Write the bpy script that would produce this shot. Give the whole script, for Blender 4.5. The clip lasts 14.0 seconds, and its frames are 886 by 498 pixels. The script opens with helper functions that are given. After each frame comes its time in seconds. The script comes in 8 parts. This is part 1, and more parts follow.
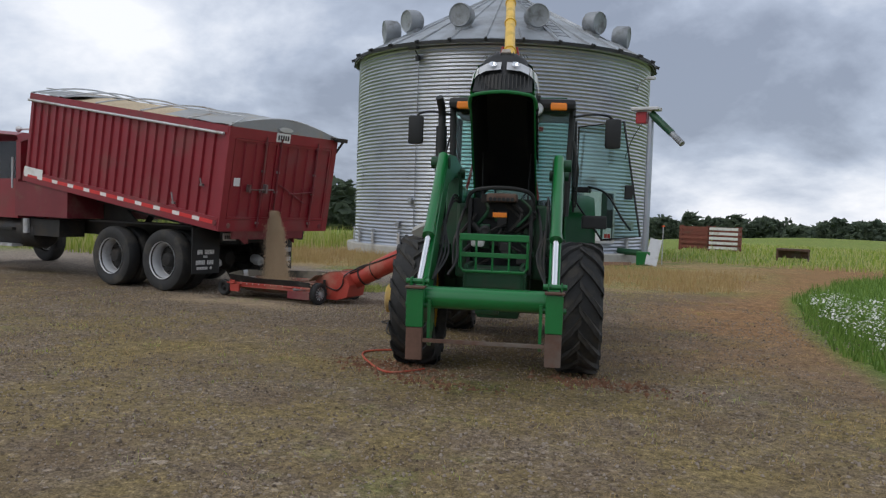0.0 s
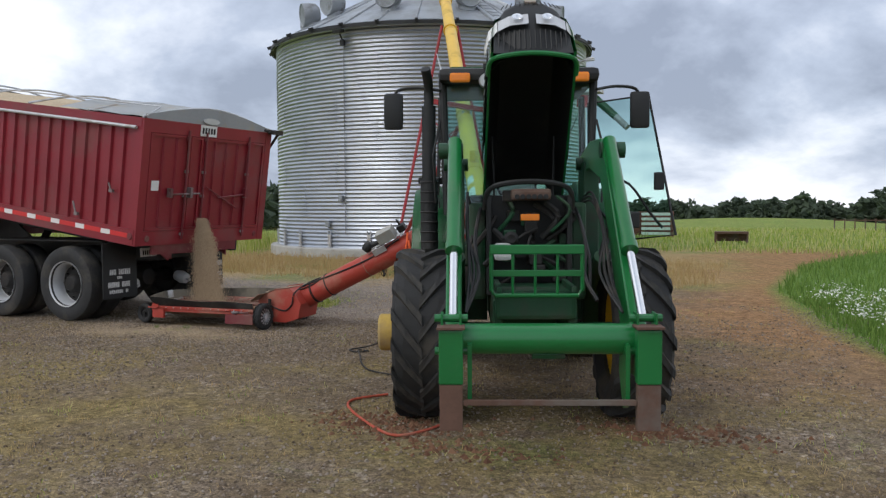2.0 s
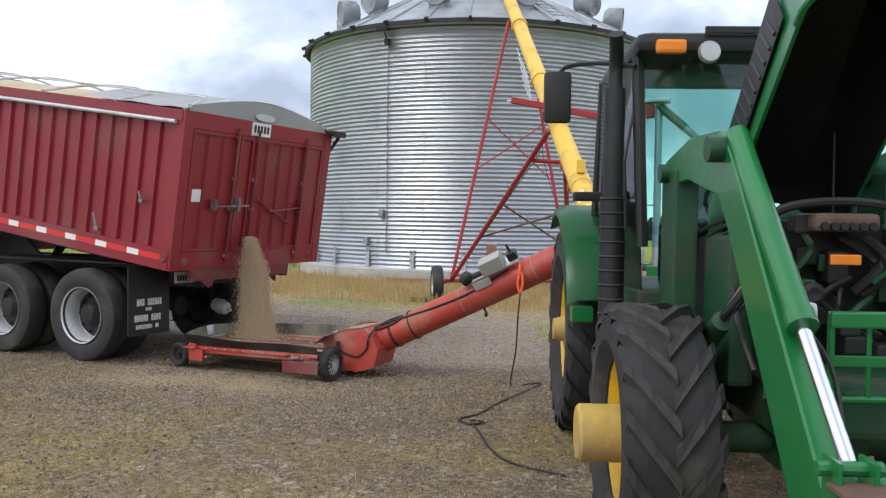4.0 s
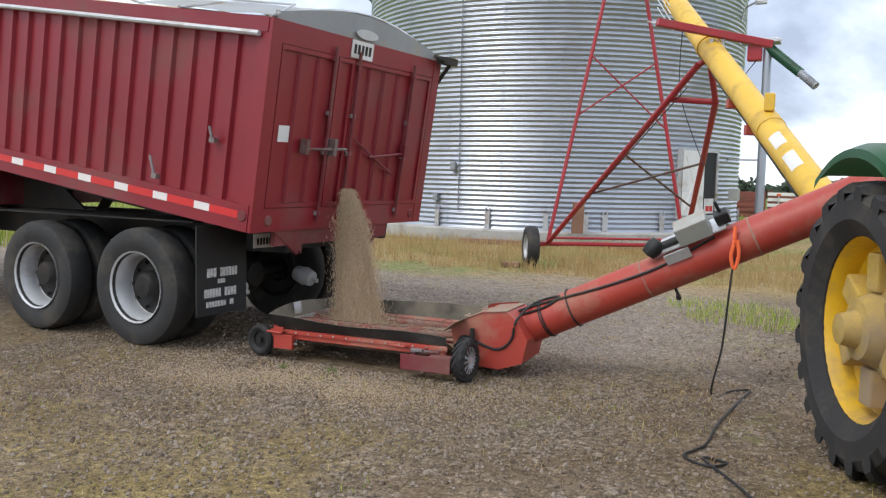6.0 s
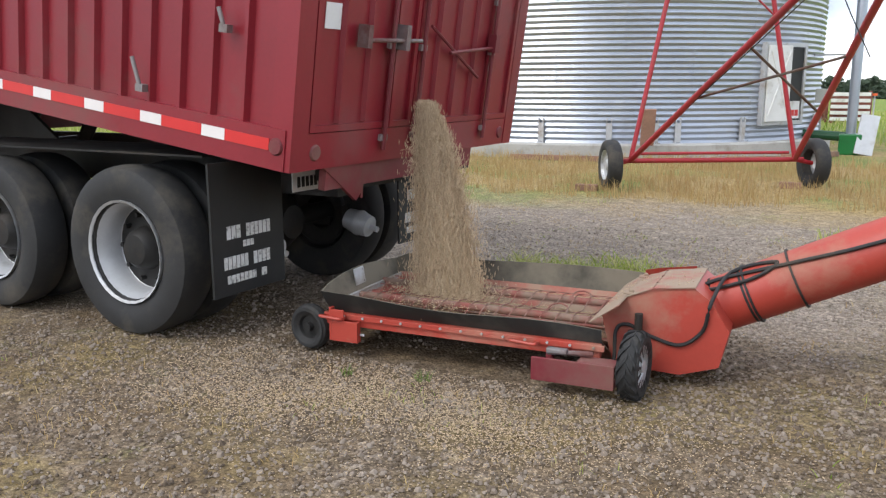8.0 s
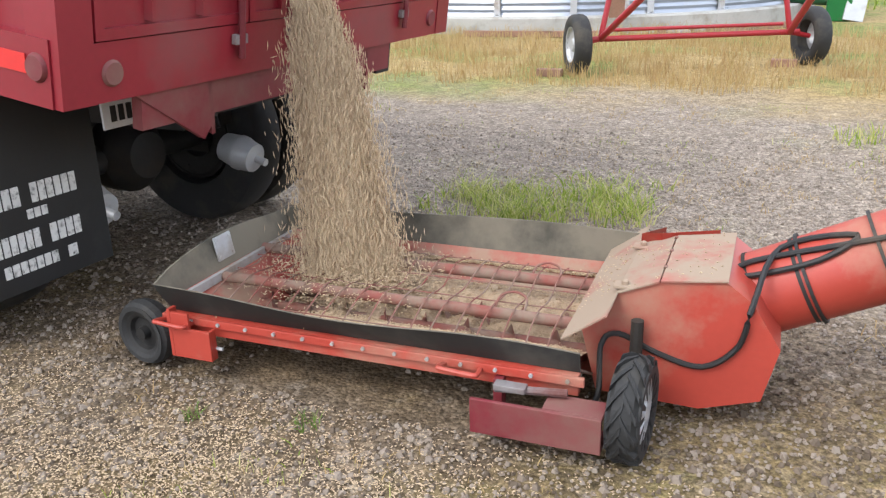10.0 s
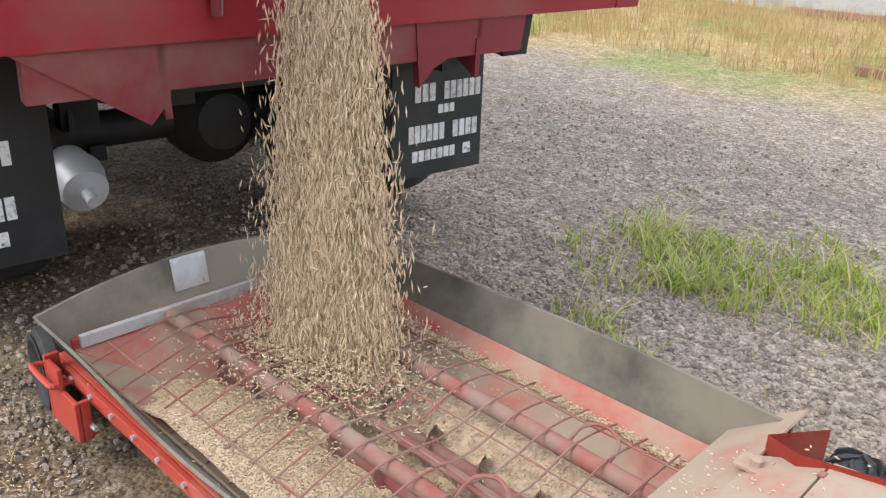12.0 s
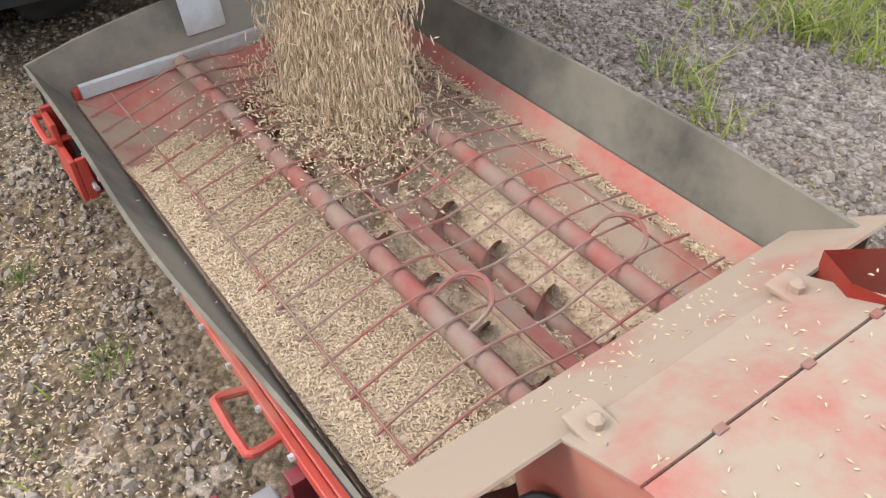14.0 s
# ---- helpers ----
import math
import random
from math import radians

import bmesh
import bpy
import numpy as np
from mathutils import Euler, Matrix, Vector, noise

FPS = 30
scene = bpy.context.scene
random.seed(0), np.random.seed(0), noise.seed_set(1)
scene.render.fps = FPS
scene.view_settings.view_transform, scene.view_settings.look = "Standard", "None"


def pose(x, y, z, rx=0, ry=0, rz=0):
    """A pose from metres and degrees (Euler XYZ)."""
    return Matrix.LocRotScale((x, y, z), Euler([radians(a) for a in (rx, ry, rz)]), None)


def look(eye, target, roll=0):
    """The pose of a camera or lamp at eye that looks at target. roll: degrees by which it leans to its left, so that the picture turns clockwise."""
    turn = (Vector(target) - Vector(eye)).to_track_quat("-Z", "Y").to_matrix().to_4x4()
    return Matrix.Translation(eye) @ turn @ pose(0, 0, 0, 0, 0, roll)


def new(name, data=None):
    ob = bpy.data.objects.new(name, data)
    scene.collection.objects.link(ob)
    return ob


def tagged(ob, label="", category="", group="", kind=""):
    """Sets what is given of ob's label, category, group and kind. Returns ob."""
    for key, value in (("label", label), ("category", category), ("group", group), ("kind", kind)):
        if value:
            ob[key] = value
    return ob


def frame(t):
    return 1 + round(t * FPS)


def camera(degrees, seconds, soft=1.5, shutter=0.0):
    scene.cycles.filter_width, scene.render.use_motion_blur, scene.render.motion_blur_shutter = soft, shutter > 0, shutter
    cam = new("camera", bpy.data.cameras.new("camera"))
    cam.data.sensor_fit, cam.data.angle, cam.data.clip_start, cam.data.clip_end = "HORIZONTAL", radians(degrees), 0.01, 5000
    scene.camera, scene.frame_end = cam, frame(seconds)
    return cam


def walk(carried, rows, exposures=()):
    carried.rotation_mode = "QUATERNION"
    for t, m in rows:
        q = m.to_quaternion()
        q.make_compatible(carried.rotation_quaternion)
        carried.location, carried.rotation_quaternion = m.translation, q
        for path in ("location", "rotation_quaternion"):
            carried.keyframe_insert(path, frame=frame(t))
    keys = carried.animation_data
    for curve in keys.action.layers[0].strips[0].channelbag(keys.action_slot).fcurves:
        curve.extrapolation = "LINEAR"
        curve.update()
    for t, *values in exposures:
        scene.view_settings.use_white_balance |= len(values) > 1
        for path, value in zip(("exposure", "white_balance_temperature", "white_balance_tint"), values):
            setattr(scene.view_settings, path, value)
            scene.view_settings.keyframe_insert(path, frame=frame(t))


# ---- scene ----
cam = camera(56.3, 14.0, soft=1.3)
PATH = [
    (0, (-0.828, 2.403, 1.467), (-1.758, 4.171, 1.375), 2.0),
    (0.5, (-1.154, 2.707, 1.484), (-1.982, 4.525, 1.387), 0.8),
    (1, (-1.528, 3.05, 1.527), (-2.274, 4.903, 1.429), 0.4),
    (1.5, (-1.897, 3.453, 1.55), (-2.634, 5.309, 1.45), -0.3),
    (2, (-2.341, 3.77, 1.535), (-3.078, 5.627, 1.429), -0.3),
    (2.5, (-2.743, 4.192, 1.529), (-3.494, 6.041, 1.404), -0.2),
    (3, (-3.212, 4.624, 1.584), (-3.973, 6.471, 1.486), 0.3),
    (3.2, (-3.415, 4.801, 1.601), (-4.189, 6.645, 1.557), 0.4),
    (5.3, (-5.287, 6.363, 1.519), (-6.009, 8.222, 1.366), 1.5),
    (5.5, (-5.482, 6.531, 1.501), (-6.219, 8.383, 1.34), 1.6),
    (6, (-5.877, 6.95, 1.503), (-6.707, 8.761, 1.327), 1.3),
    (6.5, (-6.225, 7.382, 1.505), (-7.103, 9.167, 1.303), 1.5),
    (6.8, (-6.496, 7.638, 1.492), (-7.378, 9.419, 1.267), 1.5),
    (7, (-6.621, 7.822, 1.508), (-7.506, 9.599, 1.263), 1.4),
    (7.5, (-7.01, 8.328, 1.492), (-7.894, 10.093, 1.17), 0.8),
    (8, (-7.398, 8.729, 1.46), (-8.251, 10.495, 1.071), -0.2),
    (8.2, (-7.485, 8.887, 1.47), (-8.268, 10.666, 0.998), -0.1),
    (10.3, (-7.885, 10.549, 1.454), (-8.631, 12.272, 0.766), -1.6),
    (10.5, (-7.896, 10.739, 1.418), (-8.675, 12.445, 0.726), -1.6),
    (11, (-7.862, 11.16, 1.429), (-8.715, 12.823, 0.717), -0.3),
    (11.5, (-7.776, 11.541, 1.41), (-9.004, 12.946, 0.69), 2.9),
    (12, (-7.814, 11.824, 1.381), (-9.135, 13.111, 0.607), 1.8),
    (12.5, (-7.881, 12.035, 1.327), (-9.193, 13.128, 0.285), -0.0),
    (13, (-7.914, 12.196, 1.293), (-9.217, 13.087, 0.065), -1.6),
    (13.5, (-7.89, 12.259, 1.276), (-9.176, 13.074, -0.021), -2.6),
    (14, (-7.861, 12.264, 1.281), (-9.142, 13.057, -0.034), -3.3),
]
walk(cam, [(t, look(eye, target, roll)) for t, eye, target, roll in PATH],
     [(0, 0.0), (1.5, 0.12), (2.5, 0.42), (3.2, 0.60), (5.5, 0.95), (6.5, 0.62), (7.5, 0.94), (8.2, 1.08), (10.3, 1.62), (11, 1.72), (12, 1.66), (14, 1.64)])


# ---------------------------------------------------------------- world and light
SUN_EL, SUN_AZ = 48.0, 205.0
world = bpy.data.worlds.new("sky")
scene.world = world
world.use_nodes = True
wn, wl = world.node_tree.nodes, world.node_tree.links
wn.clear()
w_out = wn.new("ShaderNodeOutputWorld")
w_bg = wn.new("ShaderNodeBackground")
w_sky = wn.new("ShaderNodeTexSky")
w_sky.sky_type, w_sky.sun_disc = "NISHITA", False
w_sky.sun_elevation, w_sky.sun_rotation = radians(SUN_EL), radians(SUN_AZ)
w_sky.air_density, w_sky.dust_density = 1.0, 2.0
w_tc = wn.new("ShaderNodeTexCoord")
w_sep = wn.new("ShaderNodeSeparateXYZ")
wl.new(w_tc.outputs["Generated"], w_sep.inputs[0])
w_add = wn.new("ShaderNodeMath")
w_add.operation, w_add.inputs[1].default_value = "ADD", 0.42
w_max = wn.new("ShaderNodeMath")
w_max.operation, w_max.inputs[1].default_value = "MAXIMUM", 0.0
wl.new(w_sep.outputs[2], w_max.inputs[0])
wl.new(w_max.outputs[0], w_add.inputs[0])
w_dx = wn.new("ShaderNodeMath")
w_dy = wn.new("ShaderNodeMath")
w_dx.operation = w_dy.operation = "DIVIDE"
wl.new(w_sep.outputs[0], w_dx.inputs[0])
wl.new(w_sep.outputs[1], w_dy.inputs[0])
wl.new(w_add.outputs[0], w_dx.inputs[1])
wl.new(w_add.outputs[0], w_dy.inputs[1])
w_com = wn.new("ShaderNodeCombineXYZ")
wl.new(w_dx.outputs[0], w_com.inputs[0])
wl.new(w_dy.outputs[0], w_com.inputs[1])
w_com.inputs[2].default_value = 12.6
w_n1 = wn.new("ShaderNodeTexNoise")
w_n1.inputs["Scale"].default_value, w_n1.inputs["Detail"].default_value = 1.7, 7.0
w_n1.inputs["Roughness"].default_value, w_n1.inputs["Distortion"].default_value = 0.56, 0.15
w_map = wn.new("ShaderNodeMapping")
w_map.inputs["Scale"].default_value, w_map.inputs["Rotation"].default_value = (1, -1, 1), (0, 0, radians(232))
wl.new(w_com.outputs[0], w_map.inputs["Vector"])
wl.new(w_map.outputs[0], w_n1.inputs["Vector"])
w_ramp = wn.new("ShaderNodeValToRGB")
wl.new(w_n1.outputs["Fac"], w_ramp.inputs[0])
for k, (p, c) in enumerate(((0.36, (0.33, 0.38, 0.49, 1)), (0.46, (0.51, 0.58, 0.72, 1)), (0.55, (0.79, 0.85, 0.97, 1)), (0.65, (1.10, 1.12, 1.18, 1)))):
    e = w_ramp.color_ramp.elements[k] if k < 2 else w_ramp.color_ramp.elements.new(p)
    e.position, e.color = p, c
w_sc = wn.new("ShaderNodeMix")
w_sc.data_type = "RGBA"
w_mul = wn.new("ShaderNodeVectorMath")
w_mul.operation = "SCALE"
w_mul.inputs["Scale"].default_value = 0.10
wl.new(w_sky.outputs[0], w_mul.inputs[0])
w_sc.inputs[0].default_value = 0.90
wl.new(w_mul.outputs[0], w_sc.inputs[6])
wl.new(w_ramp.outputs[0], w_sc.inputs[7])
wl.new(w_sc.outputs[2], w_bg.inputs[0])
w_bg.inputs[1].default_value = 0.95
wl.new(w_bg.outputs[0], w_out.inputs[0])
sun_data = bpy.data.lights.new("sun", "SUN")
sun_data.energy, sun_data.angle, sun_data.color = 0.75, radians(25), (1.0, 0.96, 0.90)
sun = new("sun", sun_data)
sun.matrix_world = pose(0, 0, 30, 90 - SUN_EL, 0, 180 - SUN_AZ + 0.0)


# ---------------------------------------------------------------- materials
def mat(name, color, rough=0.6, metal=0.0, vary=0.15, scale=6.0, dirt=None, dirt_amt=0.0, bump=0.1, fine=60.0, spec=0.5, dirt_scale=2.2, coat=0.0):
    """A surface with variation at two scales, a dirt layer with its own outline and fine relief."""
    m = bpy.data.materials.new(name)
    m.use_nodes = True
    n, l = m.node_tree.nodes, m.node_tree.links
    b = n["Principled BSDF"]
    b.inputs["Roughness"].default_value, b.inputs["Metallic"].default_value = rough, metal
    b.inputs["Specular IOR Level"].default_value = spec
    b.inputs["Coat Weight"].default_value = coat
    tc = n.new("ShaderNodeTexCoord")
    n1, n2 = n.new("ShaderNodeTexNoise"), n.new("ShaderNodeTexNoise")
    n1.inputs["Scale"].default_value, n1.inputs["Detail"].default_value = scale, 5.0
    n2.inputs["Scale"].default_value, n2.inputs["Detail"].default_value = fine, 3.0
    l.new(tc.outputs["Object"], n1.inputs["Vector"])
    l.new(tc.outputs["Object"], n2.inputs["Vector"])
    info = n.new("ShaderNodeObjectInfo")
    add = n.new("ShaderNodeMath")
    add.operation = "ADD"
    l.new(n1.outputs["Fac"], add.inputs[0])
    mul = n.new("ShaderNodeMath")
    mul.operation, mul.inputs[1].default_value = "MULTIPLY", 0.35
    l.new(n2.outputs["Fac"], mul.inputs[0])
    l.new(mul.outputs[0], add.inputs[1])
    rnd = n.new("ShaderNodeMath")
    rnd.operation, rnd.inputs[1].default_value = "MULTIPLY_ADD", 0.25
    l.new(info.outputs["Random"], rnd.inputs[0])
    l.new(add.outputs[0], rnd.inputs[2])
    mr = n.new("ShaderNodeMapRange")
    mr.inputs["From Min"].default_value, mr.inputs["From Max"].default_value = 0.45, 1.15
    mr.inputs["To Min"].default_value, mr.inputs["To Max"].default_value = 1 - vary, 1 + vary
    l.new(rnd.outputs[0], mr.inputs["Value"])
    sc = n.new("ShaderNodeVectorMath")
    sc.operation = "SCALE"
    sc.inputs[0].default_value = color
    l.new(mr.outputs[0], sc.inputs["Scale"])
    last = sc.outputs[0]
    if dirt:
        n3 = n.new("ShaderNodeTexNoise")
        n3.inputs["Scale"].default_value, n3.inputs["Detail"].default_value, n3.inputs["Roughness"].default_value = dirt_scale, 8.0, 0.65
        l.new(tc.outputs["Object"], n3.inputs["Vector"])
        r3 = n.new("ShaderNodeMapRange")
        r3.inputs["From Min"].default_value, r3.inputs["From Max"].default_value = 0.62 - 0.35 * dirt_amt, 0.80 - 0.30 * dirt_amt
        l.new(n3.outputs["Fac"], r3.inputs["Value"])
        mx = n.new("ShaderNodeMix")
        mx.data_type = "RGBA"
        mx.inputs[7].default_value = (*dirt, 1)
        l.new(r3.outputs[0], mx.inputs[0])
        l.new(last, mx.inputs[6])
        last = mx.outputs[2]
        rr = n.new("ShaderNodeMapRange")
        rr.inputs["To Min"].default_value, rr.inputs["To Max"].default_value = rough, min(1.0, rough + 0.35)
        l.new(r3.outputs[0], rr.inputs["Value"])
        l.new(rr.outputs[0], b.inputs["Roughness"])
    l.new(last, b.inputs["Base Color"])
    if bump:
        bp = n.new("ShaderNodeBump")
        bp.inputs["Strength"].default_value, bp.inputs["Distance"].default_value = bump, 0.01
        l.new(add.outputs[0], bp.inputs["Height"])
        l.new(bp.outputs[0], b.inputs["Normal"])
    return m


DUST = (0.34, 0.26, 0.18)
M_TRUCK = mat("maroon_paint", (0.235, 0.016, 0.026), 0.38, 0, 0.18, 1.3, (0.20, 0.065, 0.060), 0.25, 0.05, 40, dirt_scale=1.2)
M_TRUCKD = mat("maroon_paint_worn", (0.17, 0.020, 0.028), 0.5, 0, 0.2, 2.0, (0.20, 0.10, 0.08), 0.35, 0.08, 40)
M_TAPE_R = mat("red_reflector", (0.62, 0.030, 0.030), 0.35, 0, 0.06, 8, DUST, 0.1, 0.02)
M_TAPE_W = mat("white_reflector", (0.80, 0.76, 0.74), 0.35, 0, 0.06, 8, DUST, 0.15, 0.02)
M_AUG = mat("red_orange_paint", (0.43, 0.055, 0.036), 0.45, 0, 0.15, 2.5, (0.40, 0.19, 0.13), 0.32, 0.05, 50)
M_PIPE = mat("dusty_red_pipe", (0.25, 0.070, 0.055), 0.8, 0, 0.2, 4.0, (0.24, 0.165, 0.125), 0.72, 0.1, 60, dirt_scale=7)
M_LATCH = mat("worn_latch_steel", (0.27, 0.25, 0.245), 0.55, 0.4, 0.3, 12, (0.18, 0.08, 0.07), 0.4, 0.1)
M_AUGD = mat("dusty_red_paint", (0.36, 0.085, 0.068), 0.85, 0, 0.15, 3.0, (0.335, 0.255, 0.185), 0.92, 0.1, 60, dirt_scale=3.5)
M_FRAME = mat("red_frame_paint", (0.36, 0.022, 0.030), 0.45, 0, 0.15, 3.0, (0.22, 0.08, 0.06), 0.2, 0.05, 40)
M_YEL = mat("yellow_paint", (0.72, 0.45, 0.045), 0.45, 0, 0.12, 2.0, (0.45, 0.28, 0.08), 0.3, 0.05, 40)
M_RIM = mat("yellow_rim_paint", (0.70, 0.42, 0.015), 0.45, 0, 0.12, 5, (0.36, 0.24, 0.10), 0.35, 0.08, 40)
M_HUB = mat("dusty_yellow_hub", (0.50, 0.34, 0.07), 0.7, 0, 0.25, 9, (0.32, 0.24, 0.15), 0.5, 0.25, 60)
M_GREEN = mat("green_paint", (0.008, 0.150, 0.036), 0.30, 0, 0.15, 3.0, (0.06, 0.15, 0.06), 0.12, 0.03, 40, coat=0.2)
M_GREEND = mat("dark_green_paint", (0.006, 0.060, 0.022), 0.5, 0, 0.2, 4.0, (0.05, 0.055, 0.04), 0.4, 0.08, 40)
M_BLACK = mat("black_plastic", (0.012, 0.013, 0.013), 0.55, 0, 0.25, 5, (0.05, 0.048, 0.042), 0.2, 0.08, 60)
M_DARK = mat("dark_greasy_metal", (0.022, 0.021, 0.020), 0.6, 0.2, 0.4, 6, (0.07, 0.055, 0.042), 0.35, 0.25, 40)
M_RUBBER = mat("tyre_rubber", (0.024, 0.024, 0.024), 0.75, 0, 0.25, 5, (0.085, 0.075, 0.060), 0.35, 0.15, 50, dirt_scale=3)
M_STRIP = mat("dusty_red_strip", (0.40, 0.075, 0.058), 0.75, 0, 0.15, 3.0, (0.36, 0.23, 0.165), 0.58, 0.06, 60, dirt_scale=4)
M_LIPO = mat("rubber_lip_outside", (0.020, 0.021, 0.019), 0.7, 0, 0.25, 5, (0.075, 0.07, 0.058), 0.30, 0.12, 50, dirt_scale=2.5)
M_LIP = mat("rubber_lip", (0.095, 0.088, 0.068), 0.9, 0, 0.25, 5, (0.20, 0.175, 0.132), 0.72, 0.12, 50, dirt_scale=2.5)
M_STEEL = mat("galvanised_steel", (0.40, 0.432, 0.485), 0.36, 0.75, 0.14, 1.2, (0.50, 0.51, 0.52), 0.3, 0.06, 30, dirt_scale=0.9)
M_ROOF = mat("roof_steel", (0.40, 0.43, 0.46), 0.50, 0.6, 0.14, 1.0, (0.30, 0.31, 0.32), 0.35, 0.05, 30, dirt_scale=0.7)
M_VENT = mat("vent_steel", (0.30, 0.32, 0.34), 0.6, 0.4, 0.15, 2.0, (0.18, 0.18, 0.18), 0.4, 0.05)
M_ALU = mat("white_wheel_steel", (0.52, 0.53, 0.54), 0.45, 0.3, 0.12, 6, (0.25, 0.22, 0.18), 0.3, 0.06)
M_CHROME = mat("chrome_rod", (0.80, 0.81, 0.82), 0.15, 1.0, 0.05, 8, None, 0, 0.0)
M_ZINC = mat("zinc_plate", (0.55, 0.56, 0.57), 0.5, 0.5, 0.12, 7, DUST, 0.3, 0.05)
M_GREYBOX = mat("grey_enclosure", (0.36, 0.37, 0.34), 0.5, 0, 0.08, 4, DUST, 0.2, 0.03)
M_WHITE = mat("white_paint", (0.74, 0.74, 0.72), 0.5, 0, 0.08, 5, (0.45, 0.42, 0.36), 0.3, 0.03)
M_LETTER = mat("white_stencil", (0.62, 0.62, 0.60), 0.7, 0, 0.15, 14, (0.08, 0.08, 0.075), 0.3, 0.0, dirt_scale=40)
M_ORANGE = mat("orange_lens", (0.85, 0.24, 0.02), 0.25, 0, 0.08, 6, None, 0, 0.0)
M_ORSTRAP = mat("orange_strap", (0.90, 0.16, 0.05), 0.8, 0, 0.15, 10, None, 0, 0.1)
M_CONC = mat("concrete", (0.42, 0.41, 0.38), 0.9, 0, 0.15, 3, (0.28, 0.26, 0.22), 0.4, 0.3, 40)
M_WOOD = mat("weathered_boards", (0.30, 0.17, 0.12), 0.85, 0, 0.3, 4, (0.18, 0.12, 0.09), 0.4, 0.2, 30)
M_RUSTWOOD = mat("red_brown_boards", (0.22, 0.07, 0.05), 0.85, 0, 0.3, 4, (0.14, 0.07, 0.05), 0.4, 0.2, 30)
M_RUST = mat("rusty_steel", (0.12, 0.065, 0.045), 0.8, 0.1, 0.3, 8, (0.16, 0.14, 0.12), 0.4, 0.2, 50)
M_TARP = mat("grey_tarp", (0.30, 0.31, 0.31), 0.7, 0, 0.15, 2, (0.38, 0.32, 0.22), 0.3, 0.15, 30)
M_GRAIN = mat("oat_grain", (0.56, 0.45, 0.30), 0.85, 0, 0.35, 30, (0.36, 0.26, 0.16), 0.35, 0.6, 160, dirt_scale=60)
M_GRAIND = mat("dusty_loose_grain", (0.46, 0.35, 0.24), 0.9, 0, 0.35, 25, (0.26, 0.18, 0.12), 0.45, 0.8, 140, dirt_scale=30)
M_GROUNDGRAIN = mat("spilled_grain", (0.48, 0.36, 0.23), 0.9, 0, 0.3, 30, None, 0, 0.0)
M_CABLE = mat("black_cable", (0.018, 0.018, 0.018), 0.6, 0, 0.2, 10, (0.10, 0.08, 0.06), 0.2, 0.0)
M_REDROPE = mat("red_cord", (0.42, 0.075, 0.040), 0.8, 0, 0.2, 12, DUST, 0.35, 0.1)
M_STONE = mat("gravel_stone", (0.26, 0.225, 0.205), 0.95, 0, 0.45, 20, None, 0, 0.2)
M_TRUNK = mat("bark", (0.08, 0.065, 0.05), 0.9, 0, 0.2, 4, None, 0, 0.2)


def island_mat(name, cols, rough=0.8, trans=0.0):
    """Leaves, blades, grains: colour differs from piece to piece."""
    m = bpy.data.materials.new(name)
    m.use_nodes = True
    n, l = m.node_tree.nodes, m.node_tree.links
    b = n["Principled BSDF"]
    b.inputs["Roughness"].default_value = rough
    b.inputs["Specular IOR Level"].default_value = 0.2
    g = n.new("ShaderNodeNewGeometry")
    r = n.new("ShaderNodeValToRGB")
    l.new(g.outputs["Random Per Island"], r.inputs[0])
    for k, c in enumerate(cols):
        e = r.color_ramp.elements[k] if k < 2 else r.color_ramp.elements.new(0.5)
        e.position, e.color = k / (len(cols) - 1), (*c, 1)
    l.new(r.outputs[0], b.inputs["Base Color"])
    if trans:
        t = n.new("ShaderNodeBsdfTranslucent")
        l.new(r.outputs[0], t.inputs[0])
        mx = n.new("ShaderNodeMixShader")
        mx.inputs[0].default_value = trans
        l.new(b.outputs[0], mx.inputs[1])
        l.new(t.outputs[0], mx.inputs[2])
        l.new(mx.outputs[0], n["Material Output"].inputs[0])
    return m


M_GRASS = island_mat("fresh_grass", [(0.16, 0.26, 0.035), (0.34, 0.42, 0.07), (0.50, 0.52, 0.14), (0.58, 0.52, 0.26)], 0.7, 0.35)
M_LAWN = island_mat("tall_green_grass", [(0.10, 0.18, 0.035), (0.15, 0.25, 0.05), (0.22, 0.33, 0.075)], 0.7, 0.3)
M_DRYG = island_mat("dry_grass", [(0.42, 0.30, 0.13), (0.50, 0.38, 0.18), (0.28, 0.27, 0.09), (0.38, 0.25, 0.12)], 0.85, 0.2)
M_PETAL = island_mat("white_petals", [(0.75, 0.75, 0.70), (0.82, 0.82, 0.78)], 0.7, 0.2)
# paler, greyer greens: the distance haze is put into the leaf colour
M_WOODS = island_mat("hazed_far_foliage", [(0.11, 0.15, 0.105), (0.14, 0.18, 0.115), (0.17, 0.21, 0.13), (0.12, 0.155, 0.115)], 0.9, 0.55)
M_FLY = island_mat("falling_oats", [(0.36, 0.26, 0.17), (0.60, 0.47, 0.31), (0.76, 0.63, 0.45), (0.48, 0.36, 0.24)], 0.8)
M_PEBBLE = island_mat("gravel_pieces", [(0.105, 0.080, 0.057), (0.16, 0.124, 0.092), (0.25, 0.203, 0.160), (0.14, 0.104, 0.072), (0.32, 0.27, 0.22)], 0.95)
M_CLOD = island_mat("churned_soil", [(0.10, 0.050, 0.030), (0.17, 0.085, 0.050), (0.22, 0.125, 0.075)], 0.95)
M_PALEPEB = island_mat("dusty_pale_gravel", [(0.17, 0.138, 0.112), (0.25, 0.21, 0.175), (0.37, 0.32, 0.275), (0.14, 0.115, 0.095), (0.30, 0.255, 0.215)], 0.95)


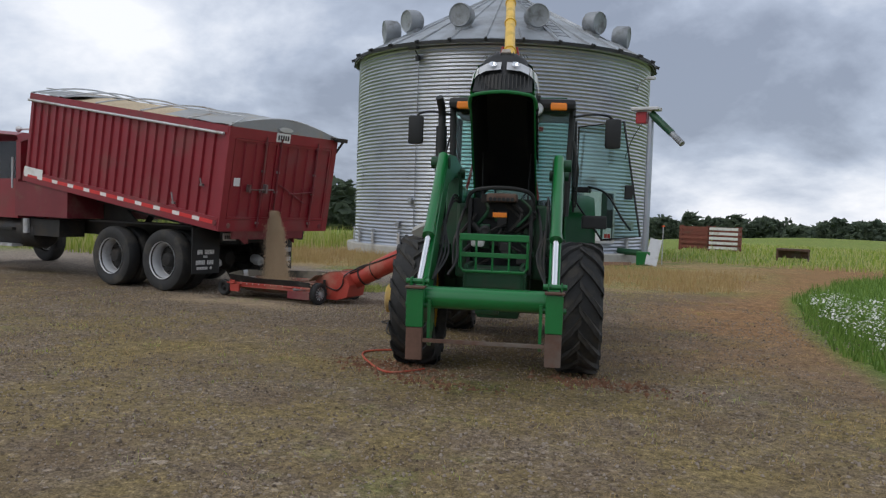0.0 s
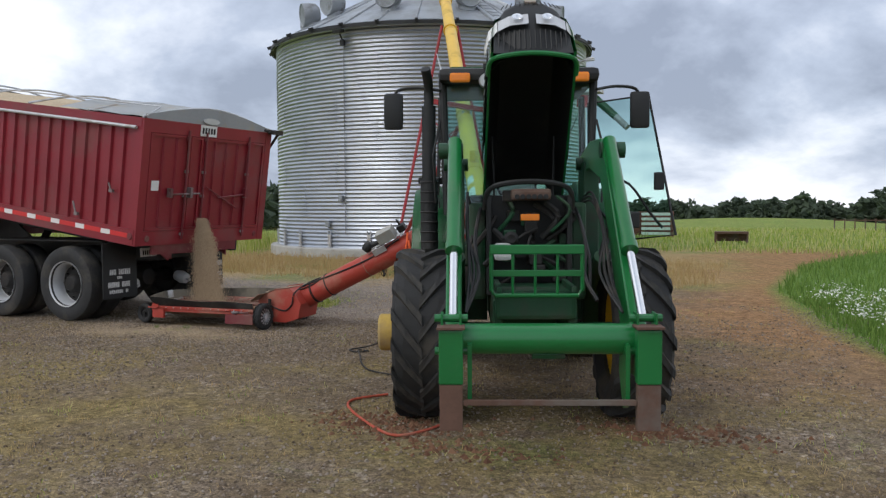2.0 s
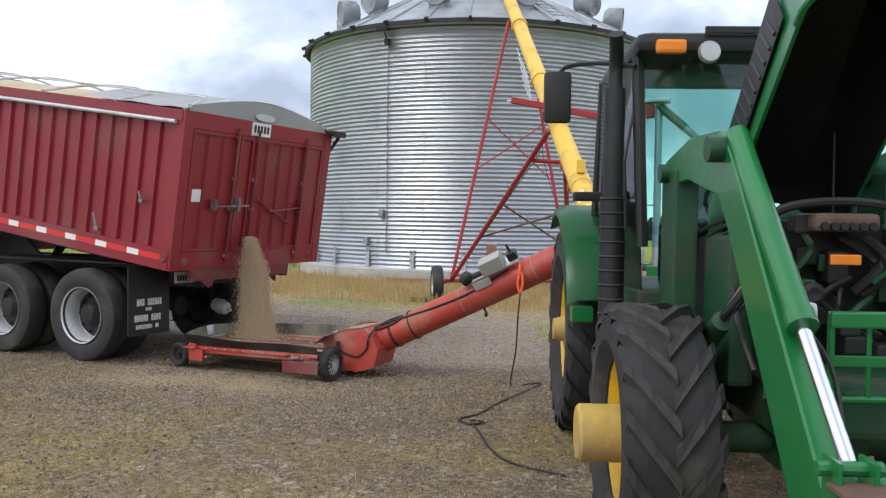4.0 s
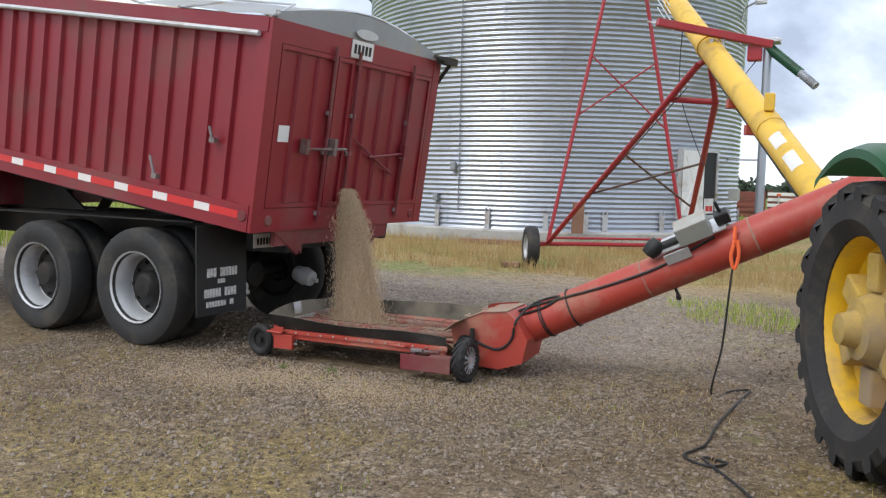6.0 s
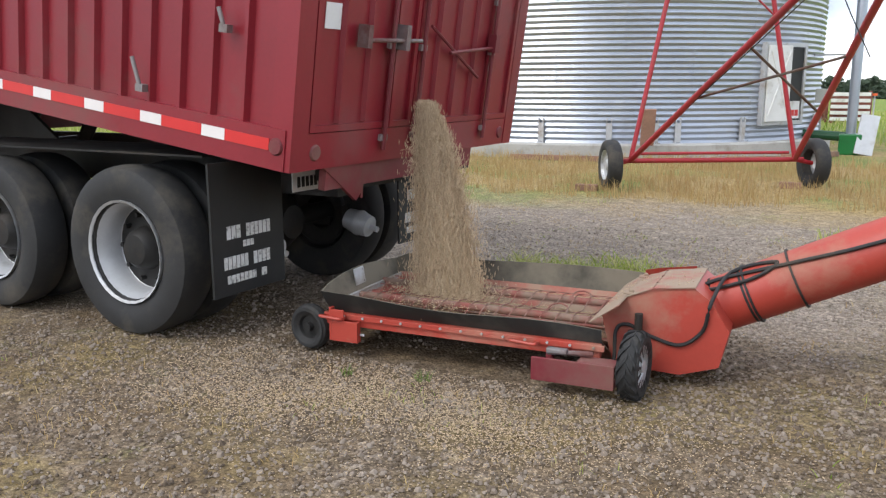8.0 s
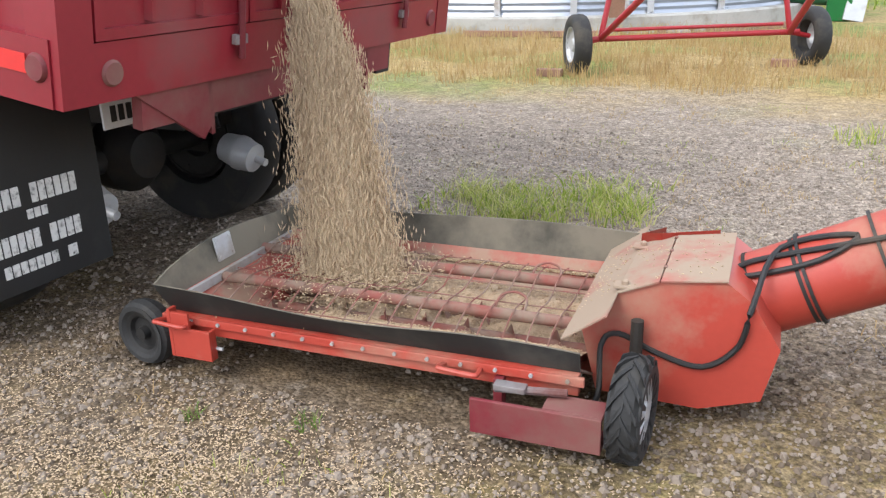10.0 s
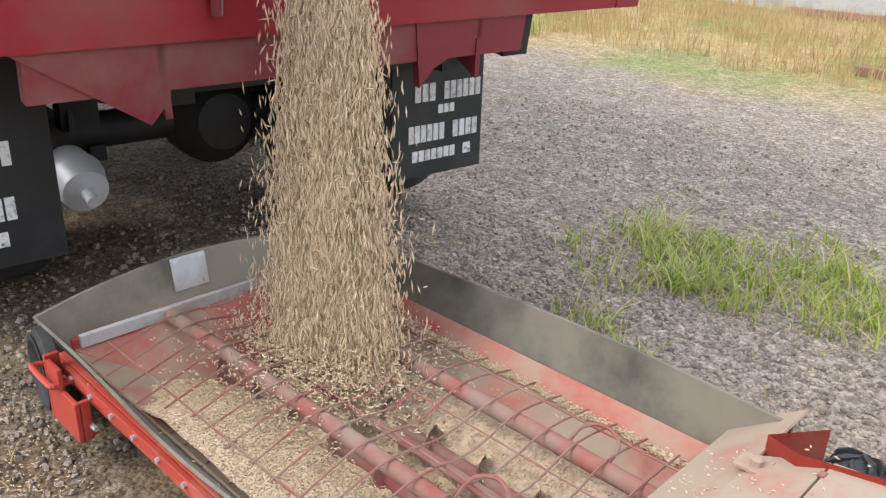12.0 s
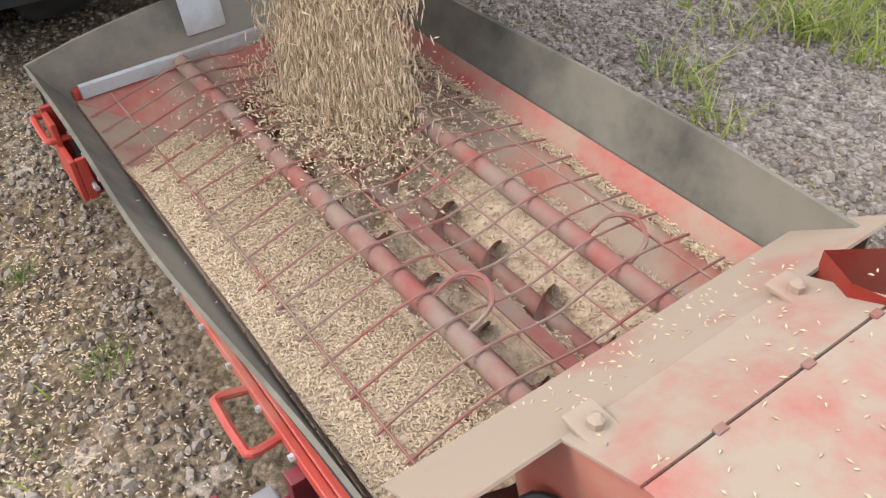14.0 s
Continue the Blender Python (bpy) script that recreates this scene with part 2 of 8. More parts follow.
def glass_mat(name, tint):
    m = bpy.data.materials.new(name)
    m.use_nodes = True
    n, l = m.node_tree.nodes, m.node_tree.links
    t, g = n.new("ShaderNodeBsdfTransparent"), n.new("ShaderNodeBsdfGlossy")
    t.inputs[0].default_value = (*tint, 1)
    g.inputs["Roughness"].default_value = 0.03
    f = n.new("ShaderNodeFresnel")
    f.inputs[0].default_value = 1.5
    mx = n.new("ShaderNodeMixShader")
    l.new(f.outputs[0], mx.inputs[0])
    l.new(t.outputs[0], mx.inputs[1])
    l.new(g.outputs[0], mx.inputs[2])
    l.new(mx.outputs[0], n["Material Output"].inputs[0])
    return m


M_GLASS = glass_mat("tinted_glass", (0.58, 0.82, 0.77))
M_PANE = glass_mat("pale_glass", (0.74, 0.90, 0.87))
M_LENS = glass_mat("clear_lens", (0.9, 0.92, 0.93))


def ground_material():
    """Gravel yard, thin weeds, a band of dry grass by the bin and the green field beyond, told apart by place."""
    m = bpy.data.materials.new("yard_and_field")
    m.use_nodes = True
    n, l = m.node_tree.nodes, m.node_tree.links
    b = n["Principled BSDF"]
    b.inputs["Roughness"].default_value, b.inputs["Specular IOR Level"].default_value = 0.95, 0.15
    tc = n.new("ShaderNodeTexCoord")
    P = tc.outputs["Object"]

    def nz(scale, detail=4.0, rough=0.55):
        t = n.new("ShaderNodeTexNoise")
        t.inputs["Scale"].default_value, t.inputs["Detail"].default_value, t.inputs["Roughness"].default_value = scale, detail, rough
        l.new(P, t.inputs["Vector"])
        return t.outputs["Fac"]

    def rng(v, a, c, lo=0.0, hi=1.0):
        r = n.new("ShaderNodeMapRange")
        for k, x in zip(("From Min", "From Max", "To Min", "To Max"), (a, c, lo, hi)):
            r.inputs[k].default_value = x
        l.new(v, r.inputs["Value"])
        return r.outputs[0]

    def mix(f, a, c):
        x = n.new("ShaderNodeMix")
        x.data_type = "RGBA"
        for s, v in ((0, f), (6, a), (7, c)):
            if isinstance(v, tuple):
                x.inputs[s].default_value = (*v, 1)
            else:
                l.new(v, x.inputs[s])
        return x.outputs[2]

    def op(kind, a, c):
        x = n.new("ShaderNodeMath")
        x.operation = kind
        for s, v in ((0, a), (1, c)):
            if isinstance(v, (int, float)):
                x.inputs[s].default_value = v
            else:
                l.new(v, x.inputs[s])
        return x.outputs[0]

    sep = n.new("ShaderNodeSeparateXYZ")
    l.new(P, sep.inputs[0])
    X, Y = sep.outputs[0], sep.outputs[1]
    wob = op("MULTIPLY", op("SUBTRACT", nz(0.35, 5), 0.5), 5.0)
    vor = n.new("ShaderNodeTexVoronoi")
    vor.inputs["Scale"].default_value = 55.0
    l.new(P, vor.inputs["Vector"])
    vsep = n.new("ShaderNodeSeparateColor")
    l.new(vor.outputs["Color"], vsep.inputs[0])
    vor2 = n.new("ShaderNodeTexVoronoi")
    vor2.inputs["Scale"].default_value = 24.0
    l.new(P, vor2.inputs["Vector"])
    vsep2 = n.new("ShaderNodeSeparateColor")
    l.new(vor2.outputs["Color"], vsep2.inputs[0])
    gravel = mix(vsep.outputs[0], (0.098, 0.074, 0.051), (0.262, 0.204, 0.146))
    gravel = mix(rng(vsep2.outputs[1], 0.90, 0.94), gravel, (0.33, 0.275, 0.22))
    soil = mix(nz(9.0, 6), (0.100, 0.072, 0.044), (0.205, 0.148, 0.090))
    yard = mix(rng(nz(1.3, 6, 0.7), 0.40, 0.62), gravel, soil)
    thatch = mix(rng(nz(16.0, 6, 0.75), 0.36, 0.64), (0.115, 0.088, 0.036), (0.31, 0.235, 0.100))
    near_yard = rng(op("ADD", Y, wob), 13.5, 9.0)
    yard = mix(op("MULTIPLY", rng(op("ADD", nz(0.75, 7, 0.68), op("MULTIPLY", near_yard, 0.11)), 0.52, 0.70), 0.85), yard, thatch)
    weeds = mix(rng(nz(11.0, 6, 0.75), 0.36, 0.64), (0.09, 0.105, 0.035), (0.25, 0.235, 0.085))
    yard = mix(rng(nz(0.42, 8, 0.72), 0.56, 0.68), yard, weeds)
    dry = mix(nz(6.0, 6), (0.26, 0.19, 0.085), (0.42, 0.31, 0.15))
    dry = mix(rng(nz(0.5, 5), 0.48, 0.62), dry, (0.20, 0.22, 0.07))
    pale = op("MULTIPLY", rng(op("ADD", Y, op("MULTIPLY", wob, 0.4)), 13.0, 14.2), rng(X, -5.5, -7.5))
    yard = mix(op("MULTIPLY", pale, 0.72), yard, mix(vsep.outputs[0], (0.20, 0.166, 0.136), (0.38, 0.325, 0.272)))
    band = rng(op("ADD", Y, wob), 18.2, 19.8)
    col = mix(band, yard, dry)
    lane = mix(rng(nz(5.0, 7, 0.7), 0.36, 0.64), (0.185, 0.095, 0.042), (0.37, 0.212, 0.098))
    lanef = op("MULTIPLY", rng(op("ADD", X, wob), -4.6, -2.6), rng(op("ADD", Y, wob), 10.0, 14.0))
    col = mix(op("MULTIPLY", lanef, 0.88), col, lane)
    field = mix(nz(0.12, 6), (0.13, 0.19, 0.035), (0.27, 0.29, 0.075))
    field = mix(rng(nz(0.5, 5), 0.45, 0.65), field, (0.17, 0.24, 0.05))
    far = op("MAXIMUM", rng(op("ADD", Y, wob), 31.0, 35.0), rng(op("ADD", X, wob), -21.0, -24.5))
    col = mix(far, col, field)
    lawn = mix(nz(8.0, 5), (0.08, 0.15, 0.028), (0.16, 0.26, 0.055))
    y20 = op("SUBTRACT", Y, 20.0)
    edge = op("ADD", op("SUBTRACT", op("ADD", X, 2.2), op("MULTIPLY", op("MULTIPLY", y20, y20), 0.02)), op("MULTIPLY", wob, 0.15))
    lawnf = rng(edge, -0.25, 0.20)
    col = mix(op("MULTIPLY", lawnf, rng(Y, 8.0, 10.0)), col, lawn)
    grit = n.new("ShaderNodeVectorMath")
    grit.operation = "SCALE"
    l.new(col, grit.inputs[0])
    l.new(op("MULTIPLY", rng(nz(95.0, 3, 0.7), 0.34, 0.66, 0.55, 1.45), op("MULTIPLY", rng(nz(24.0, 5, 0.75), 0.34, 0.66, 0.62, 1.38), rng(nz(5.5, 6, 0.75), 0.32, 0.68, 0.72, 1.28))), grit.inputs["Scale"])
    l.new(grit.outputs[0], b.inputs["Base Color"])
    h = op("ADD", op("MULTIPLY", op("SUBTRACT", 1.0, vor.outputs["Distance"]), 0.5), op("MULTIPLY", nz(18.0, 5), 0.8))
    bp = n.new("ShaderNodeBump")
    bp.inputs["Strength"].default_value, bp.inputs["Distance"].default_value = 0.60, 0.022
    l.new(h, bp.inputs["Height"])
    l.new(bp.outputs[0], b.inputs["Normal"])
    return m


M_GROUND = ground_material()


# ---------------------------------------------------------------- mesh helpers
def link(name, bm, material, smooth=False):
    me = bpy.data.meshes.new(name)
    bm.normal_update()
    bm.to_mesh(me)
    bm.free()
    if material:
        me.materials.append(material)
    if smooth:
        me.polygons.foreach_set("use_smooth", [True] * len(me.polygons))
        me.update()
        try:
            me.set_sharp_from_angle(angle=radians(38))
        except Exception:
            pass
    return new(name, me)


WORLD_BUILT = set()   # things whose parts are given in world places


def part(name, bm, material, parent, label="", smooth=False):
    ob = link(name, bm, material, smooth)
    ob.parent = parent
    if parent.name in WORLD_BUILT:
        ob.matrix_parent_inverse = Matrix.Translation(-parent.location)
    if label:
        tagged(ob, label)
    return ob


def thing(name, m, label, category, group="", kind=""):
    ob = new(name)
    ob.empty_display_size = 0.1
    ob.matrix_basis = m
    return tagged(ob, label, category, group, kind)


def box(bm, x0, x1, y0, y1, z0, z1, bev=0.0, m=None):
    r = bmesh.ops.create_cube(bm, size=1.0)
    vs = r["verts"]
    for v in vs:
        v.co = Vector(((x0 + x1) / 2 + v.co.x * (x1 - x0), (y0 + y1) / 2 + v.co.y * (y1 - y0), (z0 + z1) / 2 + v.co.z * (z1 - z0)))
    if bev:
        es = list({e for v in vs for e in v.link_edges})
        r = bmesh.ops.bevel(bm, geom=es, offset=bev, segments=2, affect="EDGES", profile=0.6)
        vs = list({v for f in r["faces"] for v in f.verts} | {v for v in vs if v.is_valid})
    if m is not None:
        for v in vs:
            v.co = m @ v.co
    return bm


def frame_along(a, b):
    a, b = Vector(a), Vector(b)
    d = (b - a)
    q = d.to_track_quat("Z", "Y").to_matrix().to_4x4()
    return Matrix.Translation(a) @ q, d.length


def rod(bm, a, b, r, seg=10, r2=None, caps=True):
    m, ln = frame_along(a, b)
    r2 = r if r2 is None else r2
    lo = [bm.verts.new(m @ Vector((r * math.cos(2 * math.pi * k / seg), r * math.sin(2 * math.pi * k / seg), 0))) for k in range(seg)]
    hi = [bm.verts.new(m @ Vector((r2 * math.cos(2 * math.pi * k / seg), r2 * math.sin(2 * math.pi * k / seg), ln))) for k in range(seg)]
    for k in range(seg):
        bm.faces.new((lo[k], lo[(k + 1) % seg], hi[(k + 1) % seg], hi[k]))
    if caps:
        bm.faces.new(lo[::-1])
        bm.faces.new(hi)
    return bm


def pipe(bm, pts, r, seg=8, closed=False):
    """A bent tube through points."""
    pts = [Vector(p) for p in pts]
    n = len(pts)
    rings, up = [], Vector((0.13, 0.21, 0.97))
    for i, p in enumerate(pts):
        d = (pts[(i + 1) % n] - pts[i - 1]) if closed else (pts[min(i + 1, n - 1)] - pts[max(i - 1, 0)])
        d.normalize()
        s = d.cross(up)
        if s.length < 0.05:
            s = d.cross(Vector((1, 0, 0)))
        s.normalize()
        t = s.cross(d)
        rings.append([bm.verts.new(p + r * (math.cos(2 * math.pi * k / seg) * s + math.sin(2 * math.pi * k / seg) * t)) for k in range(seg)])
    for i in range(n if closed else n - 1):
        a, b = rings[i], rings[(i + 1) % n]
        for k in range(seg):
            bm.faces.new((a[k], a[(k + 1) % seg], b[(k + 1) % seg], b[k]))
    if not closed:
        bm.faces.new(rings[0][::-1])
        bm.faces.new(rings[-1])
    return bm


def smooth_path(pts, n=6):
    """Catmull-Rom points through the given ones."""
    pts = [Vector(p) for p in pts]
    q = [pts[0]] + pts + [pts[-1]]
    out = []
    for i in range(1, len(q) - 2):
        for k in range(n):
            t = k / n
            a, b, c, d = q[i - 1], q[i], q[i + 1], q[i + 2]
            out.append(0.5 * ((2 * b) + (c - a) * t + (2 * a - 5 * b + 4 * c - d) * t * t + (3 * b - a - 3 * c + d) * t ** 3))
    out.append(pts[-1])
    return out


def lathe(bm, prof, seg=32, m=None, closed=False):
    """Spins (radius, height) pairs round z."""
    m = m or Matrix.Identity(4)
    rings = []
    for k in range(seg):
        c, s = math.cos(2 * math.pi * k / seg), math.sin(2 * math.pi * k / seg)
        rings.append([bm.verts.new(m @ Vector((r * c, r * s, h))) for r, h in prof])
    n = len(prof)
    for k in range(seg):
        a, b = rings[k], rings[(k + 1) % seg]
        for i in range(n if closed else n - 1):
            j = (i + 1) % n
            bm.faces.new((a[i], b[i], b[j], a[j]))
    return bm


def sheet(bm, poly, thick, axis_m=None):
    """A flat outline (x, y) drawn out by thick along z, then placed."""
    m = axis_m or Matrix.Identity(4)
    lo = [bm.verts.new(m @ Vector((x, y, 0))) for x, y in poly]
    hi = [bm.verts.new(m @ Vector((x, y, thick))) for x, y in poly]
    n = len(poly)
    bm.faces.new(lo[::-1])
    bm.faces.new(hi)
    for k in range(n):
        bm.faces.new((lo[k], lo[(k + 1) % n], hi[(k + 1) % n], hi[k]))
    bmesh.ops.recalc_face_normals(bm, faces=bm.faces)
    return bm


def quad_plate(bm, a, b, c, d, t):
    """A plate of thickness t on four corners."""
    a, b, c, d = (Vector(p) for p in (a, b, c, d))
    nrm = (b - a).cross(d - a).normalized() * t
    lo = [bm.verts.new(p) for p in (a, b, c, d)]
    hi = [bm.verts.new(p + nrm) for p in (a, b, c, d)]
    bm.faces.new(lo[::-1])
    bm.faces.new(hi)
    for k in range(4):
        bm.faces.new((lo[k], lo[(k + 1) % 4], hi[(k + 1) % 4], hi[k]))
    return bm


def B():
    return bmesh.new()


SPIN_X = Matrix.Rotation(radians(90), 4, "Y")  # z of a lathe to x


def tyre_mesh(bm, R, w, rim_r, lugs=0, lug_h=0.03, m=None, seg=40, blocks=False):
    """A tyre on the z axis, from -w/2 to w/2, with tread bars."""
    m = m or Matrix.Identity(4)
    h = w / 2
    c = R - lug_h * 0.8
    prof = [(rim_r, -h * 0.72), (rim_r + (c - rim_r) * 0.35, -h), (rim_r + (c - rim_r) * 0.75, -h * 0.99), (c - 0.015, -h * 0.86), (c, -h * 0.6), (c + 0.006, 0),
            (c, h * 0.6), (c - 0.015, h * 0.86), (rim_r + (c - rim_r) * 0.75, h * 0.99), (rim_r + (c - rim_r) * 0.35, h), (rim_r, h * 0.72), (rim_r - 0.01, 0)]
    lathe(bm, prof, seg, m, True)
    for k in range(lugs):
        for side in (-1, 1):
            a0 = 2 * math.pi * (k + (0.5 if side > 0 else 0)) / lugs
            sweep = (1.15 if not blocks else 0.25) * 2 * math.pi / lugs
            wd = 0.17 * 2 * math.pi / lugs if not blocks else 0.30 * 2 * math.pi / lugs
            pts = []
            for f, zz, rr in ((0.0, -0.03 * side * h, R), (0.55, 0.55 * side * h, R), (1.0, 0.98 * side * h, R - 0.02)):
                pts.append((a0 + sweep * f, zz, rr))
            row = []
            for a, zz, rr in pts:
                quad = []
                for da, r2 in ((-wd * 1.15, c - 0.02), (-wd * 0.8, rr), (wd * 0.8, rr), (wd * 1.15, c - 0.02)):
                    quad.append(bm.verts.new(m @ Vector((r2 * math.cos(a + da), r2 * math.sin(a + da), zz))))
                row.append(quad)
            a, zz, rr = pts[-1]
            low = [bm.verts.new(m @ Vector(((c - 0.09) * math.cos(a + da), (c - 0.09) * math.sin(a + da), zz))) for da in (-wd, wd)]
            for i in range(2):
                for j in range(3):
                    bm.faces.new((row[i][j], row[i][j + 1], row[i + 1][j + 1], row[i + 1][j]))
            bm.faces.new((row[2][1], row[2][2], low[1], low[0]))
            bm.faces.new((row[0][0], row[0][3], row[0][2], row[0][1]))
    bmesh.ops.recalc_face_normals(bm, faces=bm.faces)
    return bm


# ---------------------------------------------------------------- ground
def fall(x, y):
    """Height of the ground: flat in the yard, sinking gently towards the far field, with one low rise."""
    r = math.hypot(x + 6, y - 10)
    z = -0.030 * max(0.0, min(r, 420) - 45)
    z += 2.2 * math.exp(-((x + 6) / 30) ** 2 - ((y - 165) / 35) ** 2)
    if r > 14:
        z += 0.10 * min(1, (r - 14) / 20) * noise.noise(Vector((x * 0.08, y * 0.08, 0.3)))
    return z


def rut(x, y):
    return 0.012 * noise.noise(Vector((x * 1.3, y * 1.3, 4.0))) + 0.02 * noise.noise(Vector((x * 0.35, y * 0.35, 9.0)))


def make_ground():
    bm = B()
    ring = [0.0]
    while ring[-1] < 1600:
        ring.append(ring[-1] + (0.22 if ring[-1] < 14 else 0.22 + (ring[-1] - 14) * 0.06))
    seg = 200
    rows = []
    cx, cy = -8.0, 11.0
    for i, r in enumerate(ring):
        if i == 0:
            rows.append([bm.verts.new((cx, cy, 0))])
            continue
        row = []
        for k in range(seg):
            a = 2 * math.pi * k / seg
            x, y = cx + r * math.cos(a), cy + r * math.sin(a)
            row.append(bm.verts.new((x, y, fall(x, y) + (rut(x, y) - 0.006 if r < 40 else 0))))
        rows.append(row)
    for k in range(seg):
        bm.faces.new((rows[0][0], rows[1][k], rows[1][(k + 1) % seg]))
    for i in range(1, len(rows) - 1):
        for k in range(seg):
            bm.faces.new((rows[i][k], rows[i + 1][k], rows[i + 1][(k + 1) % seg], rows[i][(k + 1) % seg]))
    ob = link("ground", bm, M_GROUND, True)
    tagged(ob, "gravel farmyard with thin dry weeds, running out into green fields", "ground", kind="structure")
    return ob


make_ground()


def blades(name, spots, material, label, category, hmin, hmax, wid=0.006, lean=0.35, segs=3, kind="stuff"):
    """Grass blades from a list of (x, y) roots, as one object."""
    vs, fs = [], []
    rnd = random.Random(len(spots) * 7 + 3)
    for x, y in spots:
        h = rnd.uniform(hmin, hmax)
        a, ln = rnd.uniform(0, 2 * math.pi), rnd.uniform(0.1, 1.0) * lean * h
        dx, dy = math.cos(a), math.sin(a)
        z0 = fall(x, y) - 0.01
        base = len(vs)
        b = rnd.uniform(0, math.pi)
        wx, wy = math.cos(b) * wid, math.sin(b) * wid
        for k in range(segs):
            t = k / segs
            off = ln * t * t
            s = 1 - 0.75 * t
            vs.append((x + dx * off - wx * s, y + dy * off - wy * s, z0 + h * t * (1 - 0.15 * t)))
            vs.append((x + dx * off + wx * s, y + dy * off + wy * s, z0 + h * t * (1 - 0.15 * t)))
        vs.append((x + dx * ln, y + dy * ln, z0 + h * 0.86))
        for k in range(segs - 1):
            i = base + 2 * k
            fs.append((i, i + 1, i + 3, i + 2))
        i = base + 2 * (segs - 1)
        fs.append((i, i + 1, i + 2))
    me = bpy.data.meshes.new(name)
    me.from_pydata(vs, [], fs)
    me.materials.append(material)
    return tagged(new(name, me), label, category, kind=kind)


# ---------------------------------------------------------------- grain bin
BIN_X, BIN_Y, BIN_R = -13.15, 30.05, 5.16
WALL_Z0, WALL_Z1, PEAK_Z = 0.30, 6.70, 9.45


def make_bin():
    bin_ = thing("grain_bin", pose(BIN_X, BIN_Y, 0), "round corrugated galvanised steel grain bin on a concrete slab", "grain bin")
    bm = B()
    lathe(bm, [(0, -0.1), (BIN_R + 0.28, -0.1), (BIN_R + 0.28, 0.27), (BIN_R + 0.25, 0.30), (0, 0.30)], 72)
    part("slab", bm, M_CONC, bin_, "grey concrete slab")
    rings, per = 7, 12
    hgt = (WALL_Z1 - WALL_Z0) / rings
    arc = 2 * math.pi / per
    waves, sub, cols = 8, 8, 16
    bm = B()
    rows = []
    for i in range(waves * sub + 1):
        z = hgt * i / (waves * sub)
        row = []
        for k in range(cols + 2):
            a = arc * k / cols if k <= cols else arc * 1.006
            r = BIN_R + 0.017 * math.cos(2 * math.pi * i / sub) + (0.005 if k >= cols else 0)
            row.append(bm.verts.new((r * math.cos(a), r * math.sin(a), z)))
        rows.append(row)
    for i in range(len(rows) - 1):
        for k in range(cols + 1):
            bm.faces.new((rows[i][k], rows[i][k + 1], rows[i + 1][k + 1], rows[i + 1][k]))
    for k in range(14):  # seam bolts
        z = hgt * (k + 0.5) / 14
        rod(bm, ((BIN_R + 0.008) * math.cos(arc), (BIN_R + 0.008) * math.sin(arc), z), ((BIN_R + 0.03) * math.cos(arc), (BIN_R + 0.03) * math.sin(arc), z), 0.010, 6)
    first = part("wall_panel", bm, M_STEEL, bin_, smooth=True)
    for i in range(rings):
        for k in range(per):
            if i == 0 and k == 0:
                first.matrix_basis = pose(0, 0, WALL_Z0, 0, 0, -100)
                continue
            o = new("wall_panel", first.data)
            o.parent = bin_
            o.matrix_basis = pose(0, 0, WALL_Z0 + hgt * i, 0, 0, -100 + (k + (0.5 if i % 2 else 0)) * 360 / per)
    # roof panels with a raised rib each
    nroof = 30
    arc = 2 * math.pi / nroof
    bm = B()
    r0, r1 = 0.45, BIN_R + 0.16
    slope = (PEAK_Z - WALL_Z1) / BIN_R

    def pt(r, a, up=0.0):
        return bm.verts.new((r * math.cos(a), r * math.sin(a), PEAK_Z - slope * r + up))
    prev = None
    for r in (r0, (r0 + r1) / 2, r1):
        wdt = 0.022 / r
        row = [pt(r, 0), pt(r, arc * 0.5), pt(r, arc - 3 * wdt), pt(r, arc - 2.4 * wdt, 0.05), pt(r, arc - 0.6 * wdt, 0.05), pt(r, arc)]
        if prev:
            for k in range(5):
                bm.faces.new((prev[k], row[k], row[k + 1], prev[k + 1]))
        prev = row
    drop = [pt(r1, 0, -0.10), pt(r1, arc, -0.10)]
    bm.faces.new((prev[0], drop[0], drop[1], prev[5]))
    first = part("roof_panel", bm, M_ROOF, bin_)
    for k in range(1, nroof):
        o = new("roof_panel", first.data)
        o.parent = bin_
        o.matrix_basis = pose(0, 0, 0, 0, 0, 360 * k / nroof)
    bm = B()
    lathe(bm, [(0.50, PEAK_Z - 0.25), (0.50, PEAK_Z + 0.10), (0.42, PEAK_Z + 0.16), (0, PEAK_Z + 0.22)], 24)
    part("peak_cap", bm, M_ROOF, bin_, smooth=True)
    bm = B()
    lathe(bm, [(BIN_R + 0.015, WALL_Z1 - 0.10), (BIN_R + 0.20, WALL_Z1 - 0.16), (BIN_R + 0.20, WALL_Z1 - 0.06)], 72)
    part("eave", bm, M_BLACK, bin_, "dark eave edge")
    for k in range(nroof):  # eave clips
        a = arc * k
        bm = B()
        r = BIN_R + 0.20
        box(bm, -0.05, 0.10, -0.035, 0.035, -0.04, 0.05, 0.0, pose(r * math.cos(a), r * math.sin(a), WALL_Z1 - 0.06, 0, 22, math.degrees(a)))
        part("eave_clip", bm, M_BLACK, bin_)
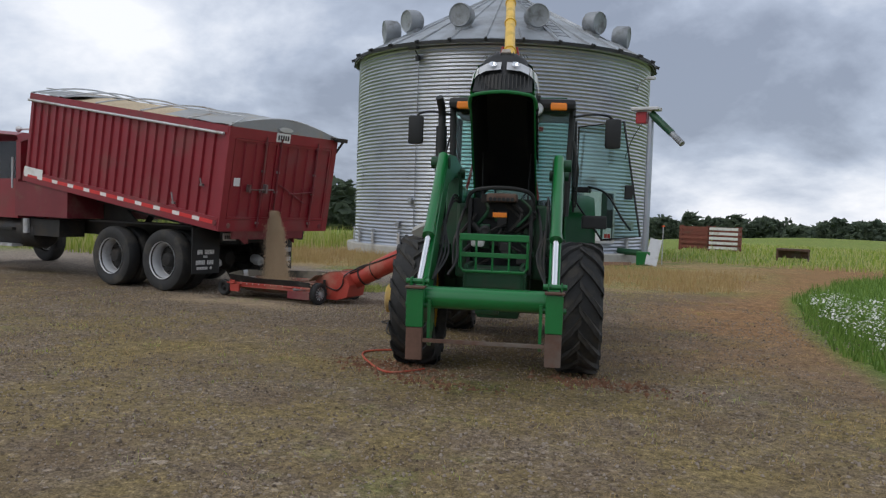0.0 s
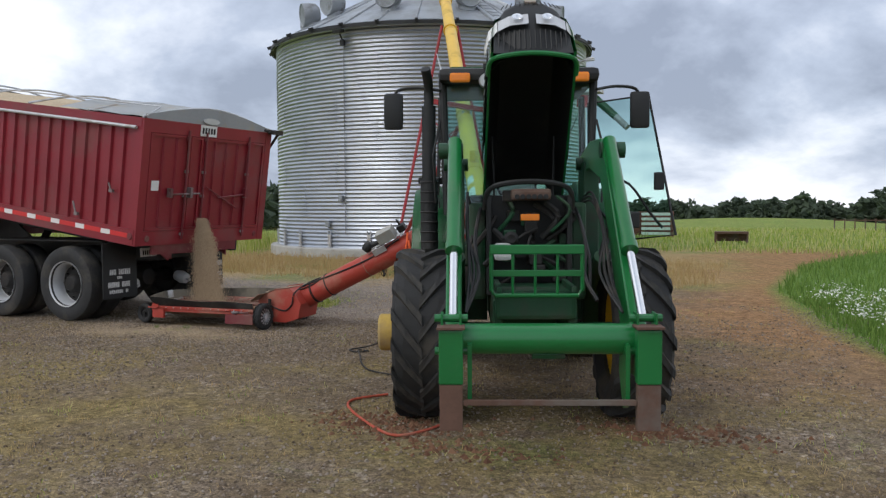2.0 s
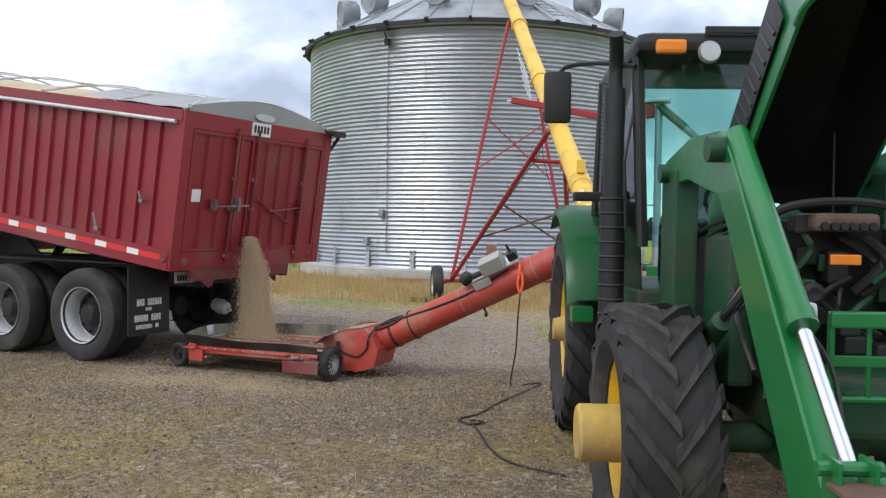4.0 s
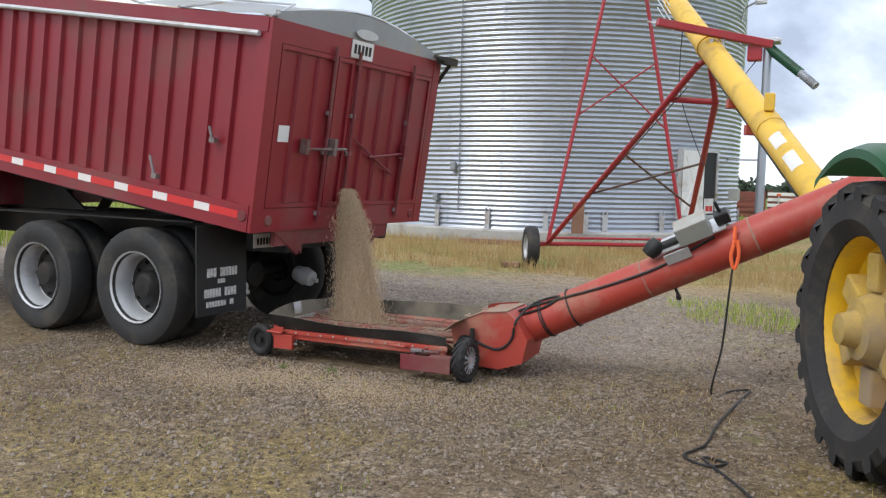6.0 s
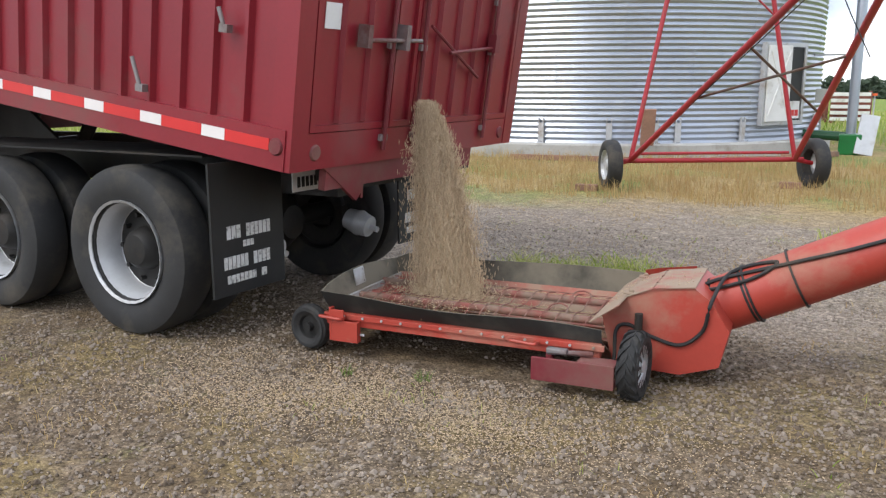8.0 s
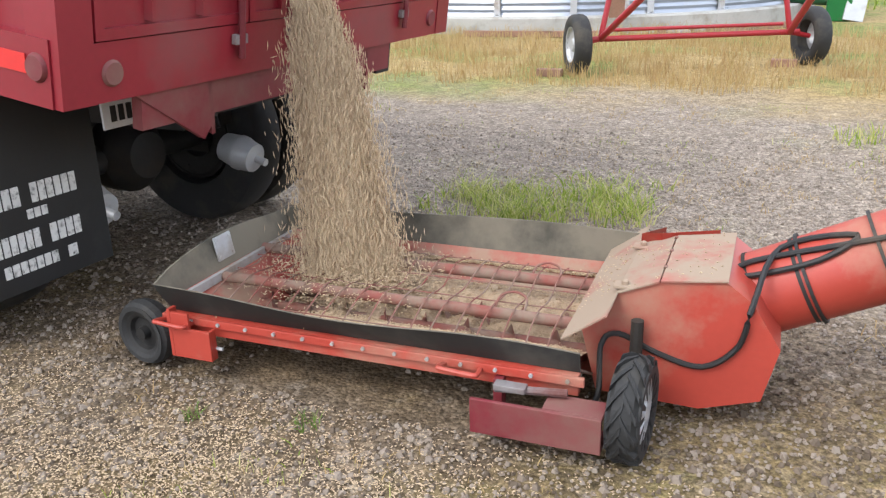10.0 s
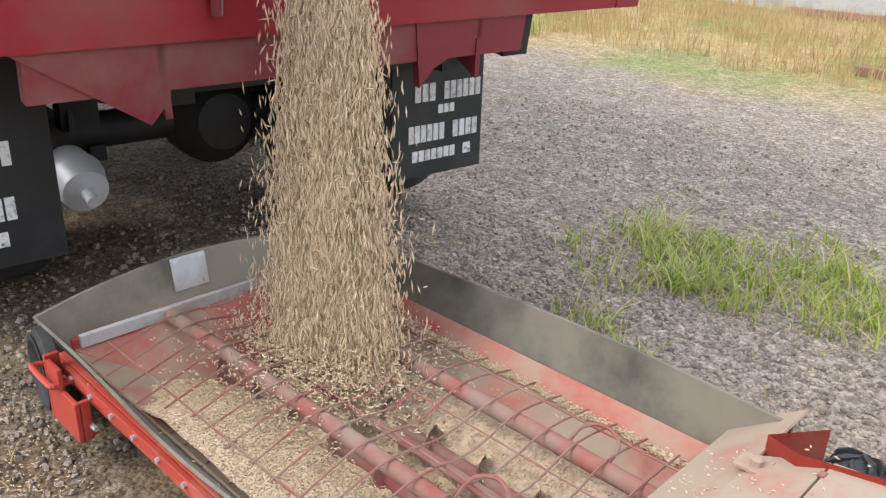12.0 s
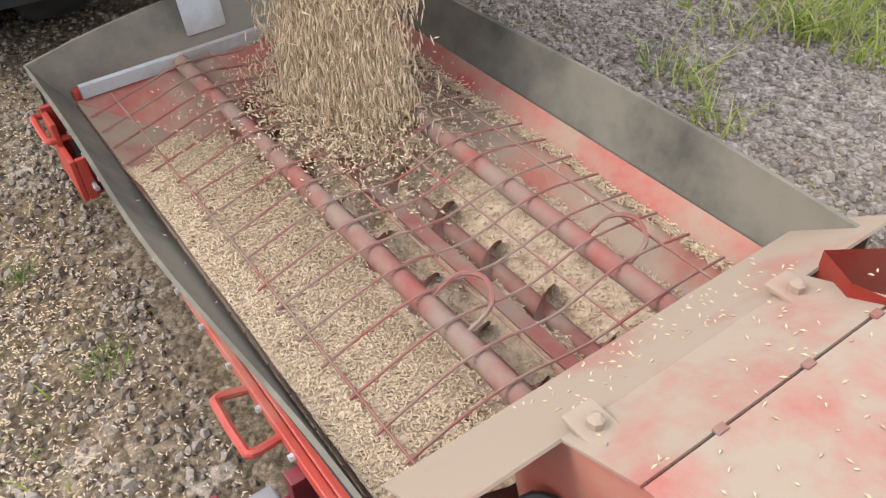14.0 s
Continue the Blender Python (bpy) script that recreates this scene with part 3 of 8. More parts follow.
    # drum-shaped roof vents on short necks
    for deg in (-70, -52, -19, 13, 47, 72, 98, -98):
        a = radians(-65.9 + deg)
        r = 4.15 if deg not in (-52, 47) else 3.9
        m = pose(r * math.cos(a), r * math.sin(a), PEAK_Z - slope * r, 0, 0, math.degrees(a))
        bm = B()
        rod(bm, m @ Vector((-0.05, 0, -0.1)), m @ Vector((-0.05, 0, 0.36)), 0.26, 16)
        lathe(bm, [(0, -0.30), (0.26, -0.28), (0.35, -0.18), (0.37, 0.0), (0.37, 0.24), (0.35, 0.27), (0.32, 0.24), (0, 0.20)], 24, m @ pose(0.02, 0, 0.38, 0, 96, 0))
        part("roof_vent", bm, M_VENT, bin_, "grey drum-shaped roof vent", True)
    # roof ladder rails
    a = radians(-65.9 + 20)
    bm = B()
    for s in (-0.2, 0.2):
        o = Vector((-math.sin(a) * s, math.cos(a) * s, 0.14))
        rod(bm, Vector((5.2 * math.cos(a), 5.2 * math.sin(a), PEAK_Z - slope * 5.2)) + o, Vector((0.7 * math.cos(a), 0.7 * math.sin(a), PEAK_Z - slope * 0.7)) + o, 0.016, 6)
    for k in range(15):
        r = 5.1 - 0.3 * k
        c = Vector((r * math.cos(a), r * math.sin(a), PEAK_Z - slope * r + 0.14))
        rod(bm, c + Vector((-math.sin(a) * 0.2, math.cos(a) * 0.2, 0)), c - Vector((-math.sin(a) * 0.2, math.cos(a) * 0.2, 0)), 0.012, 6)
    part("roof_ladder", bm, M_VENT, bin_)
    # anchor uprights at the foot
    for deg in (-148, -131, -118, -103, -88, -73, -63, -58, -42, -12, 6):
        a = math.degrees(0) + deg
        m = pose(0, 0, 0, 0, 0, a)
        bm = B()
        for s in (-0.055, 0.035):
            box(bm, BIN_R + 0.012, BIN_R + 0.065, s, s + 0.02, 0.30, 0.80, 0.0, m)
        box(bm, BIN_R + 0.045, BIN_R + 0.06, -0.06, 0.06, 0.33, 0.70, 0.0, m)
        box(bm, BIN_R + 0.01, BIN_R + 0.12, -0.08, 0.08, 0.300, 0.318, 0.0, m)
        part("anchor_bracket", bm, M_ZINC, bin_)
    # door with an open leaf
    a0, a1 = -36.8, -22.0
    m = pose(0, 0, 0, 0, 0, -29.4)
    bm = B()
    box(bm, BIN_R - 0.20, BIN_R + 0.06, -0.72, -0.64, 0.62, 2.28)
    box(bm, BIN_R - 0.20, BIN_R + 0.06, 0.64, 0.72, 0.62, 2.28)
    box(bm, BIN_R - 0.20, BIN_R + 0.06, -0.64, 0.64, 2.20, 2.28)
    box(bm, BIN_R - 0.20, BIN_R + 0.06, -0.64, 0.64, 0.62, 0.70)
    for v in bm.verts:
        v.co = m @ v.co
    door = part("door", bm, M_ZINC, bin_, "galvanised bin door, one leaf swung open")
    # no hole in the wall: a black slab paints the doorway's inner shade
    bm = B()
    box(bm, BIN_R + 0.002, BIN_R + 0.03, -0.02, 0.64, 0.70, 2.20, 0.0, m)
    part("opening", bm, M_BLACK, door, "black slab standing for the shade inside the doorway")
    bm = B()
    leaf = m @ pose(BIN_R + 0.07, -0.66, 0.70, 0, 0, -8)
    box(bm, 0, 0.03, 0.0, 0.66, 0, 1.52, 0.006, leaf)
    for za, zb in ((0.12, 1.40), (1.40, 0.12)):
        rod(bm, leaf @ Vector((0.036, 0.06, za)), leaf @ Vector((0.036, 0.60, zb)), 0.014, 6)
    part("door_leaf", bm, M_WHITE, door, "pale metal door leaf with crossed braces")
    bm = B()
    box(bm, BIN_R + 0.032, BIN_R + 0.037, 0.24, 0.60, 0.74, 1.10, 0.0, m)
    part("notice", bm, M_WHITE, door, "white notice with a red mark")
    bm = B()
    box(bm, BIN_R + 0.038, BIN_R + 0.040, 0.30, 0.42, 0.79, 0.92, 0.0, m)
    box(bm, BIN_R + 0.038, BIN_R + 0.040, 0.44, 0.56, 0.79, 0.92, 0.0, m)
    part("notice_mark", bm, M_TAPE_R, door)
    # conduit with a flood lamp, and lower boxes
    for deg, top, lampz in ((-96.5, 6.20, 6.35),):
        a = radians(deg)
        c, s = math.cos(a), math.sin(a)
        bm = B()
        rod(bm, ((BIN_R + 0.03) * c, (BIN_R + 0.03) * s, 0.7), ((BIN_R + 0.03) * c, (BIN_R + 0.03) * s, top), 0.014, 6)
        part("conduit", bm, M_VENT, bin_)
        bm = B()
        rod(bm, ((BIN_R + 0.02) * c, (BIN_R + 0.02) * s, 6.16), ((BIN_R + 0.22) * c, (BIN_R + 0.22) * s, 6.38), 0.022, 6)
        box(bm, -0.02, 0.20, -0.14, 0.14, -0.05, 0.05, 0.015, pose((BIN_R + 0.2) * c, (BIN_R + 0.2) * s, 6.46, 0, 14, deg))
        box(bm, -0.02, 0.10, -0.06, 0.06, -0.10, 0.06, 0.01, pose((BIN_R + 0.04) * c, (BIN_R + 0.04) * s, 6.18, 0, 0, deg))
        part("flood_lamp", bm, M_BLACK, bin_, "small dark flood lamp on a bracket")
    for deg, z in ((-98, 1.74), (-103.4, 1.0)):
        bm = B()
        box(bm, BIN_R, BIN_R + 0.10, -0.07, 0.07, z - 0.09, z + 0.09, 0.01, pose(0, 0, 0, 0, 0, deg))
        part("junction_box", bm, M_VENT, bin_)
    bm = B()
    m = pose(0, 0, 0, 0, 0, -8)
    pipe(bm, [m @ Vector(p) for p in smooth_path([(BIN_R, 0, 5.55), (BIN_R + 0.10, 0, 5.85), (BIN_R + 0.35, 0, 5.98)], 5)], 0.025, 6)
    box(bm, -0.08, 0.2, -0.07, 0.07, -0.05, 0.05, 0.02, m @ pose(BIN_R + 0.4, 0, 5.97))
    part("yard_lamp", bm, M_ZINC, bin_, "small lamp on a curved arm")
    return bin_


make_bin()


# ---------------------------------------------------------------- grain truck
TRUCK_M = Matrix.Translation((-11.16, 12.25, 0)) @ Matrix(((-0.9974, 0.072, 0, 0), (0.072, 0.9974, 0, 0), (0, 0, 1, 0), (0, 0, 0, 1)))
# local: x forward, y to the far side, z up. (A mirrored frame: built by hand below.)


def T(u, v, z):
    return TRUCK_M @ Vector((u, v, z))


BOX_TILT = radians(8.05)


def Q(s, v, h):
    """A point of the tipped box: s forward from the rear sill, v across, h square to the floor."""
    c, n = math.cos(BOX_TILT), math.sin(BOX_TILT)
    return T(-1.24 + s * c - h * n, v, 1.07 + s * n + h * c)


def cuboid(bm, f, s0, s1, v0, v1, h0, h1):
    """A block with its corners placed by the function f."""
    vs = [bm.verts.new(f(s, v, h)) for s in (s0, s1) for v in (v0, v1) for h in (h0, h1)]
    for q in ((0, 1, 3, 2), (4, 6, 7, 5), (0, 4, 5, 1), (2, 3, 7, 6), (0, 2, 6, 4), (1, 5, 7, 3)):
        bm.faces.new([vs[i] for i in q])
    bmesh.ops.recalc_face_normals(bm, faces=bm.faces)
    return bm


def lathe_at(bm, prof, seg, c, axis):
    m, _ = frame_along(c, Vector(c) + Vector(axis))
    return lathe(bm, prof, seg, m)


def make_truck():
    WORLD_BUILT.add("grain_truck")
    truck = thing("grain_truck", pose(-12.0, 13.6, 0), "maroon grain truck with its ribbed steel box tipped", "truck")
    L, W, H, V0 = 5.25, 2.57, 1.60, -0.03
    V1 = V0 + W
    side = TRUCK_M.to_3x3() @ Vector((0, 1, 0))
    # box shell
    for v0, v1, nm in ((V0 + 0.035, V0 + 0.06, "side_wall"), (V1 - 0.06, V1 - 0.035, "side_wall")):
        part(nm, cuboid(B(), Q, 0.05, L, v0, v1, 0.0, H), M_TRUCK, truck)
    part("front_wall", cuboid(B(), Q, L - 0.06, L, V0 + 0.06, V1 - 0.06, 0.0, H), M_TRUCK, truck)
    part("floor_pan", cuboid(B(), Q, 0.05, L - 0.06, V0 + 0.06, V1 - 0.06, 0.0, 0.05), M_TRUCKD, truck)
    # side ribs: folded hat sections
    nrib = 22
    for vout, sg in ((V0 + 0.035, -1), (V1 - 0.035, 1)):
        for k in range(nrib):
            s = 0.30 + (L - 0.42) * k / (nrib - 1)
            bm = B()
            a = [bm.verts.new(Q(s + ds, vout + sg * dv, h)) for h in (0.17, H - 0.10) for ds, dv in ((-0.024, 0.0), (-0.010, 0.034), (0.010, 0.034), (0.024, 0.0))]
            for j in range(3):
                bm.faces.new((a[j], a[j + 1], a[j + 5], a[j + 4]))
            bm.faces.new((a[0], a[3], a[2], a[1]))
            bm.faces.new((a[4], a[5], a[6], a[7]))
            bmesh.ops.recalc_face_normals(bm, faces=bm.faces)
            part("side_rib", bm, M_TRUCK, truck)
        o = vout + sg * 0.042
        part("top_rail", cuboid(B(), Q, 0.0, L, min(vout - 0.02 * sg, o), max(vout - 0.02 * sg, o), H - 0.11, H), M_TRUCK, truck)
        part("bottom_rail", cuboid(B(), Q, 0.0, L, min(vout - 0.02 * sg, o), max(vout - 0.02 * sg, o), -0.04, 0.17), M_TRUCK, truck)
    # tarp rail along the top of the near side
    bm = B()
    rod(bm, Q(0.06, V0 - 0.03, H - 0.13), Q(L, V0 - 0.03, H - 0.13), 0.022, 8)
    part("tarp_rail", bm, M_ZINC, truck, "pale metal rail")
    # reflector strip: red and white lengths
    s, k = 0.10, 0
    while s < L - 0.1:
        ln = 0.30 if k % 2 == 0 else 0.165
        part("reflector_strip", cuboid(B(), Q, s, min(s + ln, L - 0.05), V0 - 0.0115, V0 - 0.0085, 0.055, 0.115), M_TAPE_R if k % 2 == 0 else M_TAPE_W, truck,
             "red reflective tape" if k % 2 == 0 else "white reflective tape")
        s, k = s + ln + 0.002, k + 1
    for s in (0.055,):
        bm = B()
        lathe_at(bm, [(0.0, 0.012), (0.038, 0.012), (0.046, 0.0), (0.046, -0.01)], 18, Q(s, V0 - 0.008, 0.08), -side)
        part("marker_lamp", bm, M_TRUCKD, truck, "round dark red marker lamp", True)
    # rear: corner posts, sill, header, two doors
    for v0, v1 in ((V0, V0 + 0.13), (V1 - 0.13, V1)):
        part("corner_post", cuboid(B(), Q, -0.035, 0.10, v0, v1, -0.04, H + 0.0), M_TRUCK, truck)
    part("rear_sill", cuboid(B(), Q, -0.03, 0.06, V0 + 0.13, V1 - 0.13, -0.04, 0.15), M_TRUCK, truck)
    part("rear_header", cuboid(B(), Q, -0.03, 0.06, V0 + 0.13, V1 - 0.13, H - 0.17, H), M_TRUCK, truck)
    for v in (V0 + 0.20, V1 - 0.20):
        bm = B()
        lathe_at(bm, [(0.0, 0.010), (0.036, 0.010), (0.044, 0.0), (0.044, -0.01)], 18, Q(-0.031, v, 0.05), Q(-1, 0, 0) - Q(0, 0, 0))
        part("tail_lamp", bm, M_TRUCKD, truck, "round red tail lamp", True)
    doors = ((V0 + 0.14, V0 + 0.86), (V0 + 0.87, V0 + 1.10), (V0 + 1.11, V1 - 0.49), (V1 - 0.48, V1 - 0.14))
    for v0, v1 in doors:
        d = part("rear_door", cuboid(B(), Q, -0.012, 0.035, v0, v1, 0.155, H - 0.175), M_TRUCK, truck)
        for a, b, h0, h1 in ((v0, v0 + 0.035, 0.155, H - 0.175), (v1 - 0.035, v1, 0.155, H - 0.175), (v0 + 0.035, v1 - 0.035, 0.155, 0.19), (v0 + 0.035, v1 - 0.035, H - 0.21, H - 0.175)):
            part("door_rim", cuboid(B(), Q, -0.035, -0.0125, a, b, h0, h1), M_TRUCK, d)
        n = max(1, round((v1 - v0) / 0.26))
        for k in range(1, n):
            v = v0 + (v1 - v0) * k / n
            bm = B()
            a = [bm.verts.new(Q(-0.0125 - dv, v + ds, h)) for h in (0.20, H - 0.22) for ds, dv in ((-0.020, 0.0), (-0.008, 0.026), (0.008, 0.026), (0.020, 0.0))]
            for j in range(3):
                bm.faces.new((a[j], a[j + 1], a[j + 5], a[j + 4]))
            bm.faces.new((a[4], a[5], a[6], a[7]))
            bmesh.ops.recalc_face_normals(bm, faces=bm.faces)
            part("door_rib", bm, M_TRUCK, d)
    # hinges and latch rods
    for v in (V0 + 0.80, V0 + 1.14, V1 - 0.52):
        for h in (0.10, 0.62, 0.95, H - 0.20):
            bm = B()
            cuboid(bm, Q, -0.055, -0.034, v - 0.034, v + 0.034, h - 0.018, h + 0.018)
            part("hinge", bm, M_LATCH if h < 1 else M_TRUCKD, truck)
            bm = B()
            rod(bm, Q(-0.050, v + 0.01, h - 0.07), Q(-0.050, v + 0.01, h + 0.03), 0.011, 8)
            part("hinge_pin", bm, M_LATCH if h < 1 else M_TRUCKD, truck)
        bm = B()
        rod(bm, Q(-0.055, v, 0.03), Q(-0.055, v, H - 0.10), 0.014, 8)
        part("lock_rod", bm, M_TRUCKD, truck)
    bm = B()
    rod(bm, Q(-0.085, V0 + 0.50, 0.64), Q(-0.085, V0 + 1.05, 0.66), 0.012, 8)
    cuboid(bm, Q, -0.10, -0.03, V0 + 0.49, V0 + 0.53, 0.60, 0.72)
    cuboid(bm, Q, -0.11, -0.03, V0 + 0.85, V0 + 0.89, 0.60, 0.74)
    part("door_latch", bm, M_LATCH, truck, "worn metal door latch bar")
    bm = B()
    rod(bm, Q(-0.06, V0 + 1.45, 0.60), Q(-0.06, V1 - 0.45, 0.66), 0.012, 6)
    rod(bm, Q(-0.055, V0 + 1.20, 0.75), Q(-0.055, V1 - 0.7, 0.45), 0.010, 6)
    cuboid(bm, Q, -0.09, -0.03, V1 - 0.56, V1 - 0.50, 0.62, 0.74)
    part("door_latch", bm, M_TRUCKD, truck)
    # notices
    part("paper_notice", cuboid(B(), Q, -0.017, -0.0135, V0 + 0.22, V0 + 0.35, 0.68, 0.81), M_WHITE, truck, "white paper notice")
    sign = part("nameplate", cuboid(B(), Q, -0.040, -0.031, V0 + 1.02, V0 + 1.34, H - 0.155, H - 0.005), M_WHITE, truck, "white plate with dark shapes")
    for k in range(5):
        part("plate_mark", cuboid(B(), Q, -0.043, -0.0405, V0 + 1.05 + 0.055 * k, V0 + 1.085 + 0.055 * k, H - 0.12, H - 0.04), M_DARK, sign)
    bm = B()
    m, _ = frame_along(Q(-0.04, V0 + 1.20, H + 0.055), Q(-0.07, V0 + 1.20, H + 0.055))
    lathe(bm, [(0, 0.0), (0.19, 0.0), (0.19, 0.02), (0, 0.02)], 20, m @ Matrix.Diagonal((0.85, 0.22, 1, 1)))
    part("oval_badge", bm, M_ZINC, truck, "oval metal badge", True)
    part("number_plate", cuboid(B(), T, -0.93, -0.92, 0.40, 0.68, 0.86, 0.98), M_WHITE, truck)
    for k in range(6):
        part("plate_mark", cuboid(B(), T, -0.934, -0.931, 0.435 + 0.038 * k, 0.46 + 0.038 * k, 0.885, 0.945), M_DARK, truck)
    part("side_plate", cuboid(B(), Q, L - 0.62, L - 0.04, V0 - 0.014, V0 - 0.009, 0.10, 0.24), M_WHITE, truck, "white plate with dark shapes")
    # handles on the near side
    for s, h, dz in ((0.42, 0.62, 0.10), (1.02, 0.24, 0.16)):
        bm = B()
        rod(bm, Q(s, V0 - 0.03, h), Q(s + dz * 0.4, V0 - 0.035, h + dz), 0.012, 8)
        cuboid(bm, Q, s - 0.028, s + 0.028, V0 - 0.04, V0 - 0.0, h - 0.02, h + 0.02)
        part("side_latch", bm, M_LATCH, truck, "worn zinc latch")
    # rounded tarp roof with bows, rolled part way
    for s0, s1, hh, lab in ((-0.02, 1.55, 0.205, "grey tarpaulin drawn over the rear"), (4.25, L, 0.13, "dark grey tarpaulin rolled to the front")):
        bm = B()
        rows = []
        for i in range(9):
            s = s0 + (s1 - s0) * i / 8
            row = []
            for k in range(17):
                t = k / 16
                edge = 0.05 * (math.sin(5 * t) if i == 8 else 0)
                row.append(bm.verts.new(Q(s + edge, V0 + 0.02 + (W - 0.04) * t, H + 0.015 + hh * math.sin(math.pi * t) + 0.008 * math.sin(i * 2.1 + k))))
            rows.append(row)
        for i in range(8):
            for k in range(16):
                bm.faces.new((rows[i][k], rows[i + 1][k], rows[i + 1][k + 1], rows[i][k + 1]))
        part("tarp_cover", bm, M_TARP, truck, lab, True)
    bm = B()
    cuboid(bm, Q, -0.03, -0.005, V0 + 0.05, V1 - 0.05, H, H + 0.06)
    vs = [bm.verts.new(Q(-0.02, V0 + 0.05 + (W - 0.10) * k / 12, H + 0.050 + 0.165 * math.sin(math.pi * k / 12))) for k in range(13)]
    bm.faces.new(vs)
    part("tarp_end_cap", bm, M_TARP, truck)
    for s in (0.0, 0.95, 2.1, 3.3, 4.4, L - 0.03):
        bm = B()
        pipe(bm, [Q(s, V0 + 0.0 + W * k / 12, H + 0.01 + 0.215 * math.sin(math.pi * k / 12)) for k in range(13)], 0.016, 6)
        part("tarp_bow", bm, M_ZINC, truck, "curved steel tarp bow")
    bm = B()
    pipe(bm, [Q(-0.05, V0 + 0.02, H + 0.03), Q(0.2, V0 + 0.5, H + 0.17), Q(1.5, V0 + 0.5, H + 0.17), Q(3.2, V0 + 0.4, H + 0.16), Q(L, V0 + 0.3, H + 0.13)], 0.010, 6)
    part("tarp_cord", bm, M_ZINC, truck)
    bm = B()
    pipe(bm, [Q(0.2, V1 + 0.02, 1.05), Q(-0.10, V1 + 0.06, H - 0.02), Q(-0.10, V1 - 0.25, H + 0.03)], 0.022, 8)
    cuboid(bm, Q, -0.16, -0.02, V1 - 0.1, V1 + 0.12, H - 0.02, H + 0.05)
    part("tarp_crank", bm, M_DARK, truck, "black tarp crank arm")
    # chassis
    part("chassis_rail", cuboid(B(), T, -1.0, 7.2, 0.72, 0.82, 0.80, 1.04), M_DARK, truck)
    part("chassis_rail", cuboid(B(), T, -1.0, 7.2, 1.78, 1.88, 0.80, 1.04), M_DARK, truck)
    for u in (-0.95, 0.66, 2.6, 4.4):
        part("cross_member", cuboid(B(), T, u, u + 0.14, 0.82, 1.78, 0.82, 1.02), M_DARK, truck)
    for v in (0.60, 1.90):
        part("box_sill", cuboid(B(), Q, 0.02, L, v, v + 0.12, -0.20, -0.042), M_DARK, truck)
    part("rear_bumper_channel", cuboid(B(), T, -1.06, -0.98, 0.75, 1.75, 0.88, 1.00), M_TRUCKD, truck)
    for v in (0.62, 1.72):
        bm = B()
        quad_plate(bm, Q(-0.02, v, -0.04), Q(-0.02, v + 0.02, -0.25), Q(0.55, v + 0.02, -0.04), Q(0.30, v, -0.04), 0.02)
        part("hinge_bracket", bm, M_TRUCKD, truck)
    part("rear_apron", cuboid(B(), Q, -0.015, 0.03, 0.30, 1.95, -0.17, -0.042), M_TRUCKD, truck, "dusty maroon plate under the rear sill")
    for v in (0.62, 1.66):  # springs and their hangers beside the chassis rails
        for k in range(5):
            part("leaf_spring", cuboid(B(), T, -0.30 + 0.16 * k, 1.62 - 0.16 * k, v, v + 0.09, 0.74 - 0.03 * k, 0.765 - 0.03 * k), M_DARK, truck)
        part("spring_hanger", cuboid(B(), T, -0.36, -0.28, v - 0.02, v + 0.11, 0.60, 0.86), M_DARK, truck)
        part("torque_rod", cuboid(B(), T, -0.10, 1.40, v + 0.14, v + 0.20, 0.40, 0.46), M_DARK, truck)
    # gusset plates under the sill at the grain gate
    for v0, v1, tip in ((0.27, 0.68, 0.60), (1.46, 1.86, 1.50)):
        bm = B()
        vs = [Q(-0.02, v0, -0.042), Q(-0.02, v1, -0.042), Q(-0.02, tip + 0.05, -0.20), Q(-0.02, tip, -0.26)]
        back = [p + (Q(0.03, 0, 0) - Q(0, 0, 0)) for p in vs]
        lo, hi = [bm.verts.new(p) for p in vs], [bm.verts.new(p) for p in back]
        bm.faces.new(lo)
        bm.faces.new(hi[::-1])
        for k in range(4):
            bm.faces.new((lo[k], lo[(k + 1) % 4], hi[(k + 1) % 4], hi[k]))
        bmesh.ops.recalc_face_normals(bm, faces=bm.faces)
        part("gusset", bm, M_TRUCKD, truck, "dusty maroon gusset plate")
    # wheels: dual pairs on two axles, and the front pair
    def wheel(u, v_out, inward, R=0.505, w=0.26, inner=False):
        c = T(u, v_out + inward * w / 2, R - 0.005)
        m, _ = frame_along(c, c - side * inward)
        bm = B()
        lathe(bm, [(0.295, 0.115), (0.310, 0.125), (0.305, 0.10), (0.270, 0.06), (0.262, -0.03), (0.255, -0.07), (0.235, -0.085)], 28, m)
        wh = part("wheel", bm, M_DARK if inner else M_ALU, truck, "dark inner wheel" if inner else "white steel disc wheel", True)
        part("tyre", tyre_mesh(B(), R, w, 0.29, 0, 0.0, m, 40), M_RUBBER, wh, smooth=True)
        bm = B()
        lathe(bm, [(0.262, -0.072), (0.20, -0.075), (0.16, -0.05), (0.135, -0.05), (0.115, 0.02), (0.09, 0.045), (0, 0.05)], 24, m)
        for k in range(10):
            a = 2 * math.pi * k / 10
            p = m @ Vector((0.205 * math.cos(a), 0.205 * math.sin(a), -0.075))
            rod(bm, p, m @ Vector((0.205 * math.cos(a), 0.205 * math.sin(a), -0.035)), 0.016, 6)
        part("hub", bm, M_DARK, wh, "dark greasy hub with wheel nuts", True)
        return wh
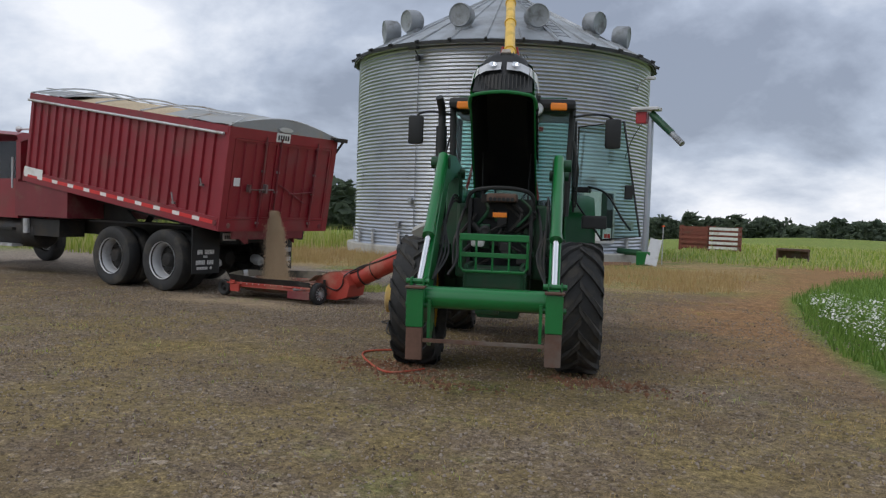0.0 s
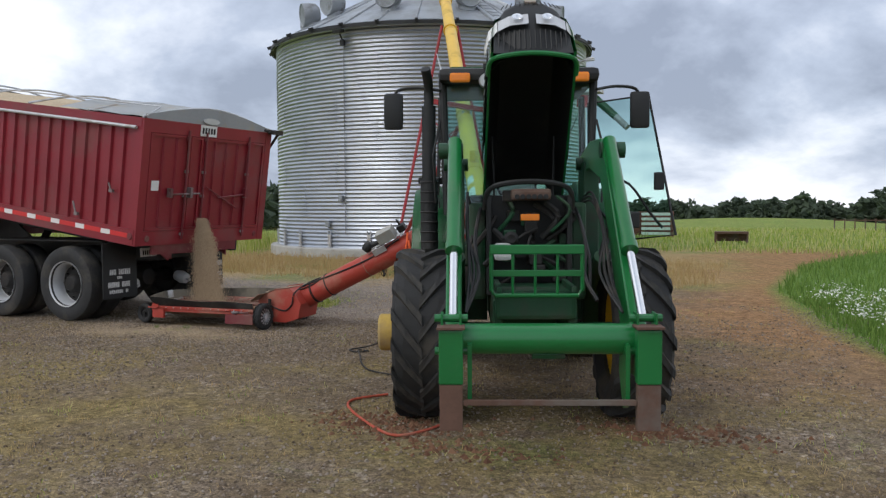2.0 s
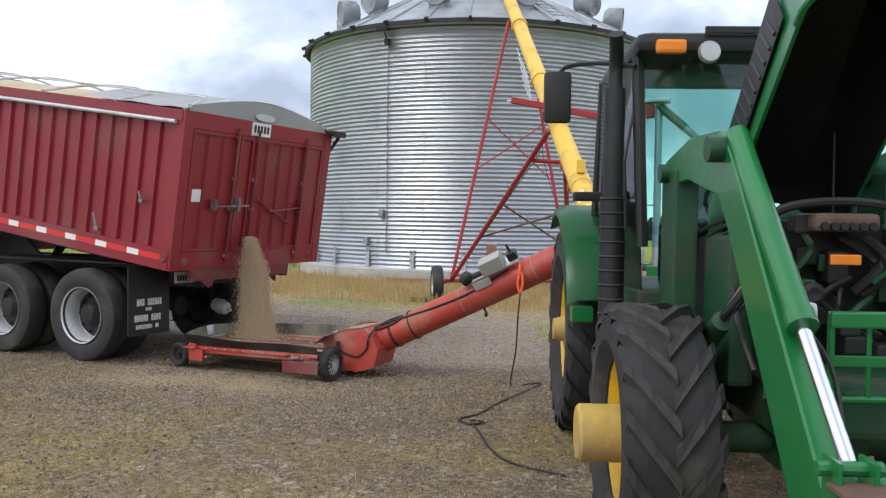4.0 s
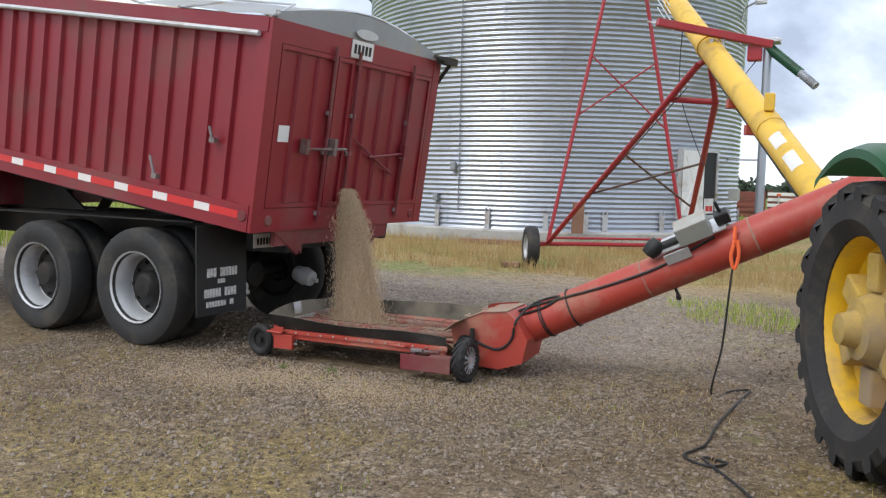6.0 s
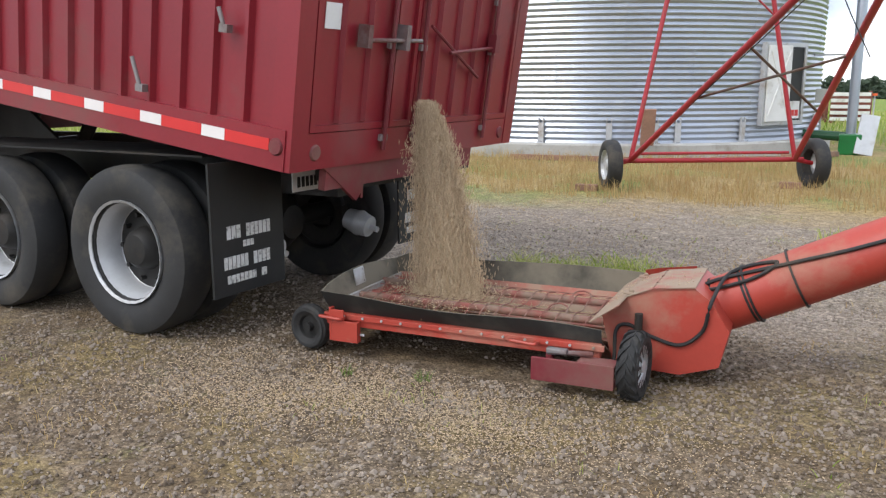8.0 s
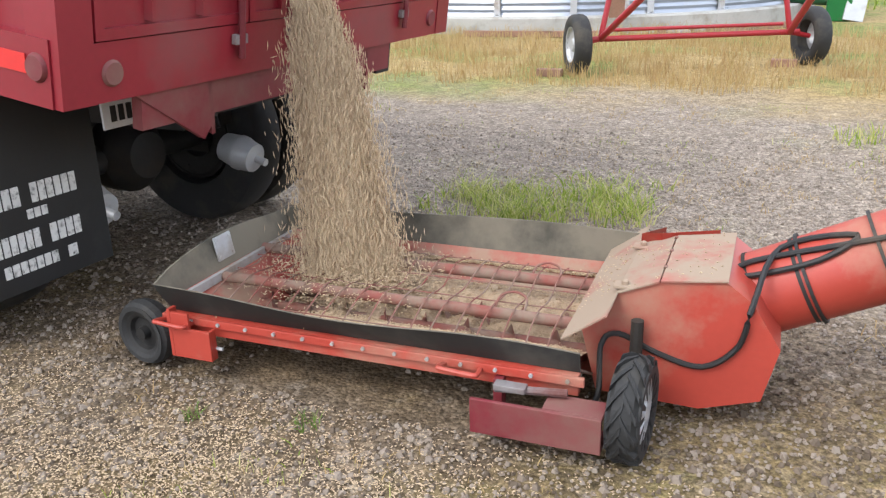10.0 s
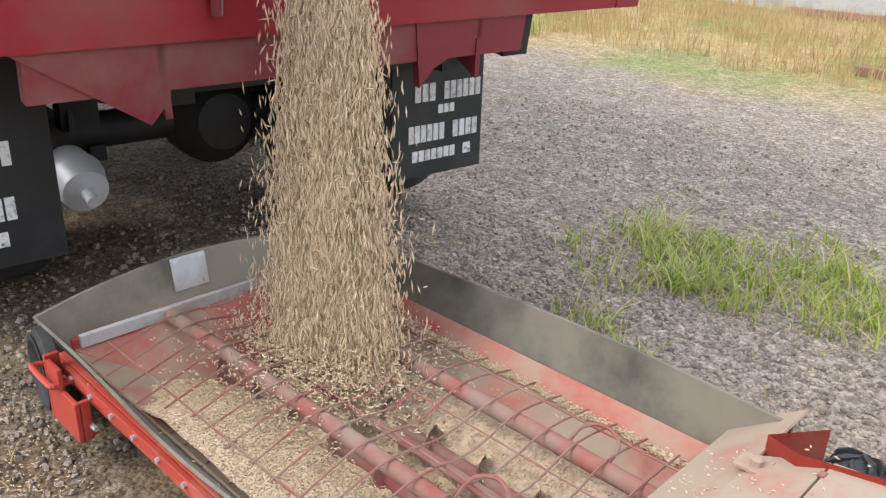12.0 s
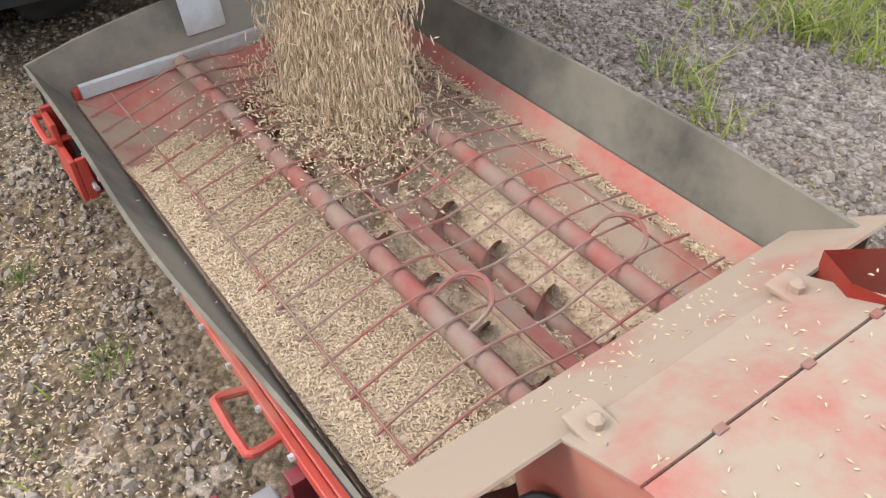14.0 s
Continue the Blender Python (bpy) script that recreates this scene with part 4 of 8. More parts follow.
    for u in (0.0, 1.32):
        wheel(u, V0 - 0.02, 1)
        wheel(u, V0 + 0.29, 1, inner=True)
        wheel(u, 2.30, -1)
        wheel(u, 1.99, -1, inner=True)
        bm = B()
        rod(bm, T(u, 0.3, 0.5), T(u, 2.0, 0.5), 0.075, 12)
        lathe_at(bm, [(0, -0.17), (0.12, -0.16), (0.20, -0.06), (0.20, 0.06), (0.12, 0.16), (0, 0.17)], 20, T(u, 1.3, 0.5), TRUCK_M.to_3x3() @ Vector((1, 0, 0)))
        part("axle", bm, M_DARK, truck, smooth=True)
    wheel(6.86, 0.05, 1)
    wheel(6.86, 2.50, -1)
    for v in (0.57, 1.55):  # brake chambers behind the rear axle
        bm = B()
        lathe_at(bm, [(0, -0.10), (0.075, -0.10), (0.085, -0.03), (0.092, -0.01), (0.092, 0.01), (0.085, 0.03), (0.075, 0.09), (0.02, 0.10), (0.02, 0.16), (0, 0.16)], 20, T(-0.56, v, 0.49), T(-1, 0, -0.25) - T(0, 0, 0))
        part("brake_chamber", bm, M_ALU, truck, "pale round brake chamber", True)
        bm = B()
        pipe(bm, smooth_path([T(-0.38, v + 0.05, 0.60), T(-0.30, v + 0.10, 0.78), T(-0.2, v + 0.3, 0.9)], 5), 0.014, 6)
        part("air_hose", bm, M_CABLE, truck)
    # mud flaps with barred lettering
    for v0, v1 in ((-0.12, 0.45), (1.70, 2.17)):
        f = part("mud_flap", cuboid(B(), T, -0.80, -0.785, v0, v1, 0.33, 1.06), M_BLACK, truck, "black rubber mud flap with white lettering bars")
        bars = ((0.640, 0.712, ((0.08, 0.19), (0.23, 0.43))), (0.585, 0.620, ((0.20, 0.29),)), (0.475, 0.545, ((0.05, 0.24), (0.28, 0.42))), (0.395, 0.440, ((0.07, 0.30), (0.34, 0.39))))
        for z0, z1, runs in bars:
            for a, b in runs:
                n = max(1, round((b - a) / 0.034))
                for k in range(n):
                    x = v0 + 0.03 + a + (b - a) * k / n
                    part("lettering_bar", cuboid(B(), T, -0.8035, -0.8005, x, x + (b - a) / n * 0.80, z0, z1), M_LETTER, f)
    # fender shelf over the tandem, hoist, tank and the cab ahead
    bm = B()
    cuboid(bm, T, -0.62, 2.0, 0.02, 0.62, 1.075, 1.085)
    part("wheel_cover", bm, M_DARK, truck)
    bm = B()
    rod(bm, T(2.5, 1.0, 0.95), T(2.05, 1.0, 1.50), 0.06, 10)
    part("hoist_cylinder", bm, M_DARK, truck)
    bm = B()
    rod(bm, T(2.5, 1.6, 0.95), T(2.05, 1.6, 1.50), 0.06, 10)
    part("hoist_cylinder", bm, M_DARK, truck)
    bm = B()
    quad_plate(bm, T(1.6, 0.75, 1.05), T(2.7, 0.75, 1.05), T(2.7, 0.75, 1.45), T(2.2, 0.75, 1.45), 0.03)
    part("hoist_arm", bm, M_DARK, truck)
    part("side_guard", cuboid(B(), T, 2.62, 4.25, 0.0, 0.06, 1.10, 1.74), M_TRUCKD, truck, "dusty maroon panel behind the cab")
    part("guard_end", cuboid(B(), T, 2.62, 2.68, 0.06, 2.5, 1.10, 1.60), M_TRUCKD, truck)
    bm = B()
    lathe_at(bm, [(0, -0.8), (0.26, -0.8), (0.29, -0.76), (0.29, 0.76), (0.26, 0.8), (0, 0.8)], 20, T(4.6, 0.36, 0.78), TRUCK_M.to_3x3() @ Vector((1, 0, 0)))
    part("fuel_tank", bm, M_DARK, truck, smooth=True)
    for k in range(2):
        part("cab_step", cuboid(B(), T, 4.35, 5.6, 0.0, 0.22, 0.50 + 0.32 * k, 0.55 + 0.32 * k), M_ALU if k == 0 else M_DARK, truck)
    part("chassis_box", cuboid(B(), T, 3.0, 4.2, 0.10, 0.62, 0.74, 1.05), M_DARK, truck)
    bm = B()
    rod(bm, T(3.95, 0.05, 0.78), T(3.95, 0.05, 1.05), 0.06, 12)
    part("air_filter", bm, M_ALU, truck)
    bm = B()
    cuboid(bm, T, 4.25, 6.1, 0.05, 2.45, 1.05, 1.80)
    cuboid(bm, T, 6.1, 7.7, 0.35, 2.15, 1.0, 1.85)
    cuboid(bm, T, 4.25, 4.40, 0.10, 2.40, 1.80, 2.55)
    cuboid(bm, T, 5.95, 6.05, 0.12, 0.22, 1.80, 2.55)
    cuboid(bm, T, 5.95, 6.05, 2.28, 2.38, 1.80, 2.55)
    cuboid(bm, T, 5.0, 5.1, 0.08, 0.14, 1.80, 2.55)
    cab = part("cab", bm, M_TRUCK, truck, "maroon truck cab")
    bm = B()
    rows = []
    for v in (0.06, 0.20, 1.25, 2.30, 2.44):
        row = []
        for u, z in ((4.22, 2.52), (4.35, 2.66), (5.2, 2.72), (5.95, 2.66), (6.12, 2.52)):
            row.append(bm.verts.new(T(u, v, z + (0.03 if 0.1 < v < 2.4 else -0.03))))
        rows.append(row)
    for i in range(4):
        for k in range(4):
            bm.faces.new((rows[i][k], rows[i][k + 1], rows[i + 1][k + 1], rows[i + 1][k]))
    part("cab_roof", bm, M_TRUCK, cab, smooth=True)
    part("side_window", cuboid(B(), T, 4.40, 5.95, 0.10, 0.106, 1.80, 2.52), M_GLASS, cab, "tinted side window")
    part("side_window", cuboid(B(), T, 4.40, 5.95, 2.394, 2.40, 1.80, 2.52), M_GLASS, cab, "tinted side window")
    part("windscreen", cuboid(B(), T, 6.0, 6.006, 0.22, 2.28, 1.80, 2.52), M_GLASS, cab)
    part("cab_seat", cuboid(B(), T, 4.5, 4.75, 0.35, 0.95, 1.5, 2.25), M_BLACK, cab)
    bm = B()
    rod(bm, T(4.3, 0.5, 2.78), T(4.95, 0.5, 2.80), 0.022, 8)
    lathe_at(bm, [(0, 0), (0.03, 0), (0.065, 0.10), (0, 0.09)], 12, T(4.9, 0.5, 2.80), T(1, 0, 0) - T(0, 0, 0))
    rod(bm, T(4.5, 0.5, 2.68), T(4.5, 0.5, 2.80), 0.02, 8)
    part("air_horn", bm, M_ZINC, cab, "roof-mounted air horn")
    bm = B()
    rod(bm, T(4.32, -0.02, 1.62), T(4.32, -0.02, 2.2), 0.018, 8)
    part("grab_handle", bm, M_ALU, cab)
    # grain lying in the box
    bm = B()
    rows = []
    for i in range(9):
        row = []
        for k in range(9):
            s, v = 0.07 + (L - 0.15) * i / 8, V0 + 0.07 + (W - 0.14) * k / 8
            row.append(bm.verts.new(Q(s, v, H - 0.06 + 0.20 * math.sin(math.pi * k / 8) + 0.03 * noise.noise(Vector((s * 2, v * 2, 0))) - 0.10 * max(0.0, 1 - s / 0.8))))
        rows.append(row)
    for i in range(8):
        for k in range(8):
            bm.faces.new((rows[i][k], rows[i + 1][k], rows[i + 1][k + 1], rows[i][k + 1]))
    tagged(link("grain_load", bm, M_GRAIN, True), "load of pale oats lying in the truck box", "grain", kind="stuff")
    return truck


make_truck()


def tread_lugs(wh, R, w, lug_h, lugs, m):
    """Slanting tread bars round a tyre, each a piece of its own."""
    c, h = R - lug_h * 0.8, w / 2
    step = 2 * math.pi / lugs
    for side in (-1, 1):
        bm = B()
        wd, row = 0.175 * step, []
        pts = [(step * 1.25 * f, zz * side * h, rr) for f, zz, rr in ((0.0, -0.05, R), (0.5, 0.50, R + 0.002), (0.85, 0.86, R - 0.004), (1.0, 1.0, R - 0.03))]
        for a, zz, rr in pts:
            row.append([bm.verts.new((r2 * math.cos(a + da), r2 * math.sin(a + da), zz)) for da, r2 in ((-wd * 1.25, c - 0.02), (-wd * 0.8, rr), (wd * 0.8, rr), (wd * 1.25, c - 0.02))])
        a, zz, rr = pts[-1]
        row.append([bm.verts.new((r2 * math.cos(a + da), r2 * math.sin(a + da), zz * 0.985)) for da, r2 in ((-wd * 1.3, c - 0.10), (-wd * 1.1, c - 0.09), (wd * 1.1, c - 0.09), (wd * 1.3, c - 0.10))])
        for i in range(4):
            for j in range(3):
                bm.faces.new((row[i][j], row[i][j + 1], row[i + 1][j + 1], row[i + 1][j]))
        bm.faces.new(row[0][::-1])
        bmesh.ops.recalc_face_normals(bm, faces=bm.faces)
        first = part("tread_lug", bm, M_RUBBER, wh)
        for k in range(lugs):
            o = first if k == 0 else new("tread_lug", first.data)
            o.parent = wh
            o.matrix_basis = m @ Matrix.Rotation(step * (k + (0.5 if side > 0 else 0)), 4, "Z")




# ---------------------------------------------------------------- hopper with its feeding tube
HOP_M = pose(-9.83, 12.42, 0, 0, 0, 1.5)


def make_hopper():
    hop = thing("auger_hopper", HOP_M, "red auger hopper with rubber lip, wire grate and tube", "auger hopper")
    NEAR, FAR, LEFT, RIGHT = 0.036, 0.87, -0.05, 1.46
    # frame rails
    bm = B()
    box(bm, LEFT - 0.03, RIGHT, NEAR - 0.02, NEAR + 0.012, 0.165, 0.235, 0.004)
    box(bm, LEFT - 0.03, RIGHT + 0.02, NEAR - 0.036, NEAR - 0.0205, 0.205, 0.235, 0.003)
    part("front_rail", bm, M_AUG, hop, "red steel rail")
    part("back_rail", box(B(), LEFT, RIGHT, FAR, FAR + 0.03, 0.14, 0.275, 0.004), M_AUG, hop)
    part("end_rail", box(B(), LEFT - 0.03, LEFT, NEAR + 0.013, FAR, 0.14, 0.27, 0.004), M_AUG, hop)
    for k in range(13):
        bm = B()
        x = LEFT + 0.10 + 0.115 * k
        rod(bm, (x, NEAR - 0.036, 0.222), (x, NEAR - 0.044, 0.222), 0.007, 6)
        part("rail_bolt", bm, M_ZINC, hop)
    # sloping tub panels
    def plate(name, a, b, c, d, mat_, lab=""):
        part(name, quad_plate(B(), a, b, c, d, 0.006), mat_, hop, lab)
    plate("tub_panel", (LEFT, NEAR + 0.013, 0.235), (RIGHT, NEAR + 0.013, 0.235), (RIGHT, 0.34, 0.07), (LEFT + 0.2, 0.34, 0.07), M_AUGD)
    plate("tub_panel", (RIGHT, FAR, 0.285), (LEFT, FAR, 0.285), (LEFT + 0.03, 0.825, 0.232), (RIGHT, 0.825, 0.232), M_STRIP, "red upper strip of the sloping panel")
    plate("tub_panel", (RIGHT, 0.824, 0.230), (LEFT + 0.03, 0.824, 0.230), (LEFT + 0.2, 0.62, 0.07), (RIGHT, 0.62, 0.07), M_AUGD, "dusty sloping panel")
    plate("tub_panel", (LEFT, FAR, 0.27), (LEFT, NEAR + 0.013, 0.240), (LEFT + 0.2, 0.34, 0.07), (LEFT + 0.2, 0.62, 0.07), M_STRIP)
    plate("tub_floor", (LEFT + 0.2, 0.34, 0.068), (RIGHT, 0.34, 0.068), (RIGHT, 0.62, 0.068), (LEFT + 0.2, 0.62, 0.068), M_AUGD)
    # rubber lip: one sagging band round three sides
    base, top = [], []
    n1, n2, n3 = 26, 14, 26
    for k in range(n1):
        t = k / (n1 - 1)
        x = RIGHT + 0.0 - (RIGHT - LEFT) * t
        base.append((x, NEAR + 0.010, 0.237))
        top.append((x - 0.02 * (t > 0.9), NEAR - 0.012 - 0.048 * math.sin(1.75 * t) + 0.006 * math.sin(9 * t + 0.6), 0.308 + 0.042 * t + 0.010 * math.sin(8 * t)))
    for k in range(1, n2):
        t = k / (n2 - 1)
        y = NEAR + 0.016 + (FAR - NEAR) * t
        base.append((LEFT - 0.002, y, 0.20 + 0.04 * t))
        top.append((LEFT - 0.05 - 0.03 * math.sin(math.pi * t), y - 0.010 + 0.03 * (t > 0.9) * t, 0.362 + 0.03 * math.sin(math.pi * t)))
    for k in range(1, n3):
        t = k / (n3 - 1)
        x = LEFT + (RIGHT + 0.06 - LEFT) * t
        base.append((x, FAR + 0.002, 0.277))
        top.append((x - 0.02 * (1 - t), FAR + 0.030 + 0.014 * math.sin(4 * t), 0.405 - 0.012 * math.sin(6 * t)))
    bm = B()
    th = 0.009
    rows = []
    for i in range(len(base)):
        b0, t0 = Vector(base[i]), Vector(top[i])
        j0, j1 = max(0, i - 1), min(len(base) - 1, i + 1)
        out = (Vector(base[j1]) - Vector(base[j0])).cross(Vector((0, 0, 1))).normalized() * -th
        mid = (b0 + t0) / 2 + out * 0.6
        rows.append([bm.verts.new(p) for p in (b0, mid, t0, t0 + out, mid + out, b0 + out)])
    for i in range(len(rows) - 1):
        for k in range(6):
            bm.faces.new((rows[i][k], rows[i + 1][k], rows[i + 1][(k + 1) % 6], rows[i][(k + 1) % 6]))
    bm.faces.new(rows[0])
    bm.faces.new(rows[-1][::-1])
    outer = {v for row in rows for v in row[3:]}
    for f in bm.faces:
        f.material_index = 1 if all(v in outer for v in f.verts) else 0
    bmesh.ops.recalc_face_normals(bm, faces=bm.faces)
    lip = part("rubber_lip", bm, M_LIP, hop, "sagging dusty dark rubber lip", True)
    lip.data.materials.append(M_LIPO)
    bm = B()
    m = pose(LEFT - 0.053, 0.43, 0.345, 0, 80, 0)
    box(bm, -0.05, 0.05, -0.055, 0.055, 0.0, 0.008, 0.002, m)
    for sx in (-0.035, 0.035):
        for sy in (-0.04, 0.04):
            rod(bm, m @ Vector((sx, sy, 0.008)), m @ Vector((sx, sy, 0.014)), 0.007, 6)
    part("patch_plate", bm, M_ZINC, hop, "small bolted zinc patch plate")
    part("clamp_strip", box(B(), LEFT + 0.001, LEFT + 0.018, NEAR + 0.03, FAR - 0.02, 0.250, 0.285, 0.002), M_ZINC, hop, "dusty metal clamp strip")
    # pipes of the grate and the wires laid over them
    for y, z in ((0.325, 0.262), (0.638, 0.275)):
        bm = B()
        rod(bm, (LEFT + 0.0, y, z), (RIGHT - 0.06, y, z), 0.021, 14)
        part("grate_pipe", bm, M_PIPE, hop, "dusty red steel pipe", True)
    bm = B()
    box(bm, LEFT + 0.1, RIGHT - 0.05, 0.462, 0.49, 0.185, 0.19)
    box(bm, LEFT + 0.1, RIGHT - 0.05, 0.49, 0.494, 0.165, 0.19)
    part("angle_bar", bm, M_PIPE, hop, "dark angle iron bar")
    rnd = random.Random(5)
    for k in range(17):
        x = LEFT + 0.07 + 0.082 * k
        sk = rnd.uniform(-0.012, 0.012)
        pts = [(x + 0.02 + sk, 0.03, 0.232), (x + sk * 0.5, 0.20, 0.262), (x, 0.325, 0.288), (x, 0.48, 0.268), (x - sk, 0.638, 0.300), (x - 0.01, 0.82, 0.262)]
        bm = B()
        pipe(bm, smooth_path(pts, 3), 0.0030, 5)
        part("grate_wire", bm, M_PIPE, hop)
    for y, z in ((0.13, 0.252), (0.40, 0.272), (0.545, 0.278), (0.735, 0.288)):
        bm = B()
        rod(bm, (LEFT + 0.03, y, z), (RIGHT - 0.05, y, z), 0.0028, 5)
        part("grate_wire", bm, M_PIPE, hop)
    for x, y in ((1.14, 0.33), (1.185, 0.645)):
        bm = B()
        pipe(bm, smooth_path([(x - 0.05, y, 0.27), (x - 0.045, y + 0.06, 0.30), (x, y + 0.085, 0.31), (x + 0.05, y + 0.06, 0.30), (x + 0.055, y, 0.27)], 4), 0.0048, 6)
        part("grate_handle", bm, M_PIPE, hop)
    # auger shaft with flighting under the grate
    bm = B()
    rod(bm, (LEFT + 0.12, 0.40, 0.13), (RIGHT, 0.40, 0.13), 0.022, 10)
    rod(bm, (LEFT + 0.12, 0.56, 0.13), (RIGHT, 0.56, 0.13), 0.022, 10)
    for yc in (0.40, 0.56):
        prev = None
        for k in range(120):
            a = k * 0.42
            x = LEFT + 0.14 + (RIGHT - LEFT - 0.18) * k / 119
            p = (bm.verts.new((x, yc + 0.02 * math.cos(a), 0.13 + 0.02 * math.sin(a))), bm.verts.new((x, yc + 0.060 * math.cos(a), 0.125 + 0.060 * math.sin(a))))
            if prev:
                bm.faces.new((prev[0], prev[1], p[1], p[0]))
            prev = p
    part("flighting", bm, M_PIPE, hop, "dusty steel auger flighting", True)
    # brackets, handles, wheels
    bm = B()
    bx = LEFT + 0.085
    box(bm, bx - 0.06, bx - 0.045, NEAR - 0.075, NEAR - 0.037, 0.09, 0.275, 0.003)
    box(bm, bx - 0.045, bx + 0.115, NEAR - 0.075, NEAR - 0.062, 0.09, 0.205, 0.003)
    box(bm, bx + 0.102, bx + 0.115, NEAR - 0.061, NEAR - 0.037, 0.09, 0.205, 0.003)
    box(bm, bx - 0.045, bx + 0.03, NEAR - 0.075, NEAR - 0.062, 0.205, 0.265, 0.003)
    box(bm, bx - 0.045, bx + 0.102, NEAR - 0.061, NEAR - 0.02, 0.09, 0.102, 0.003)
    part("wheel_bracket", bm, M_AUG, hop, "orange-red folded wheel bracket")
    for x in (LEFT + 0.04, 1.09):
        bm = B()
        pipe(bm, smooth_path([(x - 0.06, NEAR - 0.035, 0.215), (x - 0.065, NEAR - 0.085, 0.225), (x - 0.04, NEAR - 0.092, 0.225), (x + 0.04, NEAR - 0.092, 0.22), (x + 0.065, NEAR - 0.085, 0.22), (x + 0.06, NEAR - 0.035, 0.215)], 4), 0.0085, 8)
        part("carry_handle", bm, M_AUG, hop, "bent red rod handle")
    bm = B()
    rod(bm, (LEFT + 0.175, NEAR - 0.04, 0.13), (LEFT + 0.225, NEAR - 0.04, 0.13), 0.007, 6)
    pipe(bm, smooth_path([(LEFT + 0.15, NEAR - 0.04, 0.135), (LEFT + 0.165, NEAR - 0.05, 0.11), (LEFT + 0.15, NEAR - 0.045, 0.075), (LEFT + 0.14, NEAR - 0.04, 0.11), (LEFT + 0.15, NEAR - 0.04, 0.135)], 4), 0.002, 5)
    part("hitch_pin", bm, M_ZINC, hop)
    for x, y, R, w, lug in ((LEFT - 0.14, NEAR + 0.0, 0.135, 0.085, False), (1.625, NEAR - 0.03, 0.165, 0.10, True), (1.62, FAR + 0.12, 0.165, 0.10, True), (LEFT - 0.09, FAR + 0.05, 0.135, 0.085, False)):
        rot = pose(x, y, R - 0.004, 0, 0, -4 if lug else -8) @ Matrix.Rotation(radians(90), 4, "Y" if lug else "X")
        bm = B()
        lathe(bm, [(R * 0.62, -w * 0.38), (R * 0.62, w * 0.38), (R * 0.50, w * 0.30), (R * 0.45, w * 0.1), (R * 0.2, w * 0.12), (R * 0.18, w * 0.45), (0, w * 0.45)], 18, rot)
        wh = part("wheel", bm, M_ALU if lug else M_DARK, hop, smooth=True)
        part("tyre", tyre_mesh(B(), R, w, R * 0.6, 0, 0.014, rot, 28), M_RUBBER, wh)
        if lug:
            tread_lugs(wh, R, w, 0.016, 15, rot)
    # low toolbox step on the near side
    bm = B()
    box(bm, 1.16, 1.56, NEAR - 0.17, NEAR - 0.155, 0.07, 0.185, 0.003)
    box(bm, 1.16, 1.56, NEAR - 0.154, NEAR - 0.05, 0.07, 0.082, 0.003)
    box(bm, 1.38, 1.56, NEAR - 0.154, NEAR - 0.06, 0.170, 0.185, 0.003)
    box(bm, 1.20, 1.23, NEAR - 0.06, NEAR - 0.02, 0.08, 0.20, 0.003)
    part("jack_tray", bm, M_TRUCKD, hop, "dull maroon steel tray")
    bm = B()
    rod(bm, (1.22, NEAR - 0.10, 0.195), (1.44, NEAR - 0.08, 0.205), 0.013, 8)
    box(bm, 1.22, 1.32, NEAR - 0.125, NEAR - 0.085, 0.20, 0.22, 0.004)
    part("jack_lever", bm, M_LATCH, hop, "pale metal lever")
    # transition housing
    prof = [(1.405, 0.335), (1.53, 0.425), (1.66, 0.478), (1.85, 0.500), (1.93, 0.44), (2.02, 0.30), (1.98, 0.12), (1.80, 0.06), (1.47, 0.07)]
    bm = B()
    y0, y1 = 0.245, 0.70
    lo = [bm.verts.new((a, y0, z)) for a, z in prof]
    hi = [bm.verts.new((a, y1, z)) for a, z in prof]
    bm.faces.new(lo[::-1])
    bm.faces.new(hi)
    for k in range(len(prof)):
        if k not in (0, 1, 2):
            j = (k + 1) % len(prof)
            bm.faces.new((lo[k], lo[j], hi[j], hi[k]))
    bmesh.ops.recalc_face_normals(bm, faces=bm.faces)
    part("housing", bm, M_AUG, hop, "red steel transition housing")
    def top_sheet(a, b, ya, yb, lift, lab):
        part("housing_cover", quad_plate(B(), (a[0], ya, a[1] + lift), (b[0], ya, b[1] + lift), (b[0], yb, b[1] + lift), (a[0], yb, a[1] + lift), 0.005), M_AUGD, hop, lab)
    top_sheet((1.395, 0.330), (1.53, 0.425), 0.05, 0.94, 0.001, "dusty sloping cover sheet")
    top_sheet((1.53, 0.425), (1.655, 0.477), 0.235, 0.71, 0.002, "dust-covered red cover sheet")
    top_sheet((1.659, 0.479), (1.855, 0.501), 0.235, 0.71, 0.002, "dust-covered red cover sheet")
    for y in (0.36, 0.52, 0.66):
        bm = B()
        box(bm, 1.651, 1.663, y - 0.009, y + 0.009, 0.484, 0.490, 0.002)
        part("cover_hinge", bm, M_PIPE, hop)
    for x, y, z in ((1.545, 0.275, 0.444), (1.545, 0.66, 0.444)):
        bm = B()
        box(bm, x - 0.035, x + 0.02, y - 0.025, y + 0.025, z - 0.006, z + 0.002, 0.002, pose(0, 0, 0))
        lathe(bm, [(0.012, 0.0), (0.012, 0.012), (0.006, 0.016), (0, 0.016)], 8, pose(x, y, z + 0.002))
        part("cover_clamp", bm, M_AUGD, hop, "bolted cover clamp")
    pts = [(1.60, 0.86, 0.40), (1.525, 0.745, 0.405), (1.605, 0.682, 0.435), (1.80, 0.70, 0.46)]
    bm = B()
    lo = [bm.verts.new((x, y, 0.30)) for x, y, z in pts]
